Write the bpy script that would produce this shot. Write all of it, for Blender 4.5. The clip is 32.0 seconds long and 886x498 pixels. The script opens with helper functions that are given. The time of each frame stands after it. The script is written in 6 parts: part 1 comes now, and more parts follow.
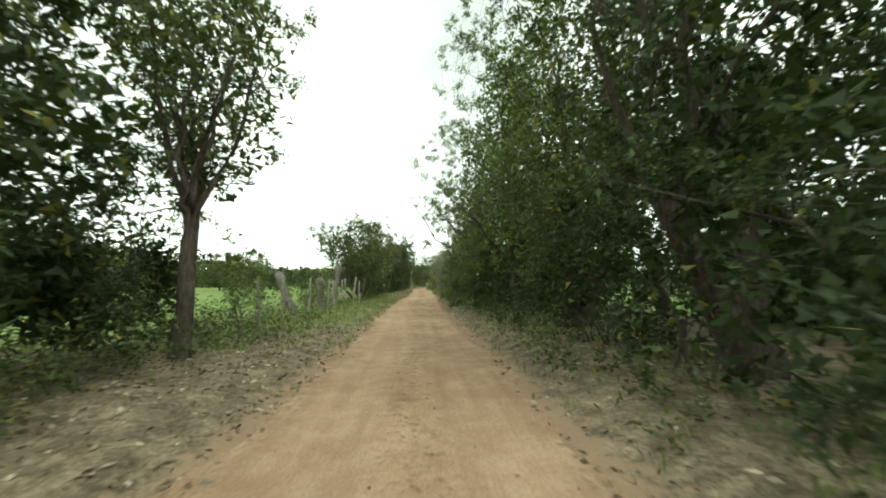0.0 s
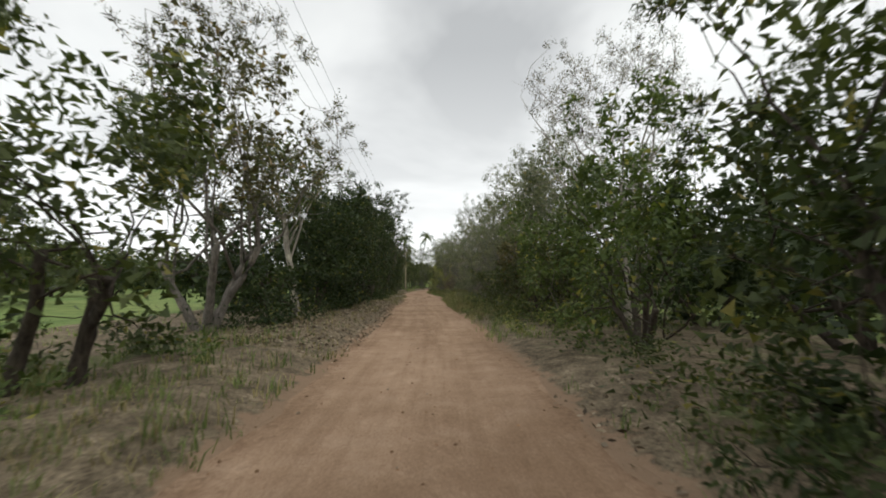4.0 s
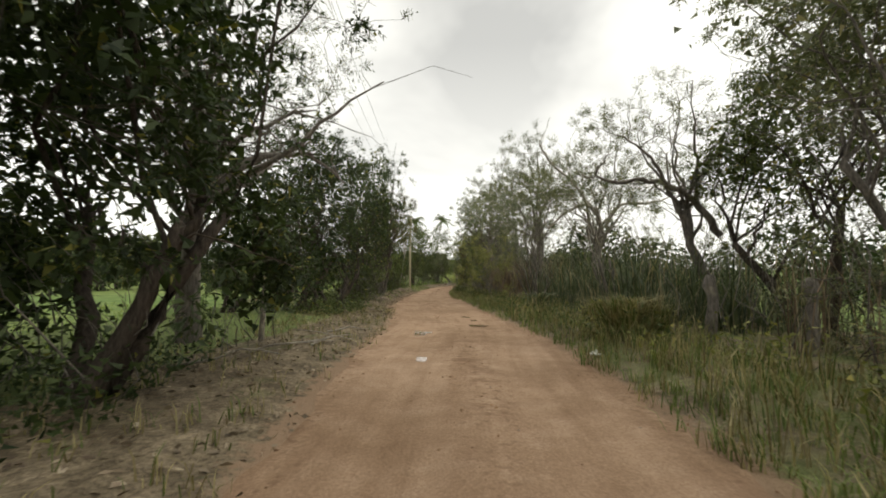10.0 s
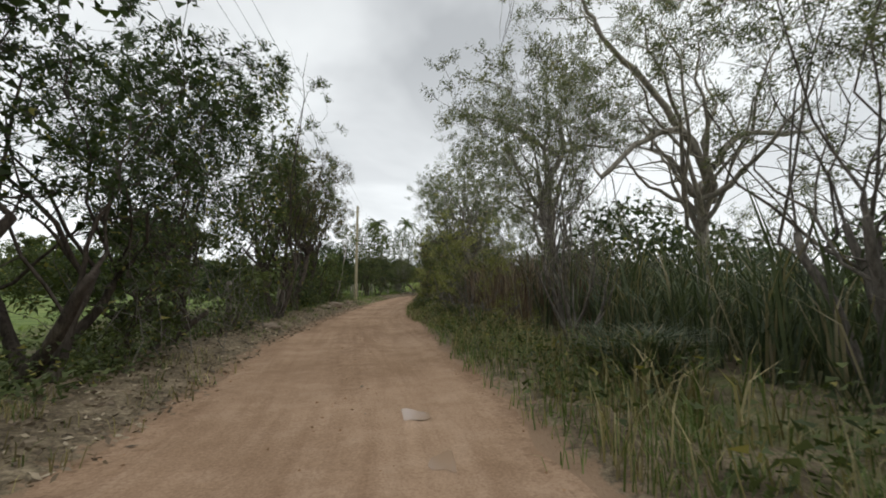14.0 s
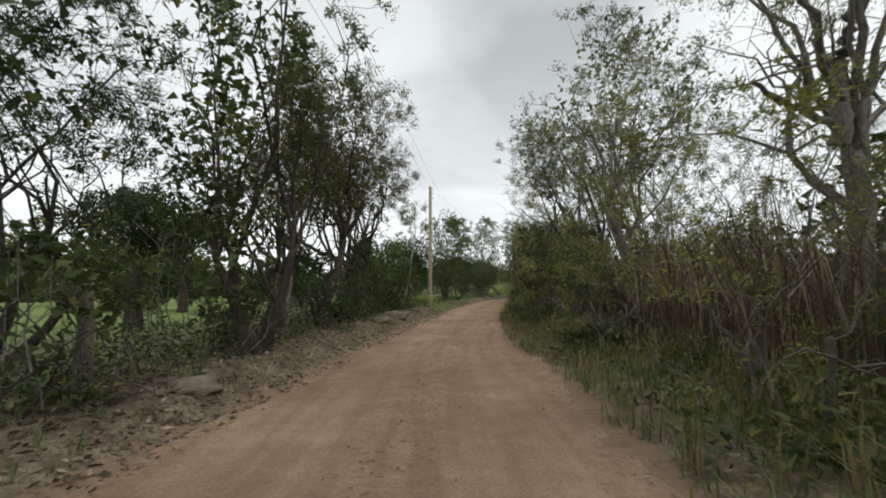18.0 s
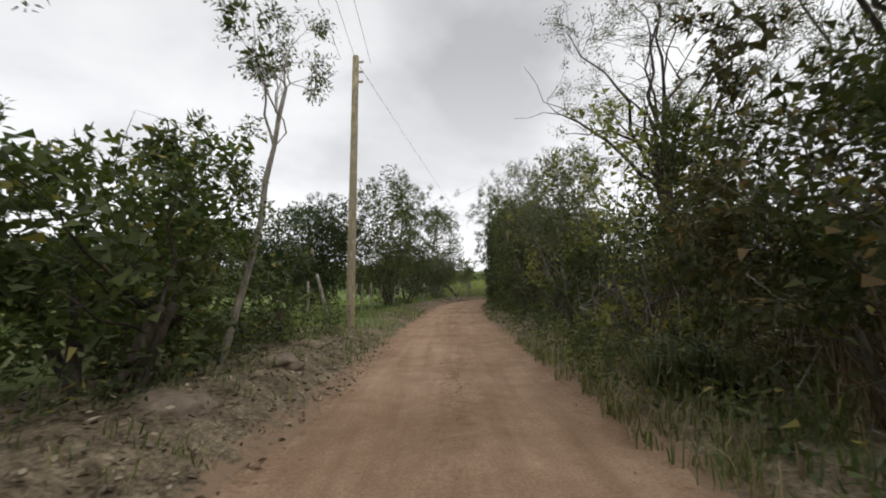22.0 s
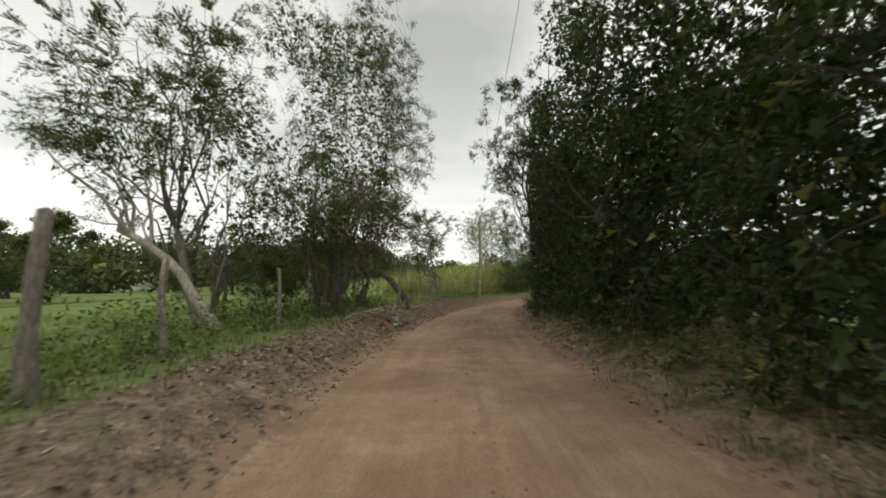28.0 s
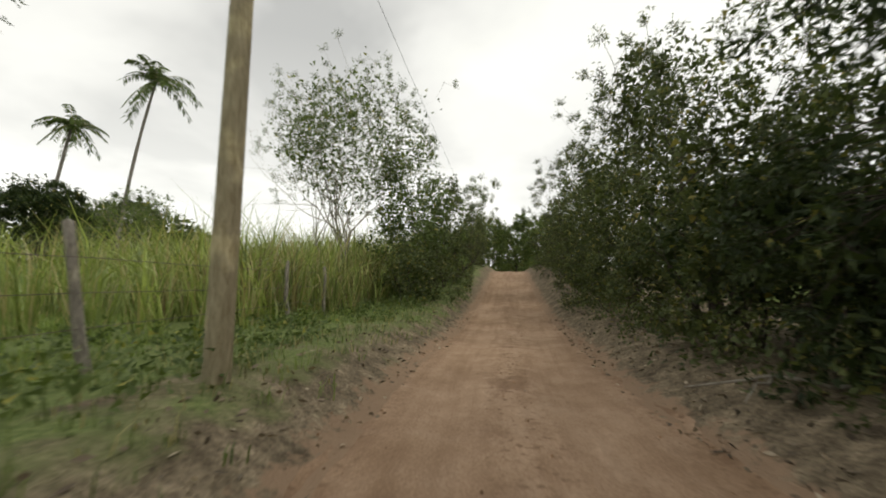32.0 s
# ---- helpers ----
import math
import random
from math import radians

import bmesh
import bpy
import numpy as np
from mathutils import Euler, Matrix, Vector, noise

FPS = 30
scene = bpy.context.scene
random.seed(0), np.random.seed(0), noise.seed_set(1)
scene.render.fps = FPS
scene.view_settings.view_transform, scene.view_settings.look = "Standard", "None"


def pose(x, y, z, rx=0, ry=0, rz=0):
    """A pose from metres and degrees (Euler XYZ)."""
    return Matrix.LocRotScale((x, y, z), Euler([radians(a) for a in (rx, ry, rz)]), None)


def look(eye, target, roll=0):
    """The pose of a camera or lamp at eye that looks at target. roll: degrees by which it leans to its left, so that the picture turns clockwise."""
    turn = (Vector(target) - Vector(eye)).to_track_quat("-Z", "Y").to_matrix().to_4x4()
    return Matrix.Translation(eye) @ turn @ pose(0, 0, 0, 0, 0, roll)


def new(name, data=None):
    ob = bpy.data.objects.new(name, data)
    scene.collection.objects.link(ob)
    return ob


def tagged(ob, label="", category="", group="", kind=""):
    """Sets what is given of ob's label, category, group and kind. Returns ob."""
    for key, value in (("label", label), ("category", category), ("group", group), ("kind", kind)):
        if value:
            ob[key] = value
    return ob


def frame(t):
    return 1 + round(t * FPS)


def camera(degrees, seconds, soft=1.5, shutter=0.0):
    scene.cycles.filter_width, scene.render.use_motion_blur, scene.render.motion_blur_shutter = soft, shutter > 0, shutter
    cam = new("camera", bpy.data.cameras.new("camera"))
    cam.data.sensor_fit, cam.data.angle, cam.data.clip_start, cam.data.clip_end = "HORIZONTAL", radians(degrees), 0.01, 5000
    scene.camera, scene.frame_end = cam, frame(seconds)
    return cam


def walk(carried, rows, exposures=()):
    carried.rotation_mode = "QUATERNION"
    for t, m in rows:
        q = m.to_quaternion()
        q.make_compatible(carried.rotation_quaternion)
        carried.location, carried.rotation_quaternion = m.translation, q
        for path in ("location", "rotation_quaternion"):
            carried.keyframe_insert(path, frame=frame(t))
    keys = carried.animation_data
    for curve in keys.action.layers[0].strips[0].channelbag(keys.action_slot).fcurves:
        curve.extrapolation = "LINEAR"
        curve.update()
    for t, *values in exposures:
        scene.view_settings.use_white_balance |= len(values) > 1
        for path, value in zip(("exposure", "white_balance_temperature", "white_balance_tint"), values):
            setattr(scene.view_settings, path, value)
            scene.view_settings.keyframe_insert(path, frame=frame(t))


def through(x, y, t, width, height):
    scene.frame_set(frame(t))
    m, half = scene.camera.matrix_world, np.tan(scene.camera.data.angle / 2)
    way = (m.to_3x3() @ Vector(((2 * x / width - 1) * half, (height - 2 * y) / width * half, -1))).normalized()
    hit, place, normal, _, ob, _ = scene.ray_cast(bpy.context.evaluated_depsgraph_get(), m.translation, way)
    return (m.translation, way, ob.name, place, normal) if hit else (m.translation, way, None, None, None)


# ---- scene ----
cam = camera(92.84, 32.0, soft=1.8, shutter=0.15)
PATH = [
    (0.0, pose(0.000, 0.000, 1.398, 94.75, -0.07, -12.98)),
    (0.5, pose(0.806, 4.385, 1.400, 94.90, 0.06, -12.36)),
    (1.0, pose(1.550, 8.814, 1.412, 94.83, 0.11, -11.70)),
    (1.5, pose(2.268, 13.315, 1.399, 94.74, -0.22, -11.35)),
    (2.0, pose(2.939, 17.870, 1.385, 94.51, -0.31, -11.33)),
    (2.5, pose(3.600, 22.157, 1.400, 94.68, -0.32, -11.43)),
    (3.0, pose(4.336, 26.260, 1.400, 94.83, -0.22, -11.95)),
    (3.5, pose(5.087, 30.196, 1.400, 94.88, -0.16, -12.65)),
    (4.0, pose(5.851, 33.964, 1.400, 94.85, -0.12, -13.28)),
    (4.5, pose(6.616, 37.563, 1.394, 94.90, -0.11, -13.64)),
    (5.0, pose(7.312, 41.023, 1.388, 95.30, -0.50, -13.49)),
    (5.5, pose(8.099, 44.623, 1.395, 95.43, -0.32, -12.94)),
    (6.0, pose(8.848, 48.346, 1.419, 95.42, -0.16, -12.45)),
    (6.5, pose(9.345, 51.651, 1.391, 95.39, 0.21, -12.13)),
    (7.0, pose(9.752, 54.370, 1.418, 95.26, 0.03, -11.72)),
    (7.5, pose(10.184, 56.939, 1.415, 95.03, 0.22, -11.08)),
    (8.0, pose(10.515, 59.596, 1.384, 94.75, 0.14, -10.63)),
    (8.5, pose(10.828, 62.180, 1.424, 94.62, -0.07, -10.47)),
    (9.0, pose(11.190, 64.680, 1.425, 94.45, -0.29, -10.48)),
    (9.5, pose(11.575, 66.990, 1.418, 93.92, -0.60, -10.94)),
    (10.0, pose(11.892, 68.806, 1.390, 94.09, -0.53, -11.47)),
    (10.5, pose(12.176, 70.352, 1.379, 94.36, -0.40, -12.50)),
    (11.0, pose(12.519, 71.779, 1.341, 95.03, -0.08, -14.37)),
    (11.5, pose(12.919, 72.988, 1.356, 95.78, 0.37, -16.57)),
    (12.0, pose(13.381, 74.234, 1.367, 95.91, 0.31, -18.24)),
    (12.5, pose(13.808, 75.588, 1.390, 95.90, 0.27, -19.13)),
    (13.0, pose(14.170, 76.751, 1.407, 96.19, -0.17, -18.41)),
    (13.5, pose(14.471, 77.933, 1.409, 95.77, -0.36, -17.26)),
    (14.0, pose(14.833, 79.350, 1.420, 95.26, -0.12, -15.95)),
    (14.5, pose(15.007, 80.355, 1.427, 95.00, -0.86, -14.28)),
    (15.0, pose(15.220, 81.227, 1.400, 95.06, -0.51, -12.76)),
    (15.5, pose(15.362, 82.110, 1.400, 95.27, -0.25, -11.33)),
    (16.0, pose(15.508, 83.026, 1.400, 95.52, -0.04, -9.94)),
    (16.5, pose(15.651, 84.042, 1.402, 95.70, 0.17, -8.47)),
    (17.0, pose(15.735, 85.188, 1.395, 95.64, -0.06, -6.79)),
    (17.5, pose(15.830, 86.235, 1.408, 96.01, 0.03, -5.85)),
    (18.0, pose(15.928, 87.617, 1.411, 95.62, 0.26, -5.04)),
    (18.5, pose(15.975, 89.356, 1.386, 94.73, -0.10, -4.60)),
    (19.0, pose(16.105, 91.108, 1.377, 94.51, 0.09, -4.69)),
    (19.5, pose(16.156, 92.914, 1.416, 94.83, -0.06, -5.15)),
    (20.0, pose(16.278, 94.833, 1.404, 95.67, 0.09, -6.48)),
    (20.5, pose(16.502, 96.899, 1.388, 95.79, 0.12, -8.42)),
    (21.0, pose(16.822, 98.823, 1.417, 95.53, 0.31, -10.49)),
    (21.5, pose(17.166, 100.889, 1.394, 95.66, 0.16, -11.70)),
    (22.0, pose(17.469, 102.753, 1.438, 95.61, -0.02, -12.43)),
    (22.5, pose(17.827, 104.648, 1.396, 95.95, 0.06, -13.23)),
    (23.0, pose(18.311, 106.719, 1.402, 95.92, 0.63, -13.91)),
    (23.5, pose(18.851, 109.017, 1.395, 95.88, 0.77, -14.31)),
    (24.0, pose(19.355, 111.429, 1.388, 96.02, 0.22, -14.67)),
    (24.5, pose(19.978, 114.079, 1.390, 96.19, -0.24, -15.13)),
    (25.0, pose(20.733, 117.037, 1.386, 96.32, -0.85, -15.40)),
    (25.5, pose(21.610, 120.655, 1.395, 95.43, -0.36, -15.58)),
    (26.0, pose(22.548, 124.369, 1.400, 95.11, -0.25, -15.88)),
    (26.5, pose(23.538, 128.186, 1.400, 95.08, -0.18, -16.32)),
    (27.0, pose(24.592, 132.097, 1.400, 95.14, -0.15, -16.97)),
    (27.5, pose(25.729, 136.091, 1.398, 95.15, -0.14, -17.87)),
    (28.0, pose(26.991, 140.140, 1.393, 95.02, -0.12, -19.11)),
    (28.5, pose(28.341, 144.121, 1.403, 95.04, -0.05, -20.50)),
    (29.0, pose(29.767, 147.913, 1.393, 95.04, 0.05, -22.16)),
    (29.5, pose(31.276, 151.576, 1.408, 95.01, 0.03, -24.06)),
    (30.0, pose(32.898, 154.998, 1.421, 94.88, -0.05, -25.85)),
    (30.5, pose(34.564, 158.246, 1.398, 94.88, -0.05, -27.92)),
    (31.0, pose(36.314, 161.222, 1.375, 94.98, -0.30, -30.44)),
    (31.5, pose(38.284, 164.356, 1.389, 94.98, -0.25, -33.44)),
    (32.0, pose(40.655, 168.020, 1.401, 94.74, -0.53, -37.22)),
]
EXPOSURES = [(0.0, 0.92, 6700, -18), (1.0, 0.72, 6700, -14), (2.0, 0.07, 6500, 2), (5.0, 0.07, 6500, 4), (7.0, 0.16, 6500, 4), (8.0, 0.12, 6550, 4), (9.0, 0.22, 6700, 3), (10.0, 0.32, 7000, 3), (11.0, 0.12, 6800, 4), (12.0, -0.08, 6350, 4), (14.0, 0.02, 6350, 4), (17.0, 0.14, 6350, 4), (18.0, 0.02, 6350, 3), (19.0, 0.19, 6350, 4), (21.0, 0.3, 6450, 8), (22.0, 0.02, 6450, 7), (23.0, -0.23, 6450, 6), (24.0, -0.28, 6450, 6), (25.5, -0.12, 6550, 6), (28.0, 0.0, 6800, 3), (29.0, 0.52, 6900, 3), (30.0, 0.42, 6900, 3), (32.0, 0.12, 6900, 3)]
walk(cam, PATH, EXPOSURES)

# ---- world and light: an overcast sky ----
SUN_ELEV, SUN_TURN = radians(55), radians(160)


def make_world():
    world = bpy.data.worlds.new("overcast_sky")
    scene.world = world
    world.use_nodes = True
    nt = world.node_tree
    nt.nodes.clear()
    n, l = nt.nodes.new, nt.links.new
    out, bg = n("ShaderNodeOutputWorld"), n("ShaderNodeBackground")
    sky = n("ShaderNodeTexSky")
    sky.sky_type, sky.sun_disc = "NISHITA", False
    sky.sun_elevation, sky.sun_rotation = SUN_ELEV, SUN_TURN
    dim = n("ShaderNodeVectorMath")
    dim.operation = "SCALE"
    dim.inputs["Scale"].default_value = 0.10
    l(sky.outputs["Color"], dim.inputs[0])
    coord = n("ShaderNodeTexCoord")
    sep = n("ShaderNodeSeparateXYZ")
    l(coord.outputs["Generated"], sep.inputs[0])
    # clouds lie in a flat layer: project the direction on a plane overhead
    lift = n("ShaderNodeMath")
    lift.operation, lift.inputs[1].default_value = "ADD", 0.16
    l(sep.outputs["Z"], lift.inputs[0])
    floor_z = n("ShaderNodeMath")
    floor_z.operation, floor_z.inputs[1].default_value = "MAXIMUM", 0.05
    l(lift.outputs[0], floor_z.inputs[0])
    div = n("ShaderNodeVectorMath")
    div.operation = "DIVIDE"
    l(coord.outputs["Generated"], div.inputs[0])
    l(floor_z.outputs[0], div.inputs[1])
    noise1 = n("ShaderNodeTexNoise")
    noise1.inputs["Scale"].default_value, noise1.inputs["Detail"].default_value = 0.8, 5.0
    noise1.inputs["Roughness"].default_value = 0.5
    noise1.inputs["Distortion"].default_value = 0.3
    shift = n("ShaderNodeVectorMath")
    shift.operation = "ADD"
    shift.inputs[1].default_value = (3.1, 0.4, 0.0)
    l(div.outputs[0], shift.inputs[0])
    l(shift.outputs[0], noise1.inputs["Vector"])
    ramp = n("ShaderNodeValToRGB")
    e = ramp.color_ramp.elements
    e[0].position, e[0].color = 0.34, (0.585, 0.58, 0.60, 1)
    e[1].position, e[1].color = 0.60, (1.10, 1.085, 1.085, 1)
    mid = ramp.color_ramp.elements.new(0.48)
    mid.color = (0.93, 0.915, 0.93, 1)
    l(noise1.outputs["Fac"], ramp.inputs[0])
    mix = n("ShaderNodeMix")
    mix.data_type = "RGBA"
    mix.inputs["Factor"].default_value = 0.94
    l(dim.outputs[0], mix.inputs["A"])
    # low down the many layers of cloud blend into one pale sheet
    thin = n("ShaderNodeMapRange")
    thin.inputs["From Min"].default_value, thin.inputs["From Max"].default_value = 0.10, 0.50
    thin.inputs["To Min"].default_value, thin.inputs["To Max"].default_value = 0.25, 1.0
    l(sep.outputs["Z"], thin.inputs["Value"])
    sheet = n("ShaderNodeMix")
    sheet.data_type = "RGBA"
    sheet.inputs["A"].default_value = (1.02, 1.00, 1.01, 1)
    l(thin.outputs["Result"], sheet.inputs["Factor"])
    l(ramp.outputs["Color"], sheet.inputs["B"])
    l(sheet.outputs["Result"], mix.inputs["B"])
    # the cloud deck is thinner and brighter towards the horizon
    band = n("ShaderNodeValToRGB")
    e = band.color_ramp.elements
    e[0].position, e[0].color = 0.05, (1.12, 1.12, 1.13, 1)
    e[1].position, e[1].color = 0.62, (0.90, 0.90, 0.91, 1)
    l(sep.outputs["Z"], band.inputs[0])
    fade = n("ShaderNodeMix")
    fade.data_type, fade.blend_type = "RGBA", "MULTIPLY"
    fade.inputs["Factor"].default_value = 1.0
    l(mix.outputs["Result"], fade.inputs["A"])
    l(band.outputs["Color"], fade.inputs["B"])
    l(fade.outputs["Result"], bg.inputs["Color"])
    bg.inputs["Strength"].default_value = 1.0
    l(bg.outputs[0], out.inputs["Surface"])


make_world()
sun = new("sun", bpy.data.lights.new("sun", "SUN"))
sun.data.energy, sun.data.angle, sun.data.color = 0.9, radians(25), (1.0, 0.96, 0.9)
sun.matrix_world = pose(0, 0, 60, math.degrees(math.pi / 2 - SUN_ELEV), 0, 180 - math.degrees(SUN_TURN))


# ---- materials ----
def material(name, build):
    m = bpy.data.materials.new(name)
    m.use_nodes = True
    nt = m.node_tree
    nt.nodes.clear()
    out = nt.nodes.new("ShaderNodeOutputMaterial")
    nt.links.new(build(nt.nodes.new, nt.links.new), out.inputs["Surface"])
    return m


def ramp_of(n, stops):
    r = n("ShaderNodeValToRGB")
    e = r.color_ramp.elements
    while len(e) < len(stops):
        e.new(0.5)
    for el, (pos, col) in zip(e, stops):
        el.position, el.color = pos, (*col, 1)
    return r


def noise_of(n, l, scale, detail=4.0, rough=0.55, vector=None, distort=0.0):
    t = n("ShaderNodeTexNoise")
    t.inputs["Scale"].default_value, t.inputs["Detail"].default_value = scale, detail
    t.inputs["Roughness"].default_value, t.inputs["Distortion"].default_value = rough, distort
    if vector is None:
        vector = n("ShaderNodeNewGeometry").outputs["Position"]
    l(vector, t.inputs["Vector"])
    return t


def mixed(n, l, fac, a, b, blend="MIX"):
    m = n("ShaderNodeMix")
    m.data_type, m.blend_type = "RGBA", blend
    for sock, v in (("Factor", fac), ("A", a), ("B", b)):
        if isinstance(v, (tuple, float, int)):
            m.inputs[sock].default_value = (*v, 1) if isinstance(v, tuple) else v
        else:
            l(v, m.inputs[sock])
    return m.outputs["Result"]


def bumped(n, l, height, strength, distance):
    b = n("ShaderNodeBump")
    b.inputs["Strength"].default_value, b.inputs["Distance"].default_value = strength, distance
    l(height, b.inputs["Height"])
    return b.outputs["Normal"]


def shaded(n, l, colour, rough=0.8, normal=None, spec=0.3):
    p = n("ShaderNodeBsdfPrincipled")
    if isinstance(colour, tuple):
        p.inputs["Base Color"].default_value = (*colour, 1)
    else:
        l(colour, p.inputs["Base Color"])
    p.inputs["Roughness"].default_value = rough
    p.inputs["Specular IOR Level"].default_value = spec
    if normal is not None:
        l(normal, p.inputs["Normal"])
    return p


def leaf_material(name, dark, light, odd, odd_share=0.04, through=0.28, gloss=0.55, patch=0.7):
    """Leaves: each blade has its own tone, patches of the crown differ, some blades are yellow or dry."""

    def build(n, l):
        geo = n("ShaderNodeNewGeometry")
        rnd = geo.outputs["Random Per Island"]
        base = mixed(n, l, rnd, dark, light)
        patches = noise_of(n, l, patch, 2.0)
        pr = ramp_of(n, [(0.35, (0.72, 0.74, 0.70)), (0.65, (1.25, 1.22, 1.15))])
        l(patches.outputs["Fac"], pr.inputs[0])
        base = mixed(n, l, 1.0, base, pr.outputs["Color"], "MULTIPLY")
        pick = n("ShaderNodeMath")
        pick.operation = "MULTIPLY"
        pick.inputs[1].default_value = 7.31
        l(rnd, pick.inputs[0])
        frac = n("ShaderNodeMath")
        frac.operation = "FRACT"
        l(pick.outputs[0], frac.inputs[0])
        less = n("ShaderNodeMath")
        less.operation, less.inputs[1].default_value = "LESS_THAN", odd_share
        l(frac.outputs[0], less.inputs[0])
        base = mixed(n, l, less.outputs[0], base, odd)
        p = shaded(n, l, base, gloss, None, 0.25)
        tr = n("ShaderNodeBsdfTranslucent")
        warm = mixed(n, l, 1.0, base, (1.25, 1.35, 0.7), "MULTIPLY")
        l(warm, tr.inputs["Color"])
        ms = n("ShaderNodeMixShader")
        ms.inputs[0].default_value = through
        l(p.outputs[0], ms.inputs[1])
        l(tr.outputs[0], ms.inputs[2])
        return ms.outputs[0]

    return material(name, build)


def bark_material(name, dark, light, scale=6.0):
    def build(n, l):
        geo = n("ShaderNodeNewGeometry")
        stretch = n("ShaderNodeVectorMath")
        stretch.operation = "MULTIPLY"
        stretch.inputs[1].default_value = (1, 1, 0.22)
        l(geo.outputs["Position"], stretch.inputs[0])
        grain = noise_of(n, l, scale * 4, 6.0, 0.65, stretch.outputs[0], 0.4)
        spots = noise_of(n, l, scale * 0.5, 3.0)
        r = ramp_of(n, [(0.3, dark), (0.7, light)])
        l(grain.outputs["Fac"], r.inputs[0])
        lichen = ramp_of(n, [(0.55, (1, 1, 1)), (0.68, (1.5, 1.5, 1.4))])
        l(spots.outputs["Fac"], lichen.inputs[0])
        col = mixed(n, l, 1.0, r.outputs["Color"], lichen.outputs["Color"], "MULTIPLY")
        return shaded(n, l, col, 0.92, bumped(n, l, grain.outputs["Fac"], 0.9, 0.02), 0.15).outputs[0]

    return material(name, build)


def build_road(n, l):
    geo = n("ShaderNodeNewGeometry")
    big = noise_of(n, l, 0.35, 3.0)
    mid = noise_of(n, l, 2.2, 5.0, 0.6)
    fine = noise_of(n, l, 38.0, 5.0, 0.7)
    r = ramp_of(n, [(0.3, (0.315, 0.213, 0.142)), (0.5, (0.36, 0.248, 0.168)), (0.72, (0.42, 0.30, 0.212))])
    l(mid.outputs["Fac"], r.inputs[0])
    tint = ramp_of(n, [(0.34, (0.80, 0.77, 0.74)), (0.66, (1.12, 1.12, 1.13))])
    l(big.outputs["Fac"], tint.inputs[0])
    col = mixed(n, l, 1.0, r.outputs["Color"], tint.outputs["Color"], "MULTIPLY")
    sand = ramp_of(n, [(0.35, (0.78, 0.76, 0.74)), (0.65, (1.15, 1.15, 1.15))])
    l(fine.outputs["Fac"], sand.inputs[0])
    col = mixed(n, l, 1.0, col, sand.outputs["Color"], "MULTIPLY")
    # long streaks that the wheels leave
    run, across = n("ShaderNodeAttribute"), n("ShaderNodeAttribute")
    run.attribute_name, across.attribute_name = "run", "across"
    lane = n("ShaderNodeCombineXYZ")
    for a, sock, k in ((across, "X", 2.6), (run, "Y", 0.16)):
        mul = n("ShaderNodeMath")
        mul.operation, mul.inputs[1].default_value = "MULTIPLY", k
        l(a.outputs["Fac"], mul.inputs[0])
        l(mul.outputs[0], lane.inputs[sock])
    streak = noise_of(n, l, 1.6, 4.0, 0.6, lane.outputs[0])
    sr = ramp_of(n, [(0.34, (0.86, 0.84, 0.82)), (0.5, (1.0, 1.0, 1.0)), (0.68, (1.10, 1.11, 1.12))])
    l(streak.outputs["Fac"], sr.inputs[0])
    col = mixed(n, l, 1.0, col, sr.outputs["Color"], "MULTIPLY")
    clods = noise_of(n, l, 9.0, 3.0, 0.6)
    cr = ramp_of(n, [(0.55, (0, 0, 0)), (0.68, (1, 1, 1))])
    l(clods.outputs["Fac"], cr.inputs[0])
    # crumbly strip between the wheel tracks and along the edges carries darker clods
    attr = n("ShaderNodeAttribute")
    attr.attribute_name = "crumble"
    k = n("ShaderNodeMath")
    k.operation = "MULTIPLY"
    l(cr.outputs["Color"], k.inputs[0])
    l(attr.outputs["Fac"], k.inputs[1])
    col = mixed(n, l, k.outputs[0], col, (0.17, 0.105, 0.066))
    worn = noise_of(n, l, 1.1, 6.0, 0.72, None, 0.5)
    wr = ramp_of(n, [(0.50, (0, 0, 0)), (0.60, (0.75, 0.75, 0.75))])
    l(worn.outputs["Fac"], wr.inputs[0])
    k2 = n("ShaderNodeMath")
    k2.operation = "MULTIPLY"
    l(wr.outputs["Color"], k2.inputs[0])
    l(attr.outputs["Fac"], k2.inputs[1])
    col = mixed(n, l, k2.outputs[0], col, (0.19, 0.115, 0.072))
    h = n("ShaderNodeMath")
    h.operation = "ADD"
    l(fine.outputs["Fac"], h.inputs[0])
    l(clods.outputs["Fac"], h.inputs[1])
    return shaded(n, l, col, 0.95, bumped(n, l, h.outputs[0], 0.55, 0.03), 0.1).outputs[0]


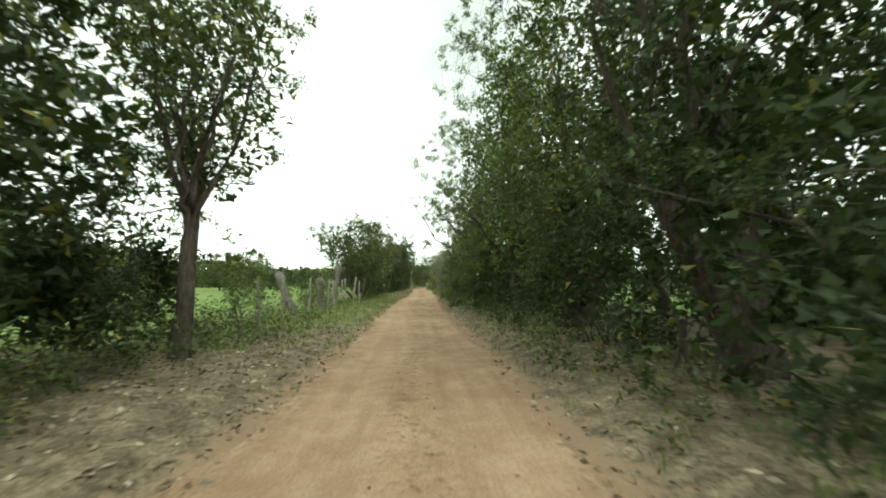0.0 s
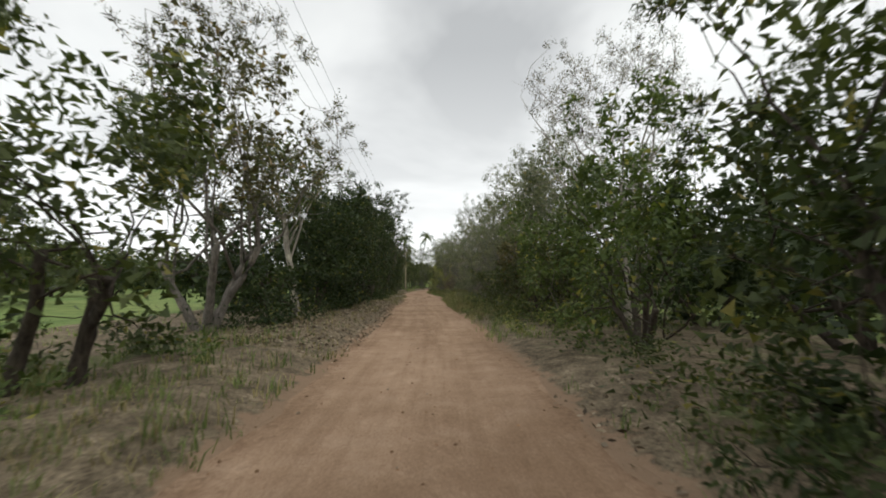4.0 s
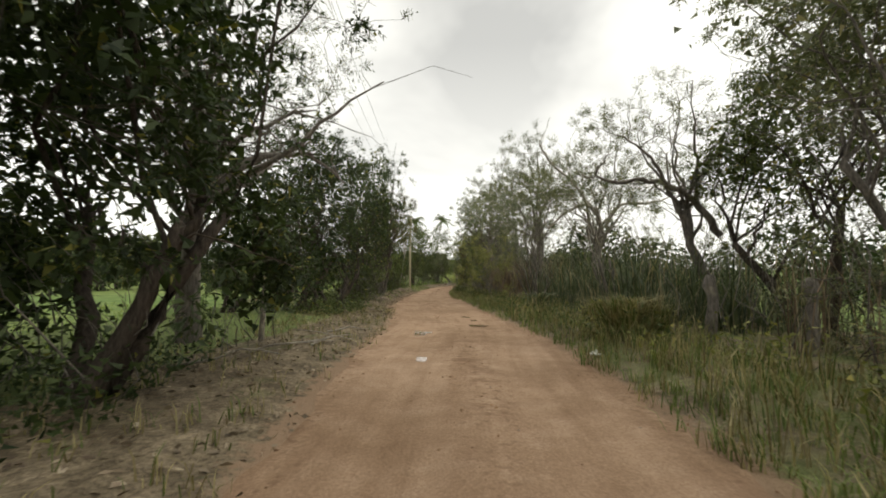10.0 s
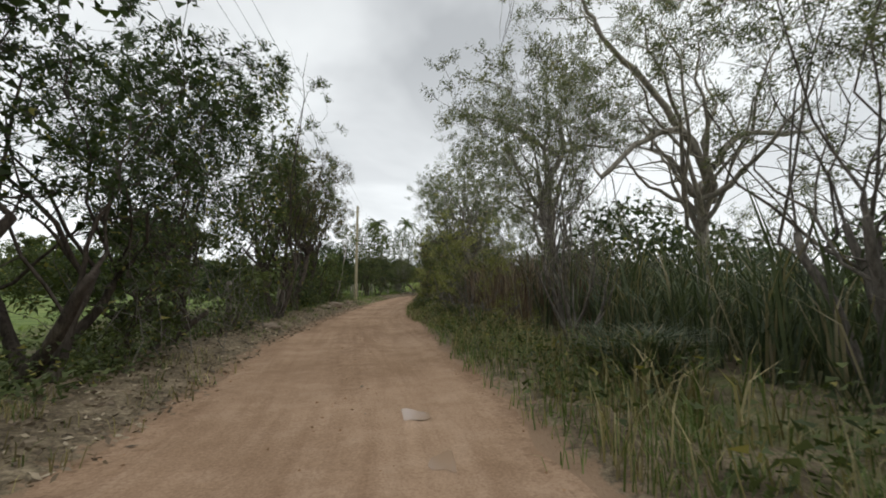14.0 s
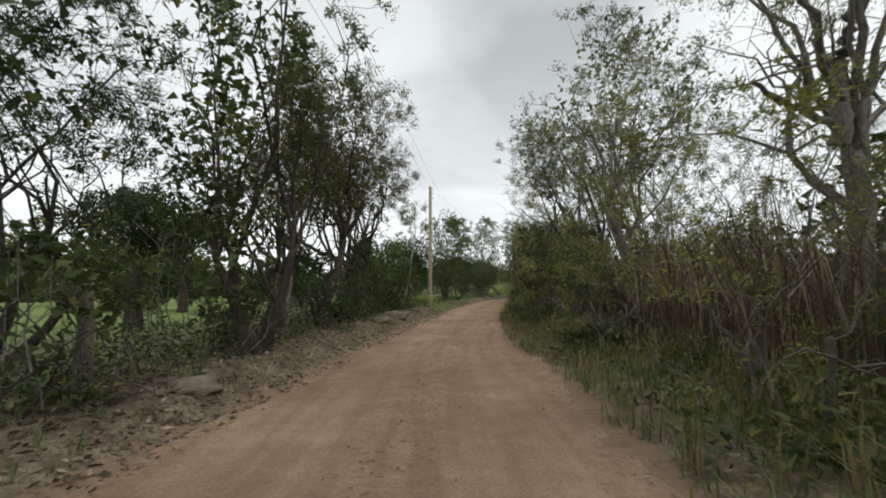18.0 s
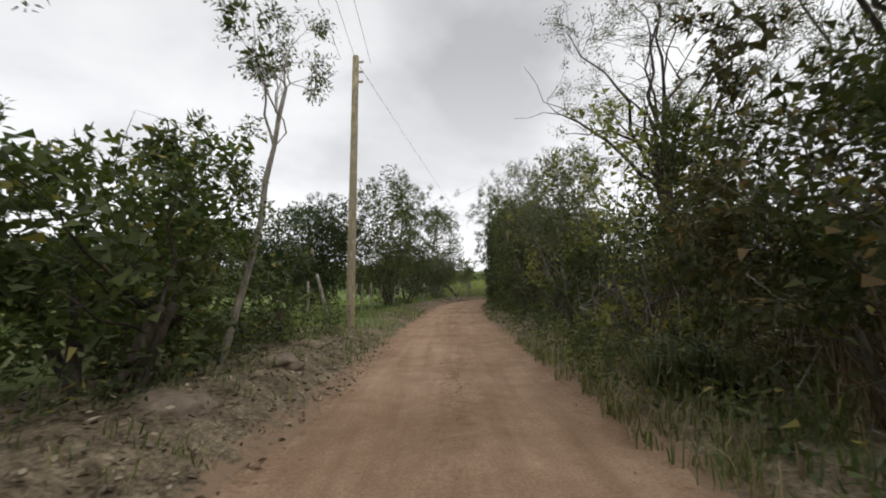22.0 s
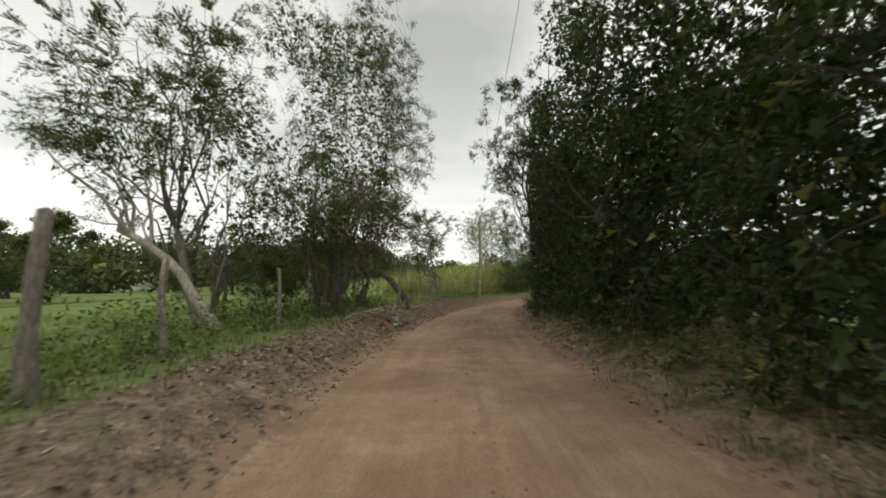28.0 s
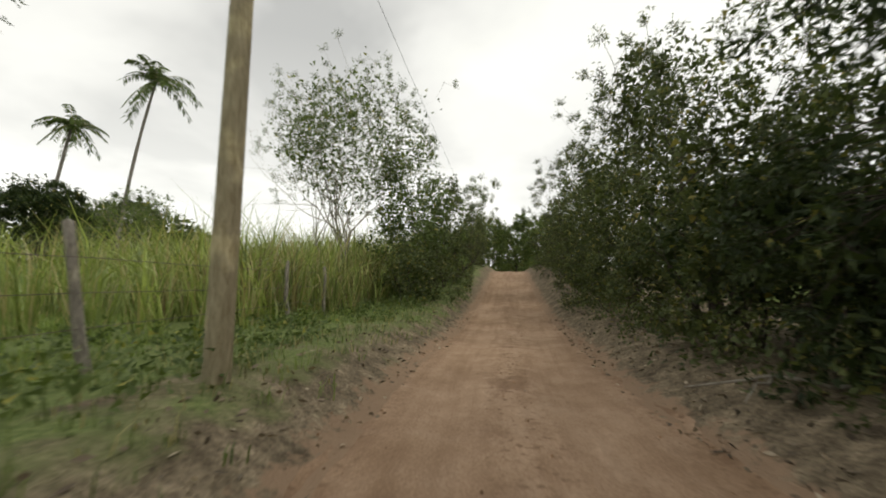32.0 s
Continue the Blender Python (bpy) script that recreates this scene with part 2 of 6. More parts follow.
def build_verge(n, l):
    attr = n("ShaderNodeAttribute")
    attr.attribute_name = "green"
    soil_n = noise_of(n, l, 3.0, 6.0, 0.65)
    soil = ramp_of(n, [(0.3, (0.085, 0.074, 0.056)), (0.5, (0.18, 0.155, 0.118)), (0.7, (0.31, 0.27, 0.21))])
    l(soil_n.outputs["Fac"], soil.inputs[0])
    litter = noise_of(n, l, 22.0, 3.0, 0.7, None, 0.6)
    lr = ramp_of(n, [(0.35, (0.6, 0.55, 0.5)), (0.66, (1.45, 1.35, 1.2))])
    l(litter.outputs["Fac"], lr.inputs[0])
    soil_c = mixed(n, l, 1.0, soil.outputs["Color"], lr.outputs["Color"], "MULTIPLY")
    gr_n = noise_of(n, l, 14.0, 5.0, 0.7)
    gr = ramp_of(n, [(0.3, (0.085, 0.115, 0.040)), (0.55, (0.16, 0.20, 0.072)), (0.75, (0.28, 0.28, 0.13))])
    l(gr_n.outputs["Fac"], gr.inputs[0])
    patch = noise_of(n, l, 0.9, 4.0, 0.6)
    add = n("ShaderNodeMath")
    add.operation = "ADD"
    l(attr.outputs["Fac"], add.inputs[0])
    l(patch.outputs["Fac"], add.inputs[1])
    fr = ramp_of(n, [(0.72, (0, 0, 0)), (0.98, (1, 1, 1))])
    l(add.outputs[0], fr.inputs[0])
    col = mixed(n, l, fr.outputs["Color"], soil_c, gr.outputs["Color"])
    # red dust thrown from the road, in ragged patches
    dust = n("ShaderNodeAttribute")
    dust.attribute_name = "dust"
    ragged = noise_of(n, l, 4.5, 5.0, 0.7)
    both = n("ShaderNodeMath")
    both.operation = "ADD"
    l(dust.outputs["Fac"], both.inputs[0])
    l(ragged.outputs["Fac"], both.inputs[1])
    dr = ramp_of(n, [(0.88, (0, 0, 0)), (1.28, (0.9, 0.9, 0.9))])
    half = n("ShaderNodeMath")
    half.operation, half.inputs[1].default_value = "MULTIPLY", 0.9
    l(both.outputs[0], half.inputs[0])
    l(half.outputs[0], dr.inputs[0])
    col = mixed(n, l, dr.outputs["Color"], col, (0.30, 0.205, 0.138))
    return shaded(n, l, col, 0.95, bumped(n, l, litter.outputs["Fac"], 0.8, 0.05), 0.1).outputs[0]


def build_field(n, l):
    big = noise_of(n, l, 0.06, 4.0)
    mid = noise_of(n, l, 1.3, 6.0, 0.65)
    r = ramp_of(n, [(0.3, (0.092, 0.135, 0.048)), (0.52, (0.155, 0.205, 0.075)), (0.75, (0.24, 0.275, 0.115))])
    l(mid.outputs["Fac"], r.inputs[0])
    t = ramp_of(n, [(0.35, (0.8, 0.9, 0.75)), (0.65, (1.2, 1.1, 1.0))])
    l(big.outputs["Fac"], t.inputs[0])
    col = mixed(n, l, 1.0, r.outputs["Color"], t.outputs["Color"], "MULTIPLY")
    return shaded(n, l, col, 0.95, bumped(n, l, mid.outputs["Fac"], 0.8, 0.12), 0.1).outputs[0]


ROAD = material("red_dirt", build_road)
VERGE = material("leaf_litter_and_grass", build_verge)
FIELD = material("pasture", build_field)
LEAF_DARK = leaf_material("leaves_deep_green", (0.019, 0.032, 0.013), (0.060, 0.084, 0.031), (0.20, 0.19, 0.05), 0.03)
LEAF_MID = leaf_material("leaves_olive", (0.042, 0.058, 0.023), (0.118, 0.142, 0.055), (0.26, 0.23, 0.07), 0.05)
LEAF_FRESH = leaf_material("leaves_fresh_green", (0.054, 0.084, 0.025), (0.145, 0.188, 0.062), (0.30, 0.28, 0.07), 0.04)
LEAF_PALE = leaf_material("leaves_grey_green", (0.090, 0.102, 0.062), (0.215, 0.230, 0.145), (0.28, 0.25, 0.12), 0.06)
LEAF_YELLOW = leaf_material("leaves_yellow_green", (0.14, 0.155, 0.045), (0.31, 0.315, 0.115), (0.34, 0.30, 0.09), 0.06)
LEAF_BROWN = leaf_material("leaves_brownish", (0.050, 0.045, 0.026), (0.13, 0.125, 0.055), (0.24, 0.17, 0.08), 0.10)
GRASS_GREEN = leaf_material("grass_green", (0.085, 0.118, 0.042), (0.21, 0.262, 0.105), (0.34, 0.30, 0.15), 0.12, 0.35, 0.6)
GRASS_DRY = leaf_material("grass_dry", (0.14, 0.115, 0.06), (0.37, 0.32, 0.19), (0.10, 0.13, 0.04), 0.25, 0.3, 0.7)
PASTURE_BLADE = leaf_material("pasture_blades", (0.13, 0.18, 0.06), (0.27, 0.335, 0.13), (0.34, 0.32, 0.17), 0.10, 0.5, 0.6)
CANE_GREEN = leaf_material("cane_blades", (0.15, 0.19, 0.06), (0.36, 0.41, 0.165), (0.38, 0.33, 0.18), 0.2, 0.35, 0.55)
REED = leaf_material("reed_blades", (0.042, 0.058, 0.036), (0.135, 0.158, 0.098), (0.27, 0.23, 0.15), 0.16, 0.3, 0.5)
CANE_DRY = leaf_material("dry_canes", (0.075, 0.052, 0.040), (0.23, 0.165, 0.12), (0.36, 0.30, 0.20), 0.15, 0.1, 0.8)
DEAD_LEAF = leaf_material("fallen_leaves", (0.075, 0.055, 0.042), (0.27, 0.215, 0.165), (0.42, 0.35, 0.26), 0.12, 0.1, 0.8)
BARK_GREY = bark_material("bark_grey", (0.075, 0.065, 0.055), (0.25, 0.225, 0.20))
BARK_DARK = bark_material("bark_dark", (0.028, 0.023, 0.019), (0.11, 0.09, 0.075))
BARK_PALE = bark_material("bark_pale", (0.16, 0.14, 0.115), (0.42, 0.385, 0.33))
POST_WOOD = bark_material("weathered_wood", (0.10, 0.088, 0.075), (0.36, 0.325, 0.28), 9.0)
POLE_WOOD = bark_material("pole_wood", (0.20, 0.165, 0.10), (0.42, 0.37, 0.26), 5.0)


# ---- the lie of the land ----
ROUTE = [(-14, -80), (-7.2, -40), (-3.6, -19.7), (0, 0), (1.7, 9.9), (3.2, 19.7), (5, 29.6), (7, 39.4), (9, 49.2), (10.4, 59.1), (11.6, 67), (13.2, 73.8),
         (14.6, 78.6), (15.6, 83.5), (16.1, 90.5), (16.8, 98.4), (18.7, 108.2), (21, 118), (23.4, 127.7), (26.1, 137.3), (29.3, 146.7),
         (32.5, 154.1), (35.8, 160.3), (39.6, 166.2), (44.4, 171.8), (49.5, 176.6), (61, 187.6), (73, 199), (95, 219.5), (140, 261)]


def spline(points, per=24):
    p = np.array(points, float)
    p = np.vstack([2 * p[0] - p[1], p, 2 * p[-1] - p[-2]])
    out = []
    for i in range(1, len(p) - 2):
        t = np.linspace(0, 1, per, endpoint=False)[:, None]
        a, b, c, d = p[i - 1], p[i], p[i + 1], p[i + 2]
        out.append(0.5 * (2 * b + (c - a) * t + (2 * a - 5 * b + 4 * c - d) * t**2 + (3 * b - a - 3 * c + d) * t**3))
    return np.vstack(out + [p[-2:-1]])


LINE = spline(ROUTE)
RUN = np.concatenate([[0], np.cumsum(np.linalg.norm(np.diff(LINE, axis=0), axis=1))])
RUN -= RUN[3 * 24]


def spot(s, u):
    """The place in the plan s metres along the road and u metres to the right of its line."""
    s, u = np.asarray(s, float), np.asarray(u, float)
    x, y = np.interp(s, RUN, LINE[:, 0]), np.interp(s, RUN, LINE[:, 1])
    dx = np.interp(s + 1, RUN, LINE[:, 0]) - np.interp(s - 1, RUN, LINE[:, 0])
    dy = np.interp(s + 1, RUN, LINE[:, 1]) - np.interp(s - 1, RUN, LINE[:, 1])
    k = np.hypot(dx, dy)
    return x + u * dy / k, y - u * dx / k


def along(x, y):
    """The other way round: s and u of places."""
    q = np.stack([np.ravel(x), np.ravel(y)], 1)
    s, u = np.empty(len(q)), np.empty(len(q))
    step = np.gradient(LINE, axis=0)
    step /= np.linalg.norm(step, axis=1)[:, None]
    for i in range(0, len(q), 4000):
        d = q[i:i + 4000, None] - LINE[None]
        k = (d**2).sum(2).argmin(1)
        dk = d[np.arange(len(k)), k]
        s[i:i + 4000] = RUN[k] + (dk * step[k]).sum(1)
        u[i:i + 4000] = dk[:, 0] * step[k, 1] - dk[:, 1] * step[k, 0]
    return s.reshape(np.shape(x)), u.reshape(np.shape(x))


def edge_left(s):
    return np.interp(s, [0, 20, 47, 61, 66, 71, 76, 84, 92, 97, 103, 125, 148, 160, 170, 178, 190, 220],
                     [-1.55, -1.4, -1.7, -1.5, -1.0, -1.1, -1.8, -2.4, -2.4, -1.8, -1.45, -1.4, -1.5, -1.4, -1.2, -1.3, -1.4, -1.2])


def edge_right(s):
    return np.interp(s, [0, 20, 47, 61, 66, 78, 84, 92, 97, 103, 125, 135, 148, 160, 170, 178, 190, 220],
                     [1.2, 1.4, 1.4, 1.7, 2.1, 1.8, 1.15, 1.5, 2.0, 1.75, 1.8, 2.2, 2.25, 2.1, 1.8, 1.7, 1.5, 1.2])


def bank_left(s):
    return np.interp(s, [0, 12, 35, 45, 62, 67, 90, 96, 115, 120, 140, 158, 166, 185, 205],
                     [0.2, 0.12, 0.15, 0.38, 0.36, 0.12, 0.15, 0.34, 0.42, 0.2, 0.28, 0.4, 0.5, 0.5, 0.6])


def bank_right(s):
    return np.interp(s, [0, 30, 60, 75, 90, 110, 140, 180, 210], [0.25, 0.25, 0.15, 0.2, 0.15, 0.25, 0.3, 0.45, 0.6])


def rise(s):
    k = np.clip((np.asarray(s, float) - 186) / 32, 0, 1)
    return 2.7 * k * k * (3 - 2 * k)


def wave(x, y, seed=0.0):
    """Soft uneven ground, about one metre to each way."""
    a = np.sin(x * 1.7 + 1.3 * np.sin(y * 0.9 + seed)) + np.sin(y * 1.31 + 1.1 * np.sin(x * 1.13 + 2 * seed)) + 0.6 * np.sin(x * 3.7 + y * 2.9 + seed) + 0.6 * np.sin(y * 4.3 - x * 3.1)
    return a / 3.2


def level(s, u):
    """Height of the land."""
    s, u = np.asarray(s, float), np.asarray(u, float)
    l, r = edge_left(s), edge_right(s)
    c, half = (l + r) / 2, (r - l) / 2
    k = (u - c) / half
    ruts = -0.035 * (np.exp(-((np.abs(k) - 0.5) / 0.2) ** 2)) + 0.004 * wave(s * 0.5, u * 2.0) * (np.abs(k) < 1)
    out_l, out_r = np.clip((l - u) / 1.2, 0, 1), np.clip((u - r) / 1.2, 0, 1)
    step_l, step_r = out_l**2 * (3 - 2 * out_l), out_r**2 * (3 - 2 * out_r)
    far = np.clip((np.abs(u) - 6) / 6, 0, 1)
    bumps = 0.07 * wave(s * 1.1, u * 1.3, 1.0) * (step_l + step_r)
    lump = 0.10 * np.clip(wave(s * 0.7, u * 0.9, 4.0), 0, 1) * step_l * (u > -4.2) * np.interp(s, [90, 96, 130, 136], [0, 1, 1, 0])
    return rise(s) + ruts * (np.abs(k) < 1.05) + bank_left(s) * step_l * (1 - 0.5 * far) + bank_right(s) * step_r * (1 - 0.5 * far) + bumps + lump


# ---- building helpers ----
def mesh_of(name, verts, faces, mat, smooth=False):
    """A mesh from arrays; faces: an (n, 3) or (n, 4) array, or a list of such."""
    me = bpy.data.meshes.new(name)
    verts = np.asarray(verts, np.float32)
    groups = [np.asarray(f, np.int32) for f in (faces if isinstance(faces, list) else [faces]) if len(f)]
    loops = np.concatenate([g.ravel() for g in groups])
    sizes = np.concatenate([np.full(len(g), g.shape[1], np.int32) for g in groups])
    me.vertices.add(len(verts))
    me.vertices.foreach_set("co", verts.ravel())
    me.loops.add(len(loops))
    me.loops.foreach_set("vertex_index", loops)
    me.polygons.add(len(sizes))
    me.polygons.foreach_set("loop_start", np.concatenate([[0], np.cumsum(sizes)[:-1]]).astype(np.int32))
    me.polygons.foreach_set("use_smooth", np.full(len(sizes), smooth))
    me.update(calc_edges=True)
    me.materials.append(mat)
    return me


def put(name, me, parent=None, label="", kind=""):
    ob = new(name, me)
    if parent is not None:
        ob.parent = parent
    return tagged(ob, label, kind=kind)


def thing(name, x, y, z, label, category, group=""):
    ob = new(name)
    ob.location, ob.empty_display_size = (x, y, z), 0.2
    return tagged(ob, label, category, group)


class Tubes:
    """Round tapered limbs, gathered into one mesh."""

    def __init__(self):
        self.v, self.f, self.n = [], [], 0

    def add(self, pts, radii, sides=6, flare=0.0, rng=None):
        pts, radii = np.asarray(pts, float), np.asarray(radii, float)
        d = np.gradient(pts, axis=0)
        d /= np.linalg.norm(d, axis=1)[:, None] + 1e-9
        ref = np.where(np.abs(d[:, 2:3]) > 0.9, [[1.0, 0, 0]], [[0, 0, 1.0]])
        a = np.cross(d, ref)
        a /= np.linalg.norm(a, axis=1)[:, None] + 1e-9
        b = np.cross(d, a)
        ang = np.linspace(0, 2 * np.pi, sides, endpoint=False)
        rr = radii[:, None] * np.ones(sides)
        if rng is not None:
            rr = rr * rng.uniform(0.82, 1.18, (len(pts), sides))
        ring = pts[:, None] + rr[..., None] * (np.cos(ang)[None, :, None] * a[:, None] + np.sin(ang)[None, :, None] * b[:, None])
        m = len(pts)
        i, j = np.meshgrid(np.arange(m - 1), np.arange(sides), indexing="ij")
        q = np.stack([i * sides + j, i * sides + (j + 1) % sides, (i + 1) * sides + (j + 1) % sides, (i + 1) * sides + j], -1).reshape(-1, 4) + self.n
        self.v.append(ring.reshape(-1, 3))
        self.f.append(q)
        self.n += m * sides
        tip = pts[-1] + d[-1] * radii[-1] * 0.6
        self.v.append(tip[None])
        k = self.n - sides + np.arange(sides)
        self.f.append(np.stack([k, np.roll(k, -1), np.full(sides, self.n), np.full(sides, self.n)], 1)[:, :4])
        self.n += 1

    def mesh(self, name, mat):
        quads = [f for f in self.f if f[0, 2] != f[0, 3]]
        tris = [f[:, :3] for f in self.f if f[0, 2] == f[0, 3]]
        return mesh_of(name, np.vstack(self.v), [np.vstack(quads), np.vstack(tris)], mat, True)


def blades(rng, at, way, length, width, droop=0.0):
    """Leaf blades: four corners each, folded a little along the middle."""
    n = len(at)
    way = way / (np.linalg.norm(way, axis=1)[:, None] + 1e-9)
    side = np.cross(way, rng.normal(size=(n, 3)) * 0.8 + [0, 0, 0.8])
    side /= np.linalg.norm(side, axis=1)[:, None] + 1e-9
    ln, wd = np.broadcast_to(length, n)[:, None], np.broadcast_to(width, n)[:, None]
    down = np.array([[0, 0, -1.0]]) * droop * ln
    m = at + way * ln * 0.45
    v = np.stack([at, m + side * wd, at + way * ln + down, m - side * wd], 1).reshape(-1, 3)
    return v, np.arange(4 * n).reshape(-1, 4)


def slips(rng, at, way, length, width):
    """Narrow leaflets and filler leaves inside the crowns: one triangle each."""
    way = way / (np.linalg.norm(way, axis=1)[:, None] + 1e-9)
    side = np.cross(way, rng.normal(size=way.shape) * 0.8 + [0, 0, 0.8])
    side /= np.linalg.norm(side, axis=1)[:, None] + 1e-9
    ln, wd = np.broadcast_to(length, len(at))[:, None], np.broadcast_to(width, len(at))[:, None]
    v = np.stack([at + side * wd, at - side * wd, at + way * ln], 1).reshape(-1, 3)
    return v, np.arange(3 * len(at)).reshape(-1, 3)


def in_ball(rng, n):
    d = rng.normal(size=(n, 3))
    return d / np.linalg.norm(d, axis=1)[:, None] * rng.uniform(0, 1, (n, 1)) ** (1 / 3)


def bent(rng, a, b, n=6, sag=0.0, wob=0.08):
    a, b = np.asarray(a, float), np.asarray(b, float)
    t = np.linspace(0, 1, n)[:, None]
    p = a + (b - a) * t
    ln = np.linalg.norm(b - a)
    p = p + np.cumsum(rng.normal(size=(n, 3)) * wob * ln / n, axis=0) * (t > 0)
    p[:, 2] += sag * ln * np.sin(np.pi * t[:, 0])
    return p


# how a kind of plant grows: leaf length, half a leaf's width, droop, leaves to a shoot, shoots for each square metre of
# crown, length of a shoot, filler leaves deep inside for each shoot
LOOKS = {
    "broad": (0.094, 0.027, 0.2, 11, 7.2, 0.36, 3.2),
    "thick": (0.098, 0.029, 0.2, 10, 7.2, 0.36, 7.0),
    "feather": (0.080, 0.0125, 0.25, 17, 7.6, 0.42, 0.0),
    "plume": (0.090, 0.018, 0.5, 36, 5.6, 0.62, 0.0),
    "airy": (0.084, 0.021, 0.2, 12, 7.6, 0.38, 1.0),
    "bare": (0.080, 0.016, 0.2, 9, 4.6, 0.42, 0.0),
    "mass": (0.16, 0.050, 0.2, 26, 1.8, 0.70, 6.0),
    "far": (0.18, 0.060, 0.2, 30, 2.0, 0.70, 7.0),
}


def unit(v):
    return v / (np.linalg.norm(v, axis=-1, keepdims=True) + 1e-9)


def clear_of_road(p, u, right):
    """Low branches stop short of the way that vehicles keep open."""
    across = u + float(p @ right)
    if p[2] < 5.0 and abs(across) < 2.6:
        p = p + right * (math.copysign(2.6, u) - across)
    return p


def open_way(uu, ss, z, slack):
    """Where leaves may hang: beside the road, or well above it."""
    return ((uu < edge_left(ss) - 0.2 - slack) | (uu > edge_right(ss) + 0.3 + slack) | (z > 4.2)) & ((np.abs(uu) > 0.9) | (z > 5.4))


def plant(s, u, h, r, look="broad", leaf=None, bark=None, lean=(0.0, 0.0), trunk=0.10, fork=0.3, low=0.25, stems=1, rs=None, amount=1.0,
          name="tree", label="", group="", limbs=7, at=None, vines=0, bow=None, arms=(), core=1.0):
    """A tree or shrub. s, u: foot; h: height; r: half the crown's breadth across the road, rs: along it; lean: how far the crown's middle stands from the foot
    (across, along); fork: where the limbs part, low: where the leaves begin, as shares of the height; core: how dense the shaded inside of the crown is;
    arms: crooked heavy limbs, each a few bends (across, along, up) from the foot and the thickness at its start and end."""
    rng = np.random.default_rng(int(abs(s * 37 + u * 101 + h * 13 + r * 7 + sum(at or (0, 0)) * 11)) + 1000)
    ll, lw, droop, per, dense, reach, inside = LOOKS[look]
    big = look in ("mass", "far")
    leaf, bark = leaf or LEAF_MID, bark or BARK_GREY
    rs = rs or r
    x, y = (float(v) for v in spot(s, u)) if at is None else at
    if at is not None:
        s_, u_ = along(np.array([x]), np.array([y]))
        z = float(level(s_, u_)[0])
    else:
        z = float(level(s, u))
    ax, ay = (float(b - a) for a, b in zip(spot(s - 1, u), spot(s + 1, u)))
    k = math.hypot(ax, ay)
    ahead = np.array([ax / k, ay / k, 0])
    right = np.array([ahead[1], -ahead[0], 0])
    base = thing(name, x, y, z, label, "tree" if name == "tree" else name, group)
    rz = h * (1 - low) / 2
    mid = right * lean[0] + ahead * lean[1] + np.array([0, 0, h - rz])
    # lumps of foliage inside the crown's bounds
    n_l = max(6, int(5 + 2.4 * r * rs))
    lumps = in_ball(rng, n_l)
    lumps /= np.maximum(np.linalg.norm(lumps, axis=1)[:, None], 0.35) ** 0.5
    if low < 0.16:  # bushes and leaf walls keep their breadth down to the ground
        tall = rng.uniform(-1.25, 1.15, n_l)
        wide = np.where(tall > 0.3, np.sqrt(np.clip(1.5 - (tall - 0.3) ** 2, 0.1, 1)), 1.0)
        ring = rng.uniform(0, 2 * np.pi, n_l)
        lumps = np.stack([np.cos(ring) * wide, np.sin(ring) * wide, tall], 1)
    ax3 = np.array([right * r, ahead * rs, [0, 0, rz]])
    lump_r = rng.uniform(0.24, 0.42, n_l)
    draw = rng.uniform(0.50, 0.80, (n_l, 1)) * [1, 1, 1]
    if low < 0.16:
        draw[:, 2] = 0.78
    centre = mid + (lumps * draw) @ ax3
    area = 4 * math.pi * ((r * rs) ** 1.6 / 3 + 2 * ((r + rs) / 2 * rz) ** 1.6 / 3) ** (1 / 1.6)
    # each branchlet ends in a spray of leafy shoots; the sprays sit on the lumps, with gaps between them
    each = 6 if look in ("airy", "bare", "feather", "plume") else 8
    n_b = max(10, int(area * dense * amount / each))
    pick = rng.integers(0, n_l, n_b)
    off = unit(rng.normal(size=(n_b, 3))) * rng.uniform(0.2, 1, (n_b, 1)) ** 0.5
    bunch = centre[pick] + (off * lump_r[pick, None]) @ ax3
    bunch = bunch[bunch[:, 2] > 0.10 * h * (low > 0.05) + 0.05]
    if at is None:  # nothing hangs into the way of a vehicle
        bunch = bunch[open_way(u + bunch @ right, s + bunch @ ahead, bunch[:, 2], 0.0)]
    # stems and limbs
    wood, thick, nodes = Tubes(), Tubes(), []
    order, turn_ = rng.permutation(n_l), 0
    plan = np.array([right, ahead, [0, 0, 1.0]])

    def limb_nodes(p, rad):
        nodes.append(np.hstack([p, rad[:, None]]))

    for i in range(stems):
        foot = (right * rng.normal() + ahead * rng.normal()) * (0.16 * (stems > 1)) + [0, 0, -0.25]
        top = foot * 1.2 + (mid - [0, 0, mid[2]]) * (bow or min(1.0, 0.3 + fork)) + rng.normal(size=3) * [0.22 * r * (stems > 1), 0.22 * rs * (stems > 1), 0]
        top[2] = max(fork * h * rng.uniform(0.85, 1.15), 0.25)
        pts = bent(rng, foot, top, 8, 0.12 if bow else 0, 0.10)
        t = np.linspace(0, 1, 8)
        rad = trunk / math.sqrt(stems) ** 0.7 * (1.35 - (0.55 if stems < 6 else 0.95) * t + 0.3 * np.exp(-t * 9))
        thick.add(pts, rad, 9 if trunk > 0.07 else 6, rng=rng)
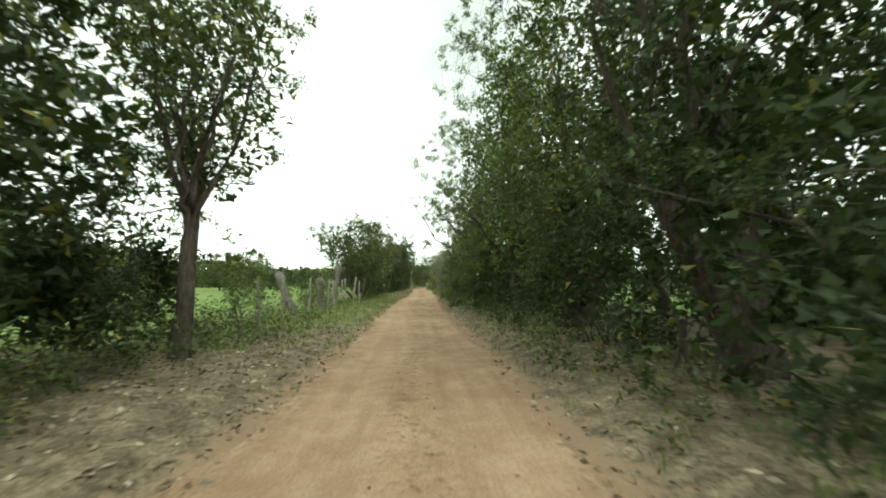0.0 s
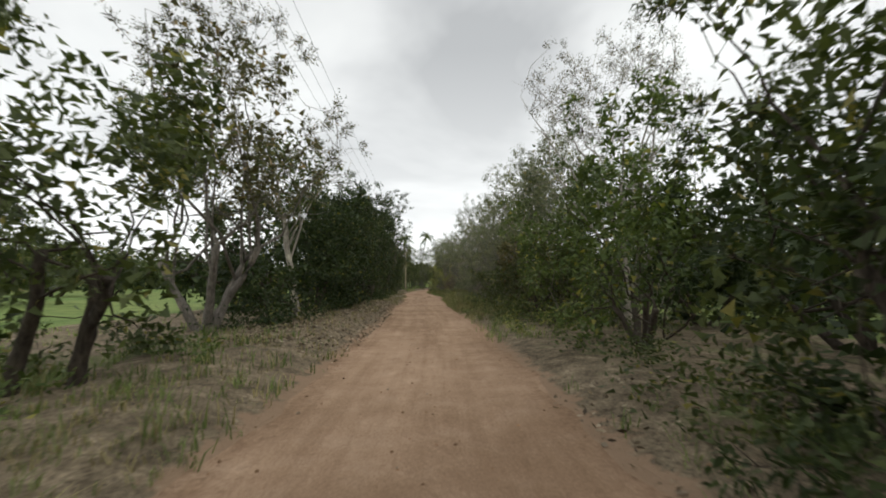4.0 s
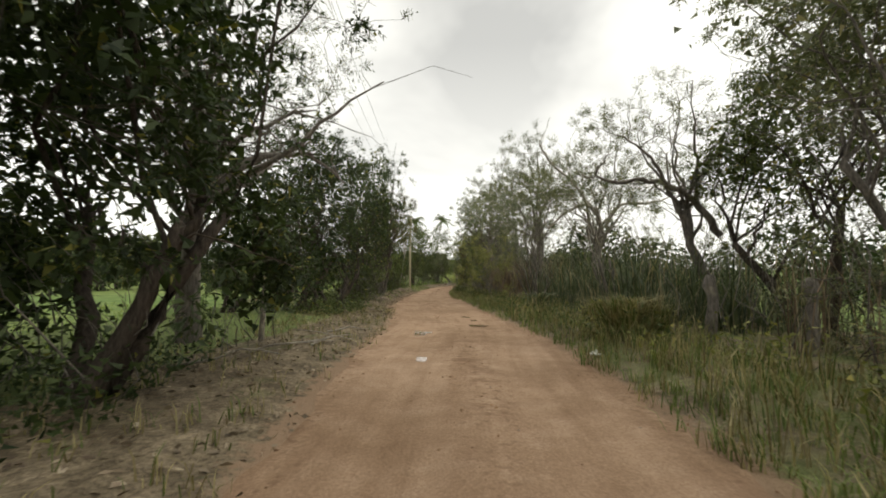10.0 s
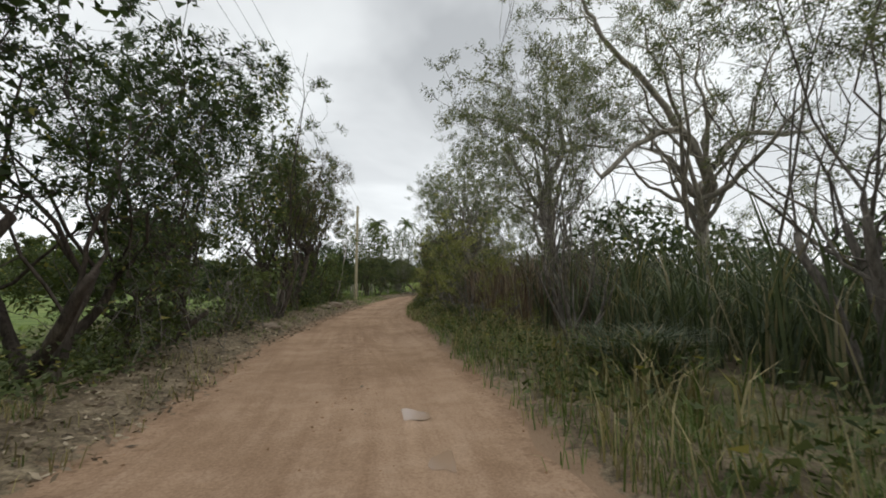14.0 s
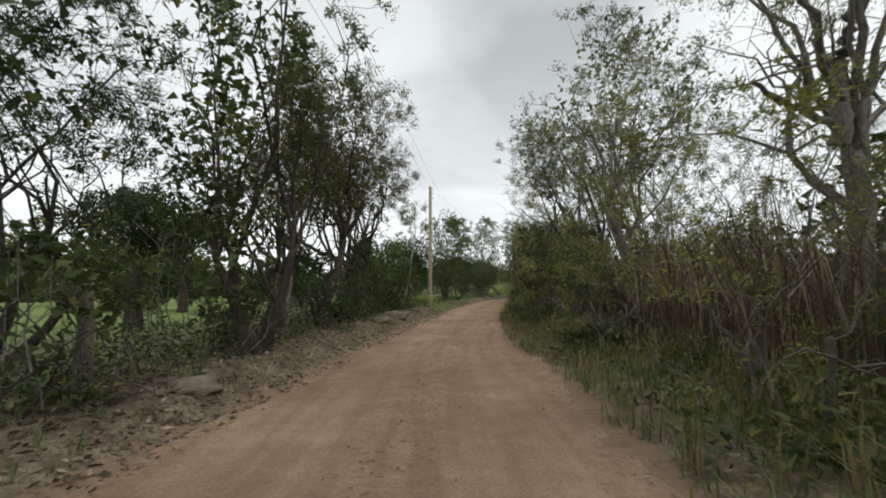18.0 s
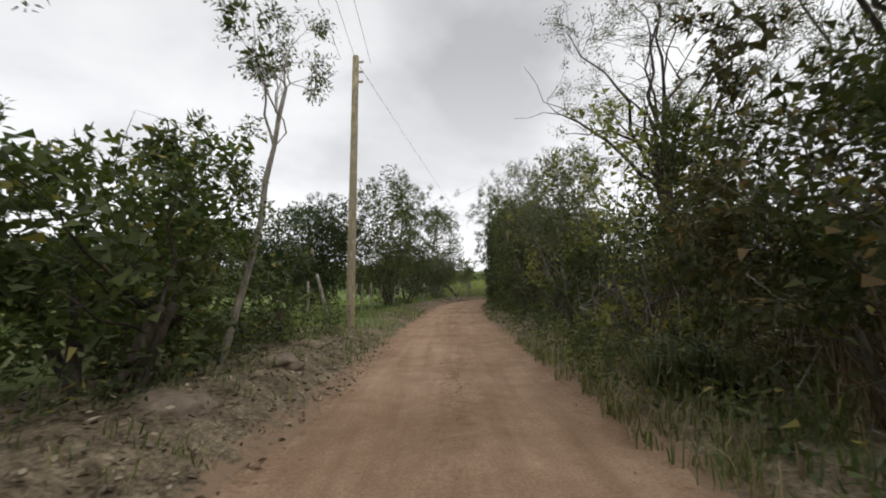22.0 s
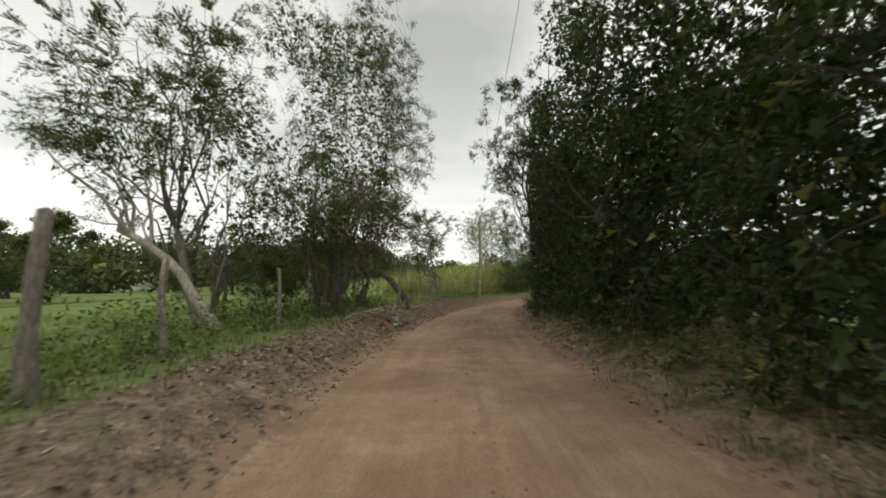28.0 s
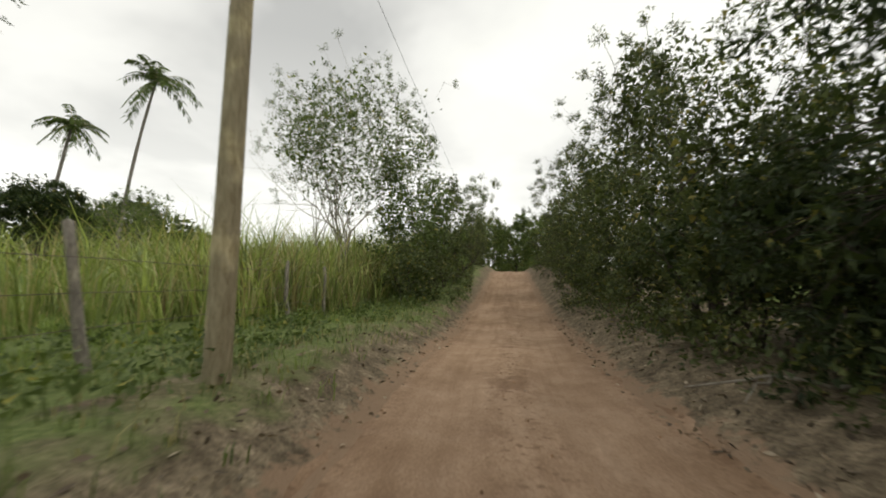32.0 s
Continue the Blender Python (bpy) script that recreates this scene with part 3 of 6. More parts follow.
        for j in range(max(2, limbs // stems + 1)):
            goal = centre[order[turn_ % n_l]] + rng.normal(size=3) * 0.10 * r
            turn_ += 1
            goal[2] = max(goal[2], top[2] + 0.1 * h)
            if at is None:
                goal = clear_of_road(goal, u, right)
            start = pts[-1 - int(3.2 * rng.random() ** 1.5)]
            lp = bent(rng, start, goal, 9, rng.uniform(-0.06, 0.14), 0.28)
            lr = rad[-1] * rng.uniform(*((0.32, 0.5) if look in ("thick", "plume") else (0.42, 0.7))) * np.linspace(1, 0.16, 9)
            limb = Tubes()
            limb.add(lp, lr, 6 if lr[0] > 0.03 else 4)
            limb_nodes(lp[1:], lr[1:])
            for _ in range(1 if look in ("thick", "plume") or big else 3):
                q = rng.integers(2, 8)
                end = lp[q] + in_ball(rng, 1)[0] * [r, rs, 0.6 * rz] * 0.7 + [0, 0, 0.15 * rz]
                if at is None:
                    end = clear_of_road(end, u, right)
                side = bent(rng, lp[q], end, 5, 0.05, 0.3)
                sr = lr[q] * 0.6 * np.linspace(1, 0.25, 5)
                limb.add(side, sr, 3)
                limb_nodes(side[1:], sr[1:])
            put("limb", limb.mesh("limb", bark), base)
    for *bends, r0, r1 in arms:
        heavy = Tubes()
        ap = spline(bends, 5) @ plan
        ap = ap + rng.normal(size=ap.shape) * 0.25 * r0
        heavy.add(ap, np.linspace(r0, r1, len(ap)), 9, rng=rng)
        limb_nodes(ap[len(ap) // 3:], np.linspace(r0, r1, len(ap))[len(ap) // 3:] * 0.5)
        for _ in range(4):
            q = rng.integers(len(ap) // 3, len(ap))
            side = bent(rng, ap[q], ap[q] + in_ball(rng, 1)[0] * [1.5, 1.5, 0.9] + [0, 0, 0.7], 6, 0.05, 0.4)
            heavy.add(side, np.linspace(max(0.3 * r0, 0.02), 0.008, 6), 5)
            limb_nodes(side[1:], np.linspace(max(0.3 * r0, 0.02), 0.008, 6)[1:])
        put("limb", heavy.mesh("limb", bark), base)
    # a branch to each lump that no limb reaches
    for c in centre:
        near = np.vstack(nodes)
        d = np.linalg.norm(near[:, :3] - c, axis=1)
        if d.min() > 0.45 * min(r, rz) and (at is not None or open_way(u + c @ right, s + c @ ahead, c[2], 0.0)):
            a = near[(d + np.maximum(0, near[:, 2] - c[2])).argmin()]
            side = bent(rng, a[:3], c, 6, 0.06, 0.25)
            sr = max(a[3] * 0.7, 0.010) * np.linspace(1, 0.3, 6)
            wood.add(side, sr, 4)
            limb_nodes(side[1:], sr[1:])
    nodes = np.vstack(nodes)
    gap = ((nodes[None, :, :3] - bunch[:, None] + [0, 0, 0.2]) ** 2).sum(2)
    from_ = nodes[gap.argmin(1)]
    far_ = np.sqrt(gap.min(1))
    for c, a, ln in zip(bunch, from_, far_):
        if big or ln < 0.45 or look == "thick":
            wood.add(np.array([a[:3], c]), np.array([min(a[3] * 0.6, 0.010 + 0.004 * ln), 0.004]), 3)
            continue
        m = (a[:3] + c) / 2 + rng.normal(size=3) * 0.09 * ln + [0, 0, 0.06 * ln]
        wood.add(np.array([a[:3], m, c]), np.array([min(a[3] * 0.6, 0.010 + 0.004 * ln), 0.007, 0.004]), 3)
    # shoots fan out from the branchlets' ends, leaves sit along the shoots
    root = np.repeat(bunch, each, axis=0)
    n_s = len(root)
    grow = np.repeat(unit(bunch - from_[:, :3]) * 0.55 + unit(bunch - mid) * 0.5, each, axis=0) + rng.normal(size=(n_s, 3)) * 0.55 + [0, 0, 0.28]
    grow = unit(grow) * (reach * rng.uniform(0.55, 1.25, (n_s, 1)))
    sv, sf = slips(rng, root, grow, np.linalg.norm(grow, axis=1), np.full(n_s, 0.0045 if not big else 0.008))
    put("trunk", thick.mesh("trunk", bark), base)
    wood.v.append(sv)
    wood.f.append(np.hstack([sf, sf[:, 2:]]) + wood.n)
    wood.n += len(sv)
    put("twigwork", wood.mesh("twigwork", bark), base, kind="stuff")
    n = n_s * per
    t = rng.uniform(0.12, 1.05, n) ** 0.8
    stem = np.repeat(grow, per, axis=0)
    where = np.repeat(root, per, axis=0) + stem * t[:, None] - np.array([[0, 0, 1.0]]) * (droop * 0.35 * reach * t**2)[:, None]
    around = unit(np.cross(stem, [0, 0, 1.0] if look == "plume" else rng.normal(size=(n, 3))))
    if look == "plume":  # leaflets in two rows along the rib
        around = around * rng.choice([-1.0, 1.0], (n, 1))
    where = where + around * (0.02 + (0.16 if big else 0.035) * rng.random((n, 1)))
    way = around + 0.55 * unit(stem) + rng.normal(size=(n, 3)) * 0.3 + [0, 0, -0.1]
    ln, wd = ll * rng.uniform(0.6, 1.3, n) * (1.15 - 0.35 * t), lw * rng.uniform(0.7, 1.2, n) * (1.15 - 0.35 * t)
    mix = rng.permutation(n)
    where, way, ln, wd = where[mix], way[mix], ln[mix], wd[mix]
    if at is None:
        keep = open_way(u + where @ right, s + where @ ahead, where[:, 2], 0.05)
        where, way, ln, wd = where[keep], way[keep], ln[keep], wd[keep]
    if look in ("feather", "plume") or big:
        v, f = slips(rng, where, way, ln * 1.1, wd * (1.2 if big else 1.0))
        f = [f]
    else:
        h_ = int(len(where) * 0.3)  # the rest is seen edge-on or half hidden: three corners are enough
        v, f = blades(rng, where[:h_], way[:h_], ln[:h_], wd[:h_], droop)
        v2, f2 = slips(rng, where[h_:], way[h_:], ln[h_:] * 1.2, wd[h_:] * 0.6)
        f = [f, f2 + len(v)]
        v = np.vstack([v, v2])
    if inside * core > 0:  # broad filler leaves deep inside the crown, added to block sky showing through
        m = int(n_s * inside * core)
        deep = np.vstack([centre[rng.integers(0, n_l, m - m // 3)] + (in_ball(rng, m - m // 3) * 0.24) @ ax3, mid + (in_ball(rng, m // 3) * [0.62, 0.62, 0.75]) @ ax3])
        deep = deep[(deep[:, 2] > 0.12) & ((at is not None) | (np.abs(u + deep @ right) > 2.75))]
        if at is None:
            deep = deep[open_way(u + deep @ right, s + deep @ ahead, deep[:, 2], 0.3)]
        m = len(deep)
        size = (0.30 if big else 0.13 + 0.005 * min(h, 10)) * rng.uniform(0.7, 1.2, m)
        v2, f2 = slips(rng, deep, rng.normal(size=(m, 3)) * [1, 1, 0.8], size, size * 0.34)
        f = f + [f2 + len(v)]
        v = np.vstack([v, v2])
    put("crown", mesh_of("crown", v, f, leaf), base)
    for _ in range(vines):
        hang = Tubes()
        a = mid + in_ball(rng, 1)[0] @ ax3 * 0.8
        b = np.array([a[0] + rng.normal() * 0.3, a[1] + rng.normal() * 0.3, max(0.1, a[2] - rng.uniform(0.8, 2.6))])
        hang.add(bent(rng, a, b, 6, -0.05, 0.2), np.linspace(0.012, 0.006, 6), 4)
        put("hanging_stem", hang.mesh("hanging_stem", BARK_DARK), base)
    return base


def tuft_field(name, rng, places, height, width, count, mat, label, category, arch=0.5, heads=False, parent=None):
    """Grass or reeds: at each place (x, y, z) a bunch of bent blades, three quads a blade; one object of many blades."""
    places = np.asarray(places, float)
    n = len(places) * count
    foot = np.repeat(places, count, axis=0) + np.hstack([rng.normal(size=(n, 2)) * 0.07, np.zeros((n, 1))])
    ang = rng.uniform(0, 2 * np.pi, n)
    out = np.stack([np.cos(ang), np.sin(ang), np.zeros(n)], 1)
    hh = height * rng.uniform(0.25, 1.15, n)[:, None]
    reach = arch * rng.uniform(0.15, 1.0, n)[:, None] * hh
    side = np.stack([-out[:, 1], out[:, 0], np.zeros(n)], 1) * (width * rng.uniform(0.7, 1.3, n))[:, None]
    levels = []
    for t, k in ((0.0, 1.0), (0.55, 0.85), (1.0, 0.08)):
        p = foot + out * reach * t**2 + np.array([[0, 0, 1.0]]) * hh * (t - 0.35 * arch * t**3)
        levels += [p - side * k, p + side * k]
    v = np.stack(levels, 1).reshape(-1, 3)
    b = np.arange(n)[:, None] * 6
    f = np.vstack([b + [0, 1, 3, 2], b + [2, 3, 5, 4]])
    ob = put(name, mesh_of(name, v, f, mat), parent)
    return tagged(ob, label, category, kind="stuff")


def scatter(rng, n, s0, s1, u0, u1, rel=None):
    """n places on the land in a stretch of the plan; rel: "left" or "right" counts u outwards from the road's edge."""
    s, u = rng.uniform(s0, s1, n), rng.uniform(u0, u1, n)
    if rel == "left":
        u = edge_left(s) - u
    elif rel == "right":
        u = edge_right(s) + u
    x, y = spot(s, u)
    return np.stack([x, y, level(s, u)], 1)


# ---- ground, verges, road ----
def strip(name, s, cols, mat, label, lift=0.0, attr=None, fn=None):
    ss, kk = np.meshgrid(s, np.arange(len(cols(s[0]))), indexing="ij")
    uu = np.stack([cols(q) for q in s])
    x, y = spot(ss, uu)
    z = level(ss, uu) + lift
    m, n = uu.shape
    i, j = np.meshgrid(np.arange(m - 1), np.arange(n - 1), indexing="ij")
    f = np.stack([i * n + j, i * n + j + 1, (i + 1) * n + j + 1, (i + 1) * n + j], -1).reshape(-1, 4)
    me = mesh_of(name, np.stack([x, y, z], -1).reshape(-1, 3), f, mat, True)
    if attr:
        a = me.attributes.new(attr, "FLOAT", "POINT")
        a.data.foreach_set("value", fn(ss, uu).ravel().astype(np.float32))
    for key, value in (("run", ss), ("across", uu)):
        a = me.attributes.new(key, "FLOAT", "POINT")
        a.data.foreach_set("value", value.ravel().astype(np.float32))
    a = me.attributes.new("dust", "FLOAT", "POINT")
    a.data.foreach_set("value", np.exp(-np.clip(np.maximum(edge_left(ss) - uu, uu - edge_right(ss)), 0, 9) / 0.5).ravel().astype(np.float32))
    return put(name, me, None, label, "structure")


def crumble(s, u):
    l, r = edge_left(s), edge_right(s)
    k = (u - (l + r) / 2) / ((r - l) / 2)
    return np.clip(np.exp(-((k - 0.12 * wave(s * 0.4, 0 * s, 3.0)) / 0.24) ** 2) * np.clip(0.65 + wave(s * 0.25, 0 * s), 0, 1) + np.clip((np.abs(k) - 0.78) * 3, 0, 1), 0, 1)


def green(s, u):
    left = np.interp(s, [0, 8, 14, 36, 42, 62, 68, 86, 94, 114, 118, 128, 140, 165, 172, 190], [-0.2, -0.05, 0.42, 0.42, -0.2, -0.2, 0.15, 0.15, -0.15, -0.1, 0.35, 0.25, 0.1, 0.12, 0.35, 0.45])
    right = np.interp(s, [0, 30, 45, 60, 80, 95, 110, 130, 150, 190], [0.05, 0.1, 0.2, 0.3, 0.3, 0.2, 0.15, 0.0, -0.1, 0.0])
    far = np.where(u < np.where(s > 118, -3.3, -4.5), np.interp(s, [0, 12, 40, 60, 70, 190], [0.0, 0.5, 0.4, 0.1, 0.5, 0.5]), 0)
    return np.where(u < 0, left, right) * np.clip((np.abs(u) - 1.6) / 0.8, 0.2, 1) + far


SROAD = np.concatenate([np.arange(-40, 190, 0.3), np.arange(190, 262, 0.6)])
strip("road", SROAD, lambda s: np.linspace(edge_left(s) - 0.12 - 0.06 * math.sin(s * 0.9) - 0.05 * math.sin(s * 2.7) - 0.03 * math.sin(s * 5.9), edge_right(s) + 0.12 + 0.06 * math.sin(s * 1.1) + 0.05 * math.sin(s * 3.1) + 0.03 * math.sin(s * 6.3), 26), ROAD,
      "reddish dirt road with wheel tracks and crumbly edges", 0.012, "crumble", crumble)
SV = np.concatenate([np.arange(-40, 200, 0.5), np.arange(200, 262, 1.0)])
strip("verge_left", SV, lambda s: np.concatenate([np.linspace(-10, -5, 9), np.linspace(-4.6, edge_left(s) + 0.7, 14)]), VERGE,
      "bank of bare soil, dead leaves and patchy grass", 0.0, "green", green)
strip("verge_right", SV, lambda s: np.concatenate([np.linspace(edge_right(s) - 0.7, 4.6, 13), np.linspace(5, 10, 9)]), VERGE,
      "shaded bank with dead leaves and rough grass", 0.0, "green", green)


def make_ground():
    def axis(lo, hi, fine, far):
        a = list(np.arange(lo, hi, fine))
        st = fine
        while a[-1] < far:
            st *= 1.22
            a.append(a[-1] + st)
        st = fine
        while a[0] > -far:
            st *= 1.22
            a.insert(0, a[0] - st)
        return np.array(a)

    xs, ys = axis(-60, 110, 2.2, 2600), axis(-60, 260, 2.2, 2600)
    x, y = np.meshgrid(xs, ys, indexing="ij")
    s, u = along(x, y)
    z = level(np.clip(s, -40, 262), np.clip(u, -14, 14))
    z = z - 0.09 * (np.abs(u) < 9.6) - 0.16 * (np.abs(u) < 4.5)
    d = np.hypot(x - 20, y - 90)
    z = z + 0.15 * wave(x * 0.15, y * 0.15, 2.0) * (np.abs(u) > 12)
    hills = np.clip((d - 350) / 900, 0, 1) * 55 * (0.55 + 0.45 * np.sin(np.arctan2(y - 90, x - 20) * 5 + 1.0)) + np.clip((d - 1200) / 1200, 0, 1) * 50
    z = z + np.where(d > 350, hills, 0)
    m, n = x.shape
    i, j = np.meshgrid(np.arange(m - 1), np.arange(n - 1), indexing="ij")
    f = np.stack([i * n + j, (i + 1) * n + j, (i + 1) * n + j + 1, i * n + j + 1], -1).reshape(-1, 4)
    put("ground", mesh_of("ground", np.stack([x, y, z], -1).reshape(-1, 3), f, FIELD, True), None, "open pasture with green and straw-coloured grass", "structure")


make_ground()

# ---- trees and shrubs on the left, by stretch ----
plant(7.5, -4.0, 9.0, 2.7, "broad", LEAF_MID, BARK_DARK, (0.2, 0.3), 0.13, 0.30, 0.24, label="leafy roadside tree with a thick dark trunk in leaf litter", limbs=10, amount=1.3)
plant(4.0, -5.6, 7.0, 2.6, "thick", LEAF_DARK, BARK_DARK, (0.3, 0), 0.16, 0.25, 0.12, label="dark dense roadside tree with low branches", stems=2, amount=1.7, core=1.4)
plant(8.5, -6.4, 5.5, 2.2, "broad", LEAF_MID, BARK_DARK, (0, 0), 0.08, 0.2, 0.05, name="shrub", label="tangled bare-stemmed shrub under a tree", stems=5, amount=0.6)
plant(10.5, -4.1, 2.6, 0.9, "airy", LEAF_FRESH, BARK_GREY, (0, 0), 0.04, 0.3, 0.15, name="shrub", label="thin young shrub beside the bank", stems=3)
plant(30.8, -3.9, 6.6, 3.7, "broad", LEAF_MID, BARK_DARK, (-0.6, 0.6), 0.12, 0.2, 0.18, label="spreading olive-green tree standing on the fence line", stems=3, limbs=12, amount=2.0)
plant(35.5, -4.2, 4.2, 2.0, "thick", LEAF_MID, BARK_DARK, name="shrub", label="rounded bush by the pasture fence", stems=3, low=0.05)
plant(39.5, -4.4, 4.6, 2.1, "thick", LEAF_MID, BARK_DARK, name="shrub", label="rounded bush by the pasture fence", stems=3, low=0.05)
plant(44.0, -5.0, 7.6, 2.8, "airy", LEAF_BROWN, BARK_GREY, (0.4, 0), 0.13, 0.22, 0.25, label="many-stemmed tree with thin brownish leaves", stems=4, limbs=12, amount=1.5)
plant(48.5, -4.4, 6.8, 2.3, "broad", LEAF_MID, BARK_PALE, (-0.6, 0.3), 0.09, 0.45, 0.42, label="slender pale-trunked tree leaning over the bank", limbs=8, amount=0.8)
plant(51.0, -4.2, 4.8, 2.2, "thick", LEAF_DARK, BARK_DARK, (0.3, 0), 0.1, 0.2, 0.05, name="shrub", label="dense dark hedge bush on the bank", stems=3, group="hedge bushes", amount=1.5)
plant(54.5, -4.0, 5.6, 2.3, "thick", LEAF_DARK, BARK_DARK, (0.4, 0), 0.1, 0.2, 0.04, name="shrub", label="tall dense hedge bush with dark leaves", stems=3, group="hedge bushes", amount=1.5)
plant(58.0, -3.9, 5.6, 2.3, "thick", LEAF_DARK, BARK_DARK, (0.4, 0), 0.1, 0.2, 0.04, name="shrub", label="tall dense hedge bush with dark leaves", stems=3, group="hedge bushes", amount=1.5)
plant(61.8, -3.8, 5.8, 2.2, "thick", LEAF_DARK, BARK_DARK, (0.5, 0), 0.1, 0.2, 0.04, name="shrub", label="tall dense hedge bush with dark leaves", stems=3, group="hedge bushes", amount=1.5)
plant(61.0, -5.6, 1.9, 1.3, "broad", LEAF_FRESH, BARK_GREY, name="shrub", label="low fresh-green bush in front of the hedge", stems=4, low=0.0, trunk=0.04)
plant(65.8, -6.3, 8.2, 3.2, "broad", LEAF_MID, BARK_GREY, (0.9, 0), 0.17, 0.25, 0.28, label="tall many-stemmed tree with grey bark", stems=4, limbs=12)
plant(66.5, -3.7, 6.6, 2.5, "thick", LEAF_DARK, BARK_DARK, (0.2, 0), 0.12, 0.2, 0.06, label="dense dark tree leaning to the road", stems=2)
plant(70.8, -4.4, 8.8, 2.7, "thick", LEAF_DARK, BARK_PALE, (0.1, 0.3), 0.12, 0.3, 0.30, label="big dark-leaved tree with two pale trunks", stems=2, limbs=11, amount=1.6, core=0.8)
plant(74.0, -3.9, 9.6, 2.9, "thick", LEAF_DARK, BARK_DARK, (0.2, 0.5), 0.14, 0.22, 0.12, label="big dense tree with a dark forked trunk", stems=4, limbs=14, amount=2.2, rs=2.6, core=1.1)
plant(71.6, -6.2, 8.4, 3.0, "thick", LEAF_DARK, BARK_DARK, (0.3, 0), 0.13, 0.25, 0.25, label="dark tree filling the hedge behind two trunks", stems=2, limbs=10, amount=0.9, core=0.7)
plant(77.5, -5.4, 8.6, 4.2, "bare", LEAF_MID, BARK_GREY, (0.2, 0.2), 0.17, 0.33, 0.42, label="old grey-trunked tree with arching bare limbs", stems=1, limbs=20, amount=2.4,
      arms=(((0, 0, 2.6), (0.8, 0.6, 3.6), (1.6, 1.4, 4.0), (2.2, 2.4, 3.6), 0.09, 0.02), ((0, 0, 2.8), (0.4, 1.4, 4.0), (0.9, 2.8, 4.4), 0.08, 0.02)))
plant(87.8, -4.9, 7.6, 3.2, "broad", LEAF_DARK, BARK_DARK, (0.2, 0), 0.13, 0.2, 0.16, label="dense rounded tree by the pasture gap", stems=4, limbs=10, amount=1.6, core=0.2)
plant(86.4, -6.3, 9.2, 2.8, "broad", LEAF_DARK, BARK_DARK, (0.2, 0), 0.11, 0.25, 0.2, label="tall small-leaved tree by the pasture gap", stems=3, limbs=12, amount=1.2, core=0.3)
plant(92.5, -4.9, 8.6, 3.4, "broad", LEAF_DARK, BARK_DARK, (0.2, 0), 0.09, 0.2, 0.18, label="leafy tree with dark speckled crown", stems=3, limbs=10, amount=1.25, core=0.2)
plant(90.5, -4.6, 2.6, 1.7, "broad", LEAF_MID, BARK_DARK, name="shrub", label="shrub filling the gap under the trees", stems=4, low=0.0)
plant(96.6, -3.1, 9.0, 2.3, "broad", LEAF_MID, BARK_DARK, (-0.1, 0.4), 0.13, 0.2, 0.05, label="pollarded tree with a cluster of dark stems", stems=5, limbs=20, amount=1.6)
plant(100.4, -3.3, 8.4, 3.1, "airy", LEAF_BROWN, BARK_DARK, (0.3, 0.9), 0.11, 0.28, 0.26, label="leaning dark tree with open spreading crown", limbs=14, amount=2.5)
plant(105.0, -3.4, 2.6, 1.4, "broad", LEAF_MID, BARK_DARK, name="shrub", label="bush growing from the cut bank", stems=4, low=0.0)
plant(105.2, -3.8, 7.4, 2.7, "airy", LEAF_MID, BARK_DARK, (-0.1, 0.8), 0.15, 0.28, 0.40, label="dark tree with a long leaning limb", stems=2, limbs=18, amount=1.3, arms=(((0, 0, 1.6), (-1.0, 0.2, 2.3), (-2.0, 0.1, 2.7), (-3.2, 0.3, 3.5), 0.13, 0.04),))
plant(108.6, -3.4, 3.0, 1.4, "thick", LEAF_MID, BARK_DARK, name="shrub", label="rounded leafy bush beside the bank", stems=4, low=0.0)
plant(112.6, -6.0, 4.7, 1.7, "thick", LEAF_DARK, BARK_DARK, (0.2, 0), name="shrub", label="upright dark bush with glossy leaves", stems=3, low=0.03)
plant(112.6, -3.5, 2.0, 1.2, "thick", LEAF_MID, BARK_DARK, name="shrub", label="rounded leafy bush beside the bank", stems=4, low=0.0)
plant(110.4, -3.2, 5.9, 1.2, "airy", LEAF_MID, BARK_PALE, (0.80, 0.2), 0.04, 0.66, 0.66, label="slender bare-stemmed tree with a high thin crown", limbs=6, amount=1.3, bow=0.7)
plant(126.0, -7.9, 6.2, 4.2, "thick", LEAF_DARK, BARK_DARK, (0.0, 0), 0.11, 0.2, 0.10, label="dark rounded tree standing in the pasture", stems=3, limbs=14, amount=2.0)
plant(121.0, -9.5, 3.4, 2.2, "thick", LEAF_MID, BARK_DARK, name="shrub", label="low bush in the pasture", stems=4, low=0.0)
plant(133.5, -4.2, 9.3, 3.6, "broad", LEAF_MID, BARK_DARK, (0.3, 0.2), 0.15, 0.2, 0.08, label="bushy-crowned tree with many dark stems on the bank", stems=4, limbs=12, amount=2.1)
plant(141.0, -4.2, 6.0, 2.2, "broad", LEAF_DARK, BARK_DARK, (0.2, 0), 0.14, 0.2, 0.14, label="dense tree on the fence line", stems=3, amount=1.4)
plant(152.9, -6.0, 8.8, 3.4, "plume", LEAF_MID, BARK_GREY, (-1.6, 0.3), 0.11, 0.26, 0.34, label="lichen-spotted tree leaning away over the fence", limbs=14, amount=1.2)
plant(151.6, -4.6, 5.2, 1.7, "airy", LEAF_MID, BARK_PALE, (-3.0, 0.2), 0.09, 0.5, 0.5, label="pale lichen-spotted trunk leaning over the fence", limbs=7, amount=1.2, bow=0.9)
plant(157.6, -4.7, 11.6, 3.1, "airy", LEAF_MID, BARK_GREY, (0.4, 0.2), 0.18, 0.3, 0.10, label="clump of many tangled grey stems with an open crown", stems=12, limbs=24, amount=3.5, vines=14)
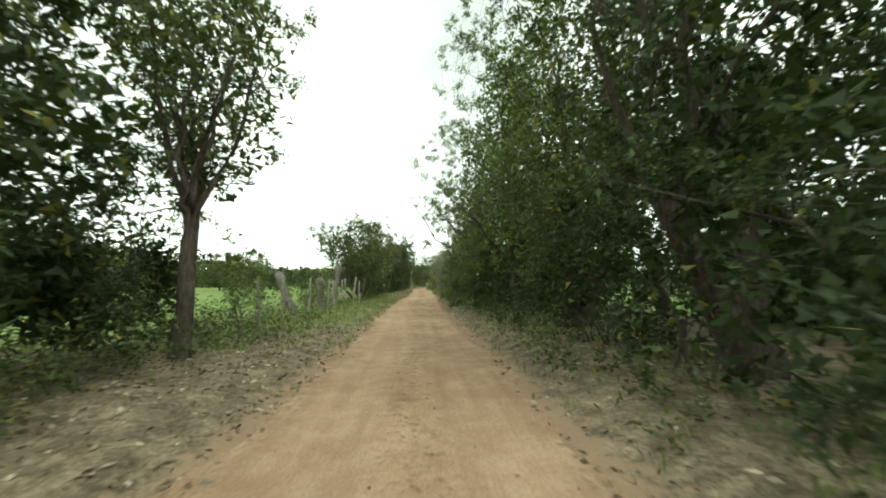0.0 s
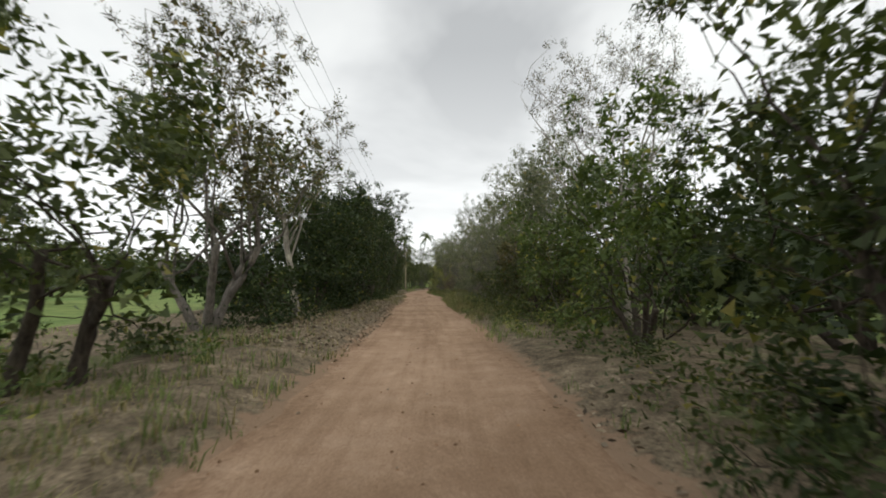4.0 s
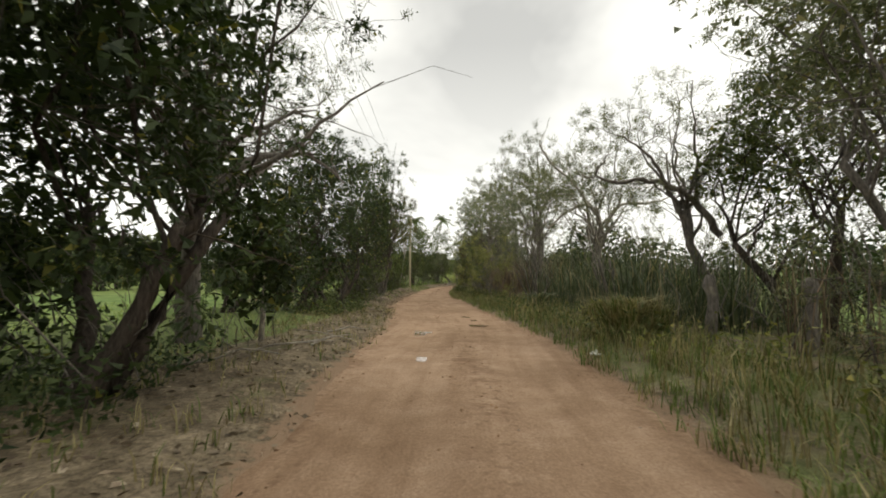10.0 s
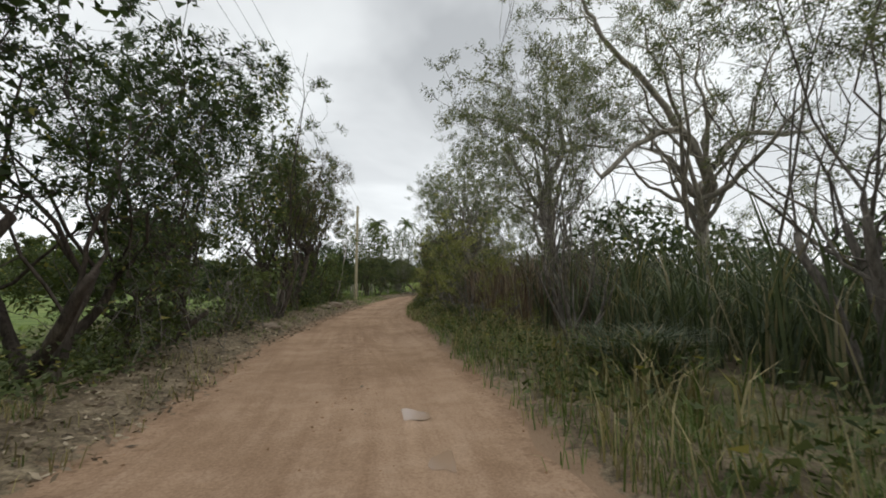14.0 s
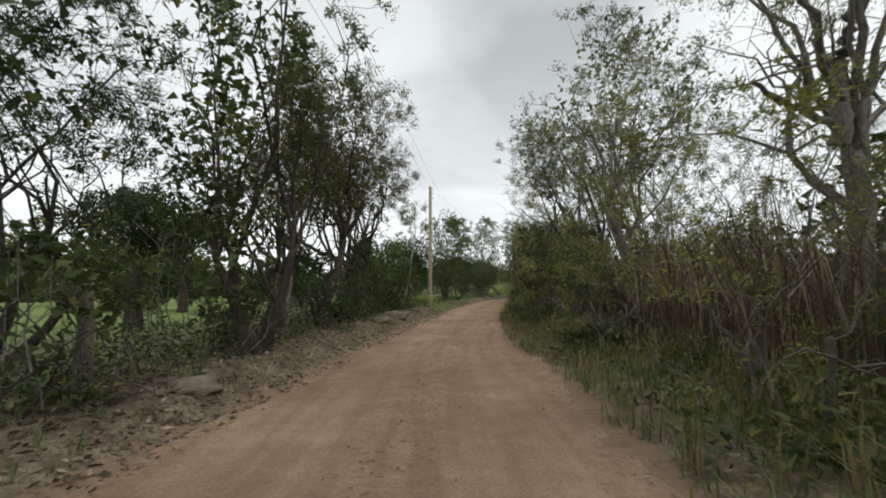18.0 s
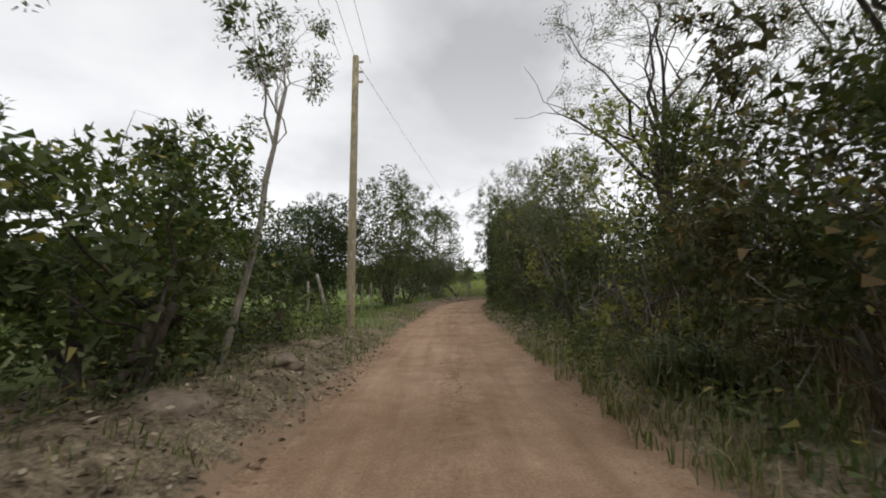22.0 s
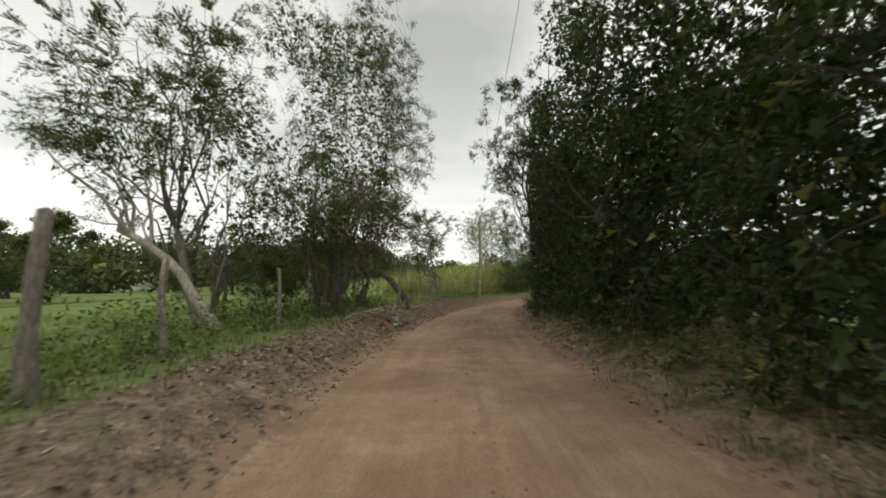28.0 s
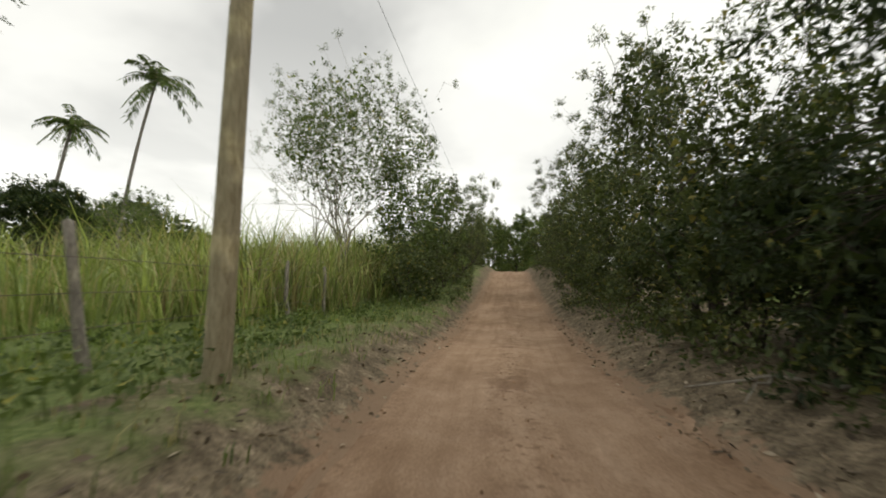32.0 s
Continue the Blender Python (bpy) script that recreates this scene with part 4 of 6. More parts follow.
plant(161.0, -4.9, 7.2, 2.2, "airy", LEAF_PALE, BARK_GREY, (0.3, 0.6), 0.10, 0.28, 0.35, label="thin tree behind a clump of stems", stems=3, amount=1.5)
plant(166.0, -3.7, 7.4, 2.8, "plume", LEAF_PALE, BARK_DARK, (-3.4, 0.0), 0.15, 0.27, 0.36, label="lichen-spotted tree bowed far over the fence", limbs=9, amount=1.3, bow=0.9)
plant(171.6, -3.6, 6.6, 2.6, "plume", LEAF_FRESH, BARK_GREY, (-0.9, 0.2), 0.075, 0.24, 0.36, label="feathery tree growing from a forked fence stump", limbs=10, amount=1.6,
      arms=(((0, 0, 1.35), (-0.4, 0.1, 1.7), (-1.0, 0.1, 1.6), (-1.9, 0.2, 1.35), 0.07, 0.03), ((-0.3, 0, 1.6), (-0.6, 0.2, 1.2), (-0.9, 0.1, 1.05), 0.05, 0.02)))
plant(176.5, -7.0, 7.0, 2.4, "plume", LEAF_MID, BARK_GREY, (-0.3, 0.0), 0.08, 0.28, 0.30, label="slender feathery tree behind the fence", stems=2, limbs=10)
plant(0, 0, 11.0, 4.8, "airy", LEAF_FRESH, BARK_PALE, (0.2, 0), 0.09, 0.22, 0.24, at=(48.4, 185.2), label="open pale-stemmed tree beside the cane field", stems=3, limbs=20, amount=1.3)
plant(0, 0, 6.0, 2.4, "airy", LEAF_FRESH, BARK_PALE, (0, 0), 0.08, 0.3, 0.35, at=(41.0, 193.0), label="small open tree standing in the cane", limbs=9, amount=1.3)
plant(192.5, -4.2, 6.6, 2.9, "thick", LEAF_FRESH, BARK_DARK, (0.5, 0), 0.1, 0.2, 0.05, label="leafy bush tree closing in on the road", stems=3, amount=1.35)
plant(199.0, -3.8, 6.4, 2.9, "thick", LEAF_MID, BARK_DARK, (0.6, 0), 0.1, 0.2, 0.04, label="leafy bush tree closing in on the road", stems=3, amount=1.35)
plant(209.0, -3.4, 5.6, 2.8, "thick", LEAF_MID, BARK_DARK, (0.7, 0), 0.1, 0.2, 0.04, label="leafy bush tree closing in on the road", stems=3, amount=1.35)
plant(218.0, -3.6, 6.4, 3.2, "thick", LEAF_MID, BARK_DARK, (0.7, 0), 0.1, 0.2, 0.04, label="leafy bush tree on the crest of the road", stems=3, amount=1.2)

# ---- trees and shrubs on the right ----
plant(5.0, 4.2, 11.0, 3.2, "thick", LEAF_DARK, BARK_DARK, (-0.4, 0), 0.24, 0.25, 0.06, amount=1.25, label="huge dark tree forming a wall of leaves", stems=2, limbs=10)
plant(11.0, 4.1, 11.5, 3.3, "thick", LEAF_MID, BARK_DARK, (-0.5, 0), 0.24, 0.25, 0.06, amount=1.25, label="huge dark tree forming a wall of leaves", stems=2, limbs=10)
plant(17.5, 4.4, 12.0, 3.5, "thick", LEAF_FRESH, BARK_DARK, (-0.7, 0), 0.26, 0.25, 0.10, amount=1.7, label="huge dark tree with branches over the road", limbs=12)
plant(24.5, 4.6, 11.5, 3.6, "thick", LEAF_MID, BARK_DARK, (-0.9, 0), 0.22, 0.25, 0.04, amount=2.1, label="huge dark tree with branches over the road", limbs=12)
plant(31.5, 4.0, 9.5, 3.4, "broad", LEAF_MID, BARK_DARK, (-1.0, 0), 0.2, 0.22, 0.08, label="broad tree leaning over the road", stems=2, limbs=10, amount=1.5)
plant(37.5, 4.2, 6.2, 2.4, "thick", LEAF_MID, BARK_DARK, (-0.4, 0), 0.12, 0.2, 0.05, label="dense dark bush tree on the bank", stems=3)
plant(42.5, 4.0, 4.6, 2.0, "thick", LEAF_FRESH, BARK_DARK, (-0.2, 0), 0.1, 0.2, 0.04, name="shrub", label="bright leafy bush at the road's edge", stems=4)
plant(46.5, 5.6, 9.5, 3.0, "bare", LEAF_BROWN, BARK_PALE, (-0.2, 0), 0.09, 0.35, 0.40, label="half-bare tree with pale twisting limbs", limbs=14, amount=2.0)
plant(48.2, 5.9, 6.5, 2.2, "airy", LEAF_MID, BARK_PALE, (0, 0), 0.12, 0.4, 0.4, label="pale-trunked tree among the undergrowth", stems=2, amount=1.3)
plant(48.0, 3.8, 4.2, 1.9, "thick", LEAF_FRESH, BARK_DARK, (0, 0), 0.08, 0.2, 0.04, name="shrub", label="bright leafy bush at the road's edge", stems=4)
plant(52.0, 4.8, 3.4, 1.8, "feather", LEAF_PALE, BARK_DARK, (0, 0), 0.08, 0.2, 0.04, name="shrub", label="pale feathery bush at the road's edge", stems=4)
plant(56.5, 4.6, 5.8, 2.2, "feather", LEAF_PALE, BARK_GREY, (-0.2, 0), 0.09, 0.2, 0.15, label="feathery grey-green tree with many thin stems", stems=5, limbs=14, amount=1.2)
plant(60.0, 5.4, 6.6, 2.5, "feather", LEAF_PALE, BARK_GREY, (-0.4, 0), 0.09, 0.2, 0.2, label="feathery grey-green tree with many thin stems", stems=5, limbs=14, amount=1.2)
plant(62.6, 7.8, 10.5, 3.0, "airy", LEAF_PALE, BARK_GREY, (-0.8, 0), 0.09, 0.42, 0.40, label="tall thin tree with bare pale branches", limbs=12, amount=1.2)
plant(64.5, 4.4, 3.2, 1.7, "feather", LEAF_PALE, BARK_GREY, (-0.2, 0), 0.07, 0.2, 0.1, name="shrub", label="yellowish feathery shrub in dry grass", stems=5, amount=1.1)
plant(69.0, 5.6, 7.2, 2.6, "feather", LEAF_PALE, BARK_GREY, (-0.2, 0), 0.09, 0.2, 0.14, label="feathery tree with a bent dark limb", stems=4, limbs=12, amount=1.2)
plant(73.5, 5.6, 9.2, 3.0, "feather", LEAF_PALE, BARK_GREY, (-0.4, 0), 0.1, 0.25, 0.3, label="feathery tree with thin leaning stems", stems=4, limbs=12)
plant(76.5, 7.6, 10.5, 3.6, "airy", LEAF_PALE, BARK_GREY, (-0.8, 0), 0.12, 0.3, 0.25, label="tall half-bare tree with long grey limbs", stems=3, limbs=16, amount=1.9)
plant(82.6, 7.6, 7.8, 3.2, "bare", LEAF_PALE, BARK_GREY, (-1.0, 0.5), 0.13, 0.40, 0.45, label="half-bare tree with a long arching limb", limbs=12, amount=1.6,
      arms=(((0, 0, 2.6), (-0.8, 0, 3.7), (-1.8, 0.1, 4.3), (-3.0, 0.2, 4.3), (-4.0, 0.6, 4.6), 0.12, 0.025), ((-1.6, 0, 4.2), (-2.2, -0.3, 4.9), (-3.1, -0.5, 5.5), 0.06, 0.02)))
plant(88.8, 4.0, 8.6, 3.1, "feather", LEAF_PALE, BARK_GREY, (-0.5, 0), 0.07, 0.18, 0.16, label="tall feathery tree with a fan of thin stems", stems=6, limbs=18, amount=1.25)
plant(88.6, 7.4, 8.2, 3.6, "bare", LEAF_PALE, BARK_PALE, (-0.4, 0), 0.13, 0.40, 0.45, label="bare gnarled tree with crooked limbs", limbs=14, amount=2.2,
      arms=(((0, 0, 3.2), (-0.3, 0, 4.2), (-0.9, 0, 4.8), (-1.9, 0.1, 4.4), (-2.7, 0.2, 3.6), 0.10, 0.05), ((-0.4, 0, 4.3), (-1.3, 0.1, 5.6), (-2.6, 0.1, 6.8), (-3.2, 0, 7.6), 0.09, 0.03), ((0, 0, 4.0), (1.0, 0.1, 4.9), (2.4, 0, 5.0), (3.6, 0.2, 5.4), 0.09, 0.03)))
plant(93.0, 3.3, 4.0, 1.7, "feather", LEAF_YELLOW, BARK_GREY, (0, 0), 0.06, 0.2, 0.06, name="shrub", label="yellow-green feathery bush at the bend", stems=5, amount=1.4)
plant(95.6, 6.5, 9.6, 3.4, "bare", LEAF_PALE, BARK_GREY, (0.2, 0), 0.17, 0.42, 0.55, label="gnarled half-bare tree with a crooked grey trunk", limbs=10, amount=1.8, vines=12,
      arms=(((0, 0, 3.6), (0.1, 0, 4.6), (0.45, 0.1, 5.6), (1.0, 0.1, 6.6), (0.9, 0.1, 7.6), 0.15, 0.08), ((0.8, 0.1, 6.4), (-0.2, 0, 6.9), (-1.0, -0.2, 7.3), (-2.4, -0.3, 7.6), 0.09, 0.03), ((0.0, 0, 3.9), (-0.7, 0, 4.2), (-1.5, -0.2, 4.5), 0.08, 0.035), ((1.0, 0.1, 6.6), (2.0, 0.2, 7.0), (3.2, 0.1, 6.9), 0.09, 0.03)))
plant(98.0, 3.9, 4.2, 1.7, "feather", LEAF_YELLOW, BARK_GREY, (0, 0), 0.07, 0.2, 0.08, name="shrub", label="yellow-green feathery bush with fine leaves", stems=5, amount=1.4)
plant(100.5, 5.4, 9.0, 3.0, "airy", LEAF_PALE, BARK_GREY, (-0.7, 0), 0.12, 0.35, 0.38, label="open-crowned tree behind the canes", stems=2, limbs=12, amount=0.9)
plant(103.0, 3.9, 4.6, 1.8, "feather", LEAF_YELLOW, BARK_GREY, (-0.2, 0), 0.07, 0.2, 0.06, name="shrub", label="yellow-green feathery bush with fine leaves", stems=5, amount=1.3)
plant(107.5, 5.4, 10.0, 3.2, "airy", LEAF_PALE, BARK_DARK, (-0.6, 0), 0.14, 0.35, 0.40, label="half-bare tree with crooked branches", stems=2, limbs=12, amount=1.4)
plant(108.0, 3.8, 4.2, 1.8, "broad", LEAF_BROWN, BARK_GREY, (0, 0), 0.07, 0.2, 0.04, name="shrub", label="brownish bush with tangled stems", stems=5)
plant(112.5, 3.9, 4.8, 1.9, "broad", LEAF_YELLOW, BARK_GREY, (-0.1, 0), 0.07, 0.2, 0.04, name="shrub", label="yellow-green bush with tangled stems", stems=5)
plant(113.5, 5.6, 9.4, 3.2, "bare", LEAF_PALE, BARK_DARK, (-0.5, 0), 0.12, 0.4, 0.35, label="half-bare tree with a thick dark limb", limbs=14, amount=2.0)
plant(118.0, 4.2, 6.6, 2.1, "airy", LEAF_PALE, BARK_GREY, (-0.6, 0), 0.1, 0.3, 0.35, label="thin tree with pale airy crown", stems=3, amount=1.5)
plant(118.5, 3.7, 4.4, 1.9, "broad", LEAF_YELLOW, BARK_DARK, (0, 0), 0.07, 0.2, 0.03, name="shrub", label="dense yellow-green bush at the roadside", stems=5)
plant(122.8, 4.0, 5.6, 2.1, "broad", LEAF_MID, BARK_DARK, (-0.2, 0), 0.1, 0.2, 0.03, name="shrub", label="tall dense bush at the roadside", stems=4)
plant(126.5, 4.8, 8.6, 2.9, "airy", LEAF_MID, BARK_GREY, (-1.5, 0), 0.12, 0.3, 0.3, label="tree with thin branches above the bushes", stems=3, limbs=14, amount=0.8, core=0.0)
plant(128.0, 4.0, 6.2, 2.2, "thick", LEAF_MID, BARK_DARK, (-0.1, 0), 0.1, 0.2, 0.03, name="shrub", label="tall dense bush at the roadside", stems=4)
plant(133.5, 4.4, 8.4, 2.6, "thick", LEAF_MID, BARK_DARK, (-0.3, 0), 0.16, 0.2, 0.05, label="dense dark tree close to the road", stems=2, limbs=10)
plant(139.5, 4.6, 9.0, 2.8, "thick", LEAF_DARK, BARK_DARK, (-0.4, 0), 0.18, 0.2, 0.05, label="dense dark tree close to the road", stems=2, limbs=10)
plant(146.0, 4.8, 9.8, 3.0, "thick", LEAF_DARK, BARK_DARK, (-0.5, 0), 0.22, 0.22, 0.06, amount=1.2, label="huge dark tree walling the road", stems=2, limbs=10)
plant(152.5, 4.8, 10.2, 3.1, "thick", LEAF_DARK, BARK_DARK, (-0.6, 0), 0.22, 0.22, 0.08, amount=1.2, label="huge dark tree walling the road", stems=2, limbs=10, vines=8)
plant(159.0, 4.6, 10.0, 3.2, "thick", LEAF_DARK, BARK_DARK, (-0.9, 0), 0.22, 0.24, 0.10, amount=1.6, label="huge dark tree reaching over the road", stems=2, limbs=12, vines=8)
plant(165.0, 4.6, 9.4, 3.2, "thick", LEAF_DARK, BARK_DARK, (-1.0, 0), 0.22, 0.24, 0.12, amount=1.6, label="huge dark tree reaching over the road", stems=2, limbs=12)
plant(171.0, 4.7, 10.0, 3.7, "thick", LEAF_DARK, BARK_DARK, (-1.1, 0), 0.2, 0.24, 0.14, amount=1.6, label="huge dark tree reaching over the road", stems=2, limbs=12)
plant(177.5, 5.0, 7.6, 2.8, "broad", LEAF_DARK, BARK_DARK, (-0.6, 0), 0.16, 0.24, 0.12, label="dark tree with an open lower edge", stems=2, amount=1.8, limbs=10)
plant(184.5, 4.8, 8.0, 2.9, "broad", LEAF_MID, BARK_DARK, (-0.3, 0), 0.1, 0.2, 0.05, label="green bush tree beside the road", stems=3, amount=1.35)
plant(190.0, 4.3, 7.4, 2.9, "thick", LEAF_MID, BARK_DARK, (-0.2, 0), 0.1, 0.2, 0.04, label="green bush tree beside the road", stems=3, amount=1.35)
plant(196.5, 4.0, 6.8, 2.8, "thick", LEAF_MID, BARK_DARK, (-0.3, 0), 0.1, 0.2, 0.04, label="green bush tree beside the road", stems=3, amount=1.35)
plant(204.0, 3.9, 6.4, 2.9, "thick", LEAF_MID, BARK_DARK, (-0.5, 0), 0.1, 0.2, 0.04, label="green bush tree beside the road", stems=3, amount=1.35)
plant(213.0, 3.5, 5.8, 3.0, "thick", LEAF_FRESH, BARK_DARK, (-0.6, 0), 0.1, 0.2, 0.04, label="green bush tree on the crest", stems=3, amount=1.2)
for s, u, hh in ((240.0, 4.4, 9.0), (243.0, -3.6, 9.5), (250.0, 0.5, 10.0)):
    plant(s, u, hh, 4.6, "far", LEAF_FRESH, BARK_DARK, (0, 0), 0.16, 0.2, 0.02, label="green bush tree behind the crest", stems=3, amount=1.5, at=tuple(float(v) for v in spot(s, u)))

plant(54.0, 6.8, 9.4, 3.2, "feather", LEAF_PALE, BARK_GREY, (-0.3, 0), 0.10, 0.25, 0.2, label="tall feathery grey-green tree behind the bushes", stems=4, limbs=14)
plant(95.8, -6.8, 8.6, 3.0, "airy", LEAF_DARK, BARK_DARK, (0, 0), 0.10, 0.25, 0.2, label="dark small-leaved tree beside the pasture", stems=3, limbs=14, amount=1.7, core=0.2)
plant(109.6, -4.3, 3.6, 1.9, "thick", LEAF_FRESH, BARK_DARK, name="shrub", label="dense fresh-green bush on the bank", stems=4, low=0.0, amount=1.3)
plant(86.5, -8.6, 4.6, 2.6, "thick", LEAF_DARK, BARK_DARK, label="dark dense tree behind the pasture gap", stems=3, low=0.04)
plant(27.0, -6.3, 2.6, 1.5, "broad", LEAF_MID, BARK_DARK, name="shrub", label="leafy bush inside the pasture fence", stems=4, low=0.0)
plant(100.5, -3.5, 2.5, 1.1, "thick", LEAF_DARK, BARK_DARK, name="shrub", label="dark leafy growth round a leaning trunk", stems=4, low=0.0)
plant(110.6, 5.2, 4.6, 2.0, "thick", LEAF_MID, BARK_DARK, name="shrub", label="dense tangled bush behind dry canes", stems=4, low=0.0)
plant(115.6, 5.4, 5.0, 2.2, "thick", LEAF_MID, BARK_DARK, name="shrub", label="dense tangled bush behind the roadside", stems=4, low=0.0)
plant(120.6, 6.2, 5.0, 2.4, "thick", LEAF_MID, BARK_DARK, name="shrub", label="dense tangled bush behind the roadside", stems=4, low=0.0)
plant(153.6, -6.3, 7.2, 2.2, "airy", LEAF_MID, BARK_GREY, (0.2, 0), 0.09, 0.25, 0.08, label="thin many-stemmed tree behind the fence", stems=5, limbs=14, amount=1.9)
plant(22.0, 5.8, 3.4, 2.0, "thick", LEAF_DARK, BARK_DARK, name="shrub", label="dark undergrowth between the tall trees", stems=4, low=0.0)
plant(26.8, 6.0, 3.4, 2.0, "thick", LEAF_DARK, BARK_DARK, name="shrub", label="dark undergrowth between the tall trees", stems=4, low=0.0)
plant(19.6, 7.4, 3.6, 2.2, "thick", LEAF_DARK, BARK_DARK, name="shrub", label="dark undergrowth between the tall trees", stems=4, low=0.0)
plant(176.0, 7.0, 3.6, 2.2, "thick", LEAF_DARK, BARK_DARK, name="shrub", label="dark undergrowth behind the roadside trees", stems=4, low=0.0)
plant(183.0, 7.2, 3.6, 2.2, "thick", LEAF_MID, BARK_DARK, name="shrub", label="dark undergrowth behind the roadside trees", stems=4, low=0.0)
plant(117.4, 7.6, 4.4, 2.6, "thick", LEAF_MID, BARK_DARK, name="shrub", label="dense scrub behind the roadside bushes", stems=4, low=0.0)
plant(123.6, 5.8, 4.6, 2.2, "thick", LEAF_MID, BARK_DARK, name="shrub", label="dense scrub behind the roadside bushes", stems=4, low=0.0)
plant(128.0, 6.8, 5.2, 2.4, "thick", LEAF_MID, BARK_DARK, name="shrub", label="dense scrub behind the roadside bushes", stems=4, low=0.0)
plant(181.0, 5.4, 5.0, 2.3, "thick", LEAF_MID, BARK_DARK, name="shrub", label="dense bush beside the rising road", stems=4, low=0.0)
plant(0, 0, 6.6, 5.4, "far", LEAF_MID, BARK_DARK, (0, 0), 0.25, 0.3, 0.22, at=(26.9, 213.2), label="broad round mango tree in the pasture", stems=2, limbs=9, amount=2.6, core=1.6)
plant(85.6, -5.6, 2.6, 1.6, "thick", LEAF_DARK, BARK_DARK, name="shrub", label="dark bush among the trunks", stems=4, low=0.0)
plant(68.0, 7.4, 9.6, 3.4, "bare", LEAF_PALE, BARK_GREY, (-0.6, 0), 0.10, 0.35, 0.35, label="tall half-bare tree with crooked pale limbs", stems=3, limbs=18, amount=1.6)
plant(137.4, -4.8, 4.2, 1.9, "broad", LEAF_MID, BARK_DARK, name="shrub", label="leafy bush between the fence trees", stems=4, low=0.02)

plant(84.8, 5.4, 8.6, 2.6, "feather", LEAF_PALE, BARK_GREY, (-0.2, 0), 0.09, 0.22, 0.25, label="tall feathery tree behind the reeds", stems=4, limbs=12, amount=1.1)
plant(91.6, 5.6, 8.4, 2.6, "feather", LEAF_PALE, BARK_GREY, (-0.2, 0), 0.09, 0.22, 0.25, label="tall feathery tree among dry canes", stems=4, limbs=12, amount=1.1)
plant(103.2, 6.4, 9.6, 2.9, "feather", LEAF_PALE, BARK_GREY, (-0.2, 0), 0.10, 0.25, 0.22, label="tall feathery grey-green tree above the thicket", stems=4, limbs=14, amount=1.1)
plant(108.8, 7.0, 9.6, 2.9, "feather", LEAF_PALE, BARK_GREY, (-0.4, 0), 0.10, 0.25, 0.22, label="tall feathery grey-green tree above the thicket", stems=4, limbs=14, amount=1.1)
plant(103.4, -5.8, 8.6, 2.9, "airy", LEAF_BROWN, BARK_DARK, (0.4, 0), 0.10, 0.3, 0.3, label="dark open-crowned tree behind the bank", stems=2, limbs=12, amount=1.6)
plant(124.2, 5.0, 9.2, 2.5, "bare", LEAF_BROWN, BARK_GREY, (-0.4, 0), 0.11, 0.3, 0.2, label="bare twiggy tree with brown dead leaves", stems=3, limbs=20, amount=2.4)

plant(80.8, 8.8, 8.2, 3.0, "broad", LEAF_MID, BARK_DARK, (-0.3, 0), 0.13, 0.3, 0.2, label="dark leafy tree standing behind the reeds", stems=2, limbs=12, amount=1.3)
plant(76.4, 9.8, 7.6, 3.0, "broad", LEAF_MID, BARK_DARK, (-0.3, 0), 0.13, 0.3, 0.12, label="dark leafy tree behind the thin scrub", stems=2, limbs=12, amount=1.2)
plant(52.8, 6.0, 8.8, 2.8, "airy", LEAF_PALE, BARK_PALE, (-0.3, 0), 0.09, 0.25, 0.2, label="pale olive tree with many thin limbs", stems=4, limbs=16, amount=1.8)
plant(57.6, 6.8, 8.0, 2.6, "airy", LEAF_PALE, BARK_PALE, (-0.3, 0), 0.09, 0.25, 0.2, label="pale olive tree with many thin limbs", stems=4, limbs=14, amount=1.5)
plant(51.4, 4.6, 3.6, 1.9, "thick", LEAF_BROWN, BARK_DARK, name="shrub", label="brown tangled bush hung with dry stems", stems=5, low=0.0)
plant(55.2, 5.2, 3.4, 1.9, "thick", LEAF_BROWN, BARK_DARK, name="shrub", label="brown tangled bush hung with dry stems", stems=5, low=0.0)

# second row behind the leaf walls, added to block sky in the gaps
for s, u, hh, rr in ((42, 8, 4.8, 2.8), (47.5, 8.5, 4.6, 2.8), (53, 8.5, 4.6, 2.8)):
    plant(s, u, hh, rr, "mass", LEAF_DARK, BARK_DARK, (0, 0), 0.12, 0.2, 0.02, label="dark scrub tree behind the roadside bushes", stems=3, limbs=5, amount=1.0)
for s, u, hh, rr in ((1, 9, 10, 3.8), (8, 9, 11, 4), (15, 9.5, 11, 4), (22, 9, 11, 4), (29, 8.5, 9.5, 3.6), (35.5, 8, 7.5, 3.2), (137, 8.5, 8, 3.4), (144, 9, 9.5, 3.8), (151, 9, 10, 4), (158, 9, 10, 4), (165, 9, 9.5, 4),
                     (172, 9, 9.5, 4), (179, 8.5, 8.5, 3.6)):
    plant(s, u, hh, rr, "mass", LEAF_DARK, BARK_DARK, (0, 0), 0.18, 0.25, 0.02, label="tall dark tree in the second row of the wood", stems=2, limbs=6, group="second row of trees", amount=1.1)
for s, hh in ((79, 4.6), (86, 4.8), (93, 5.0), (100, 5.2), (107, 5.4), (114, 5.6)):
    plant(s, 9.4, hh + 1.0, 3.4, "feather", LEAF_PALE, BARK_GREY, (0, 0), 0.12, 0.2, 0.04, label="grey-green scrub tree behind the roadside thicket", stems=5, limbs=12, amount=0.7, group="scrub behind the thicket")
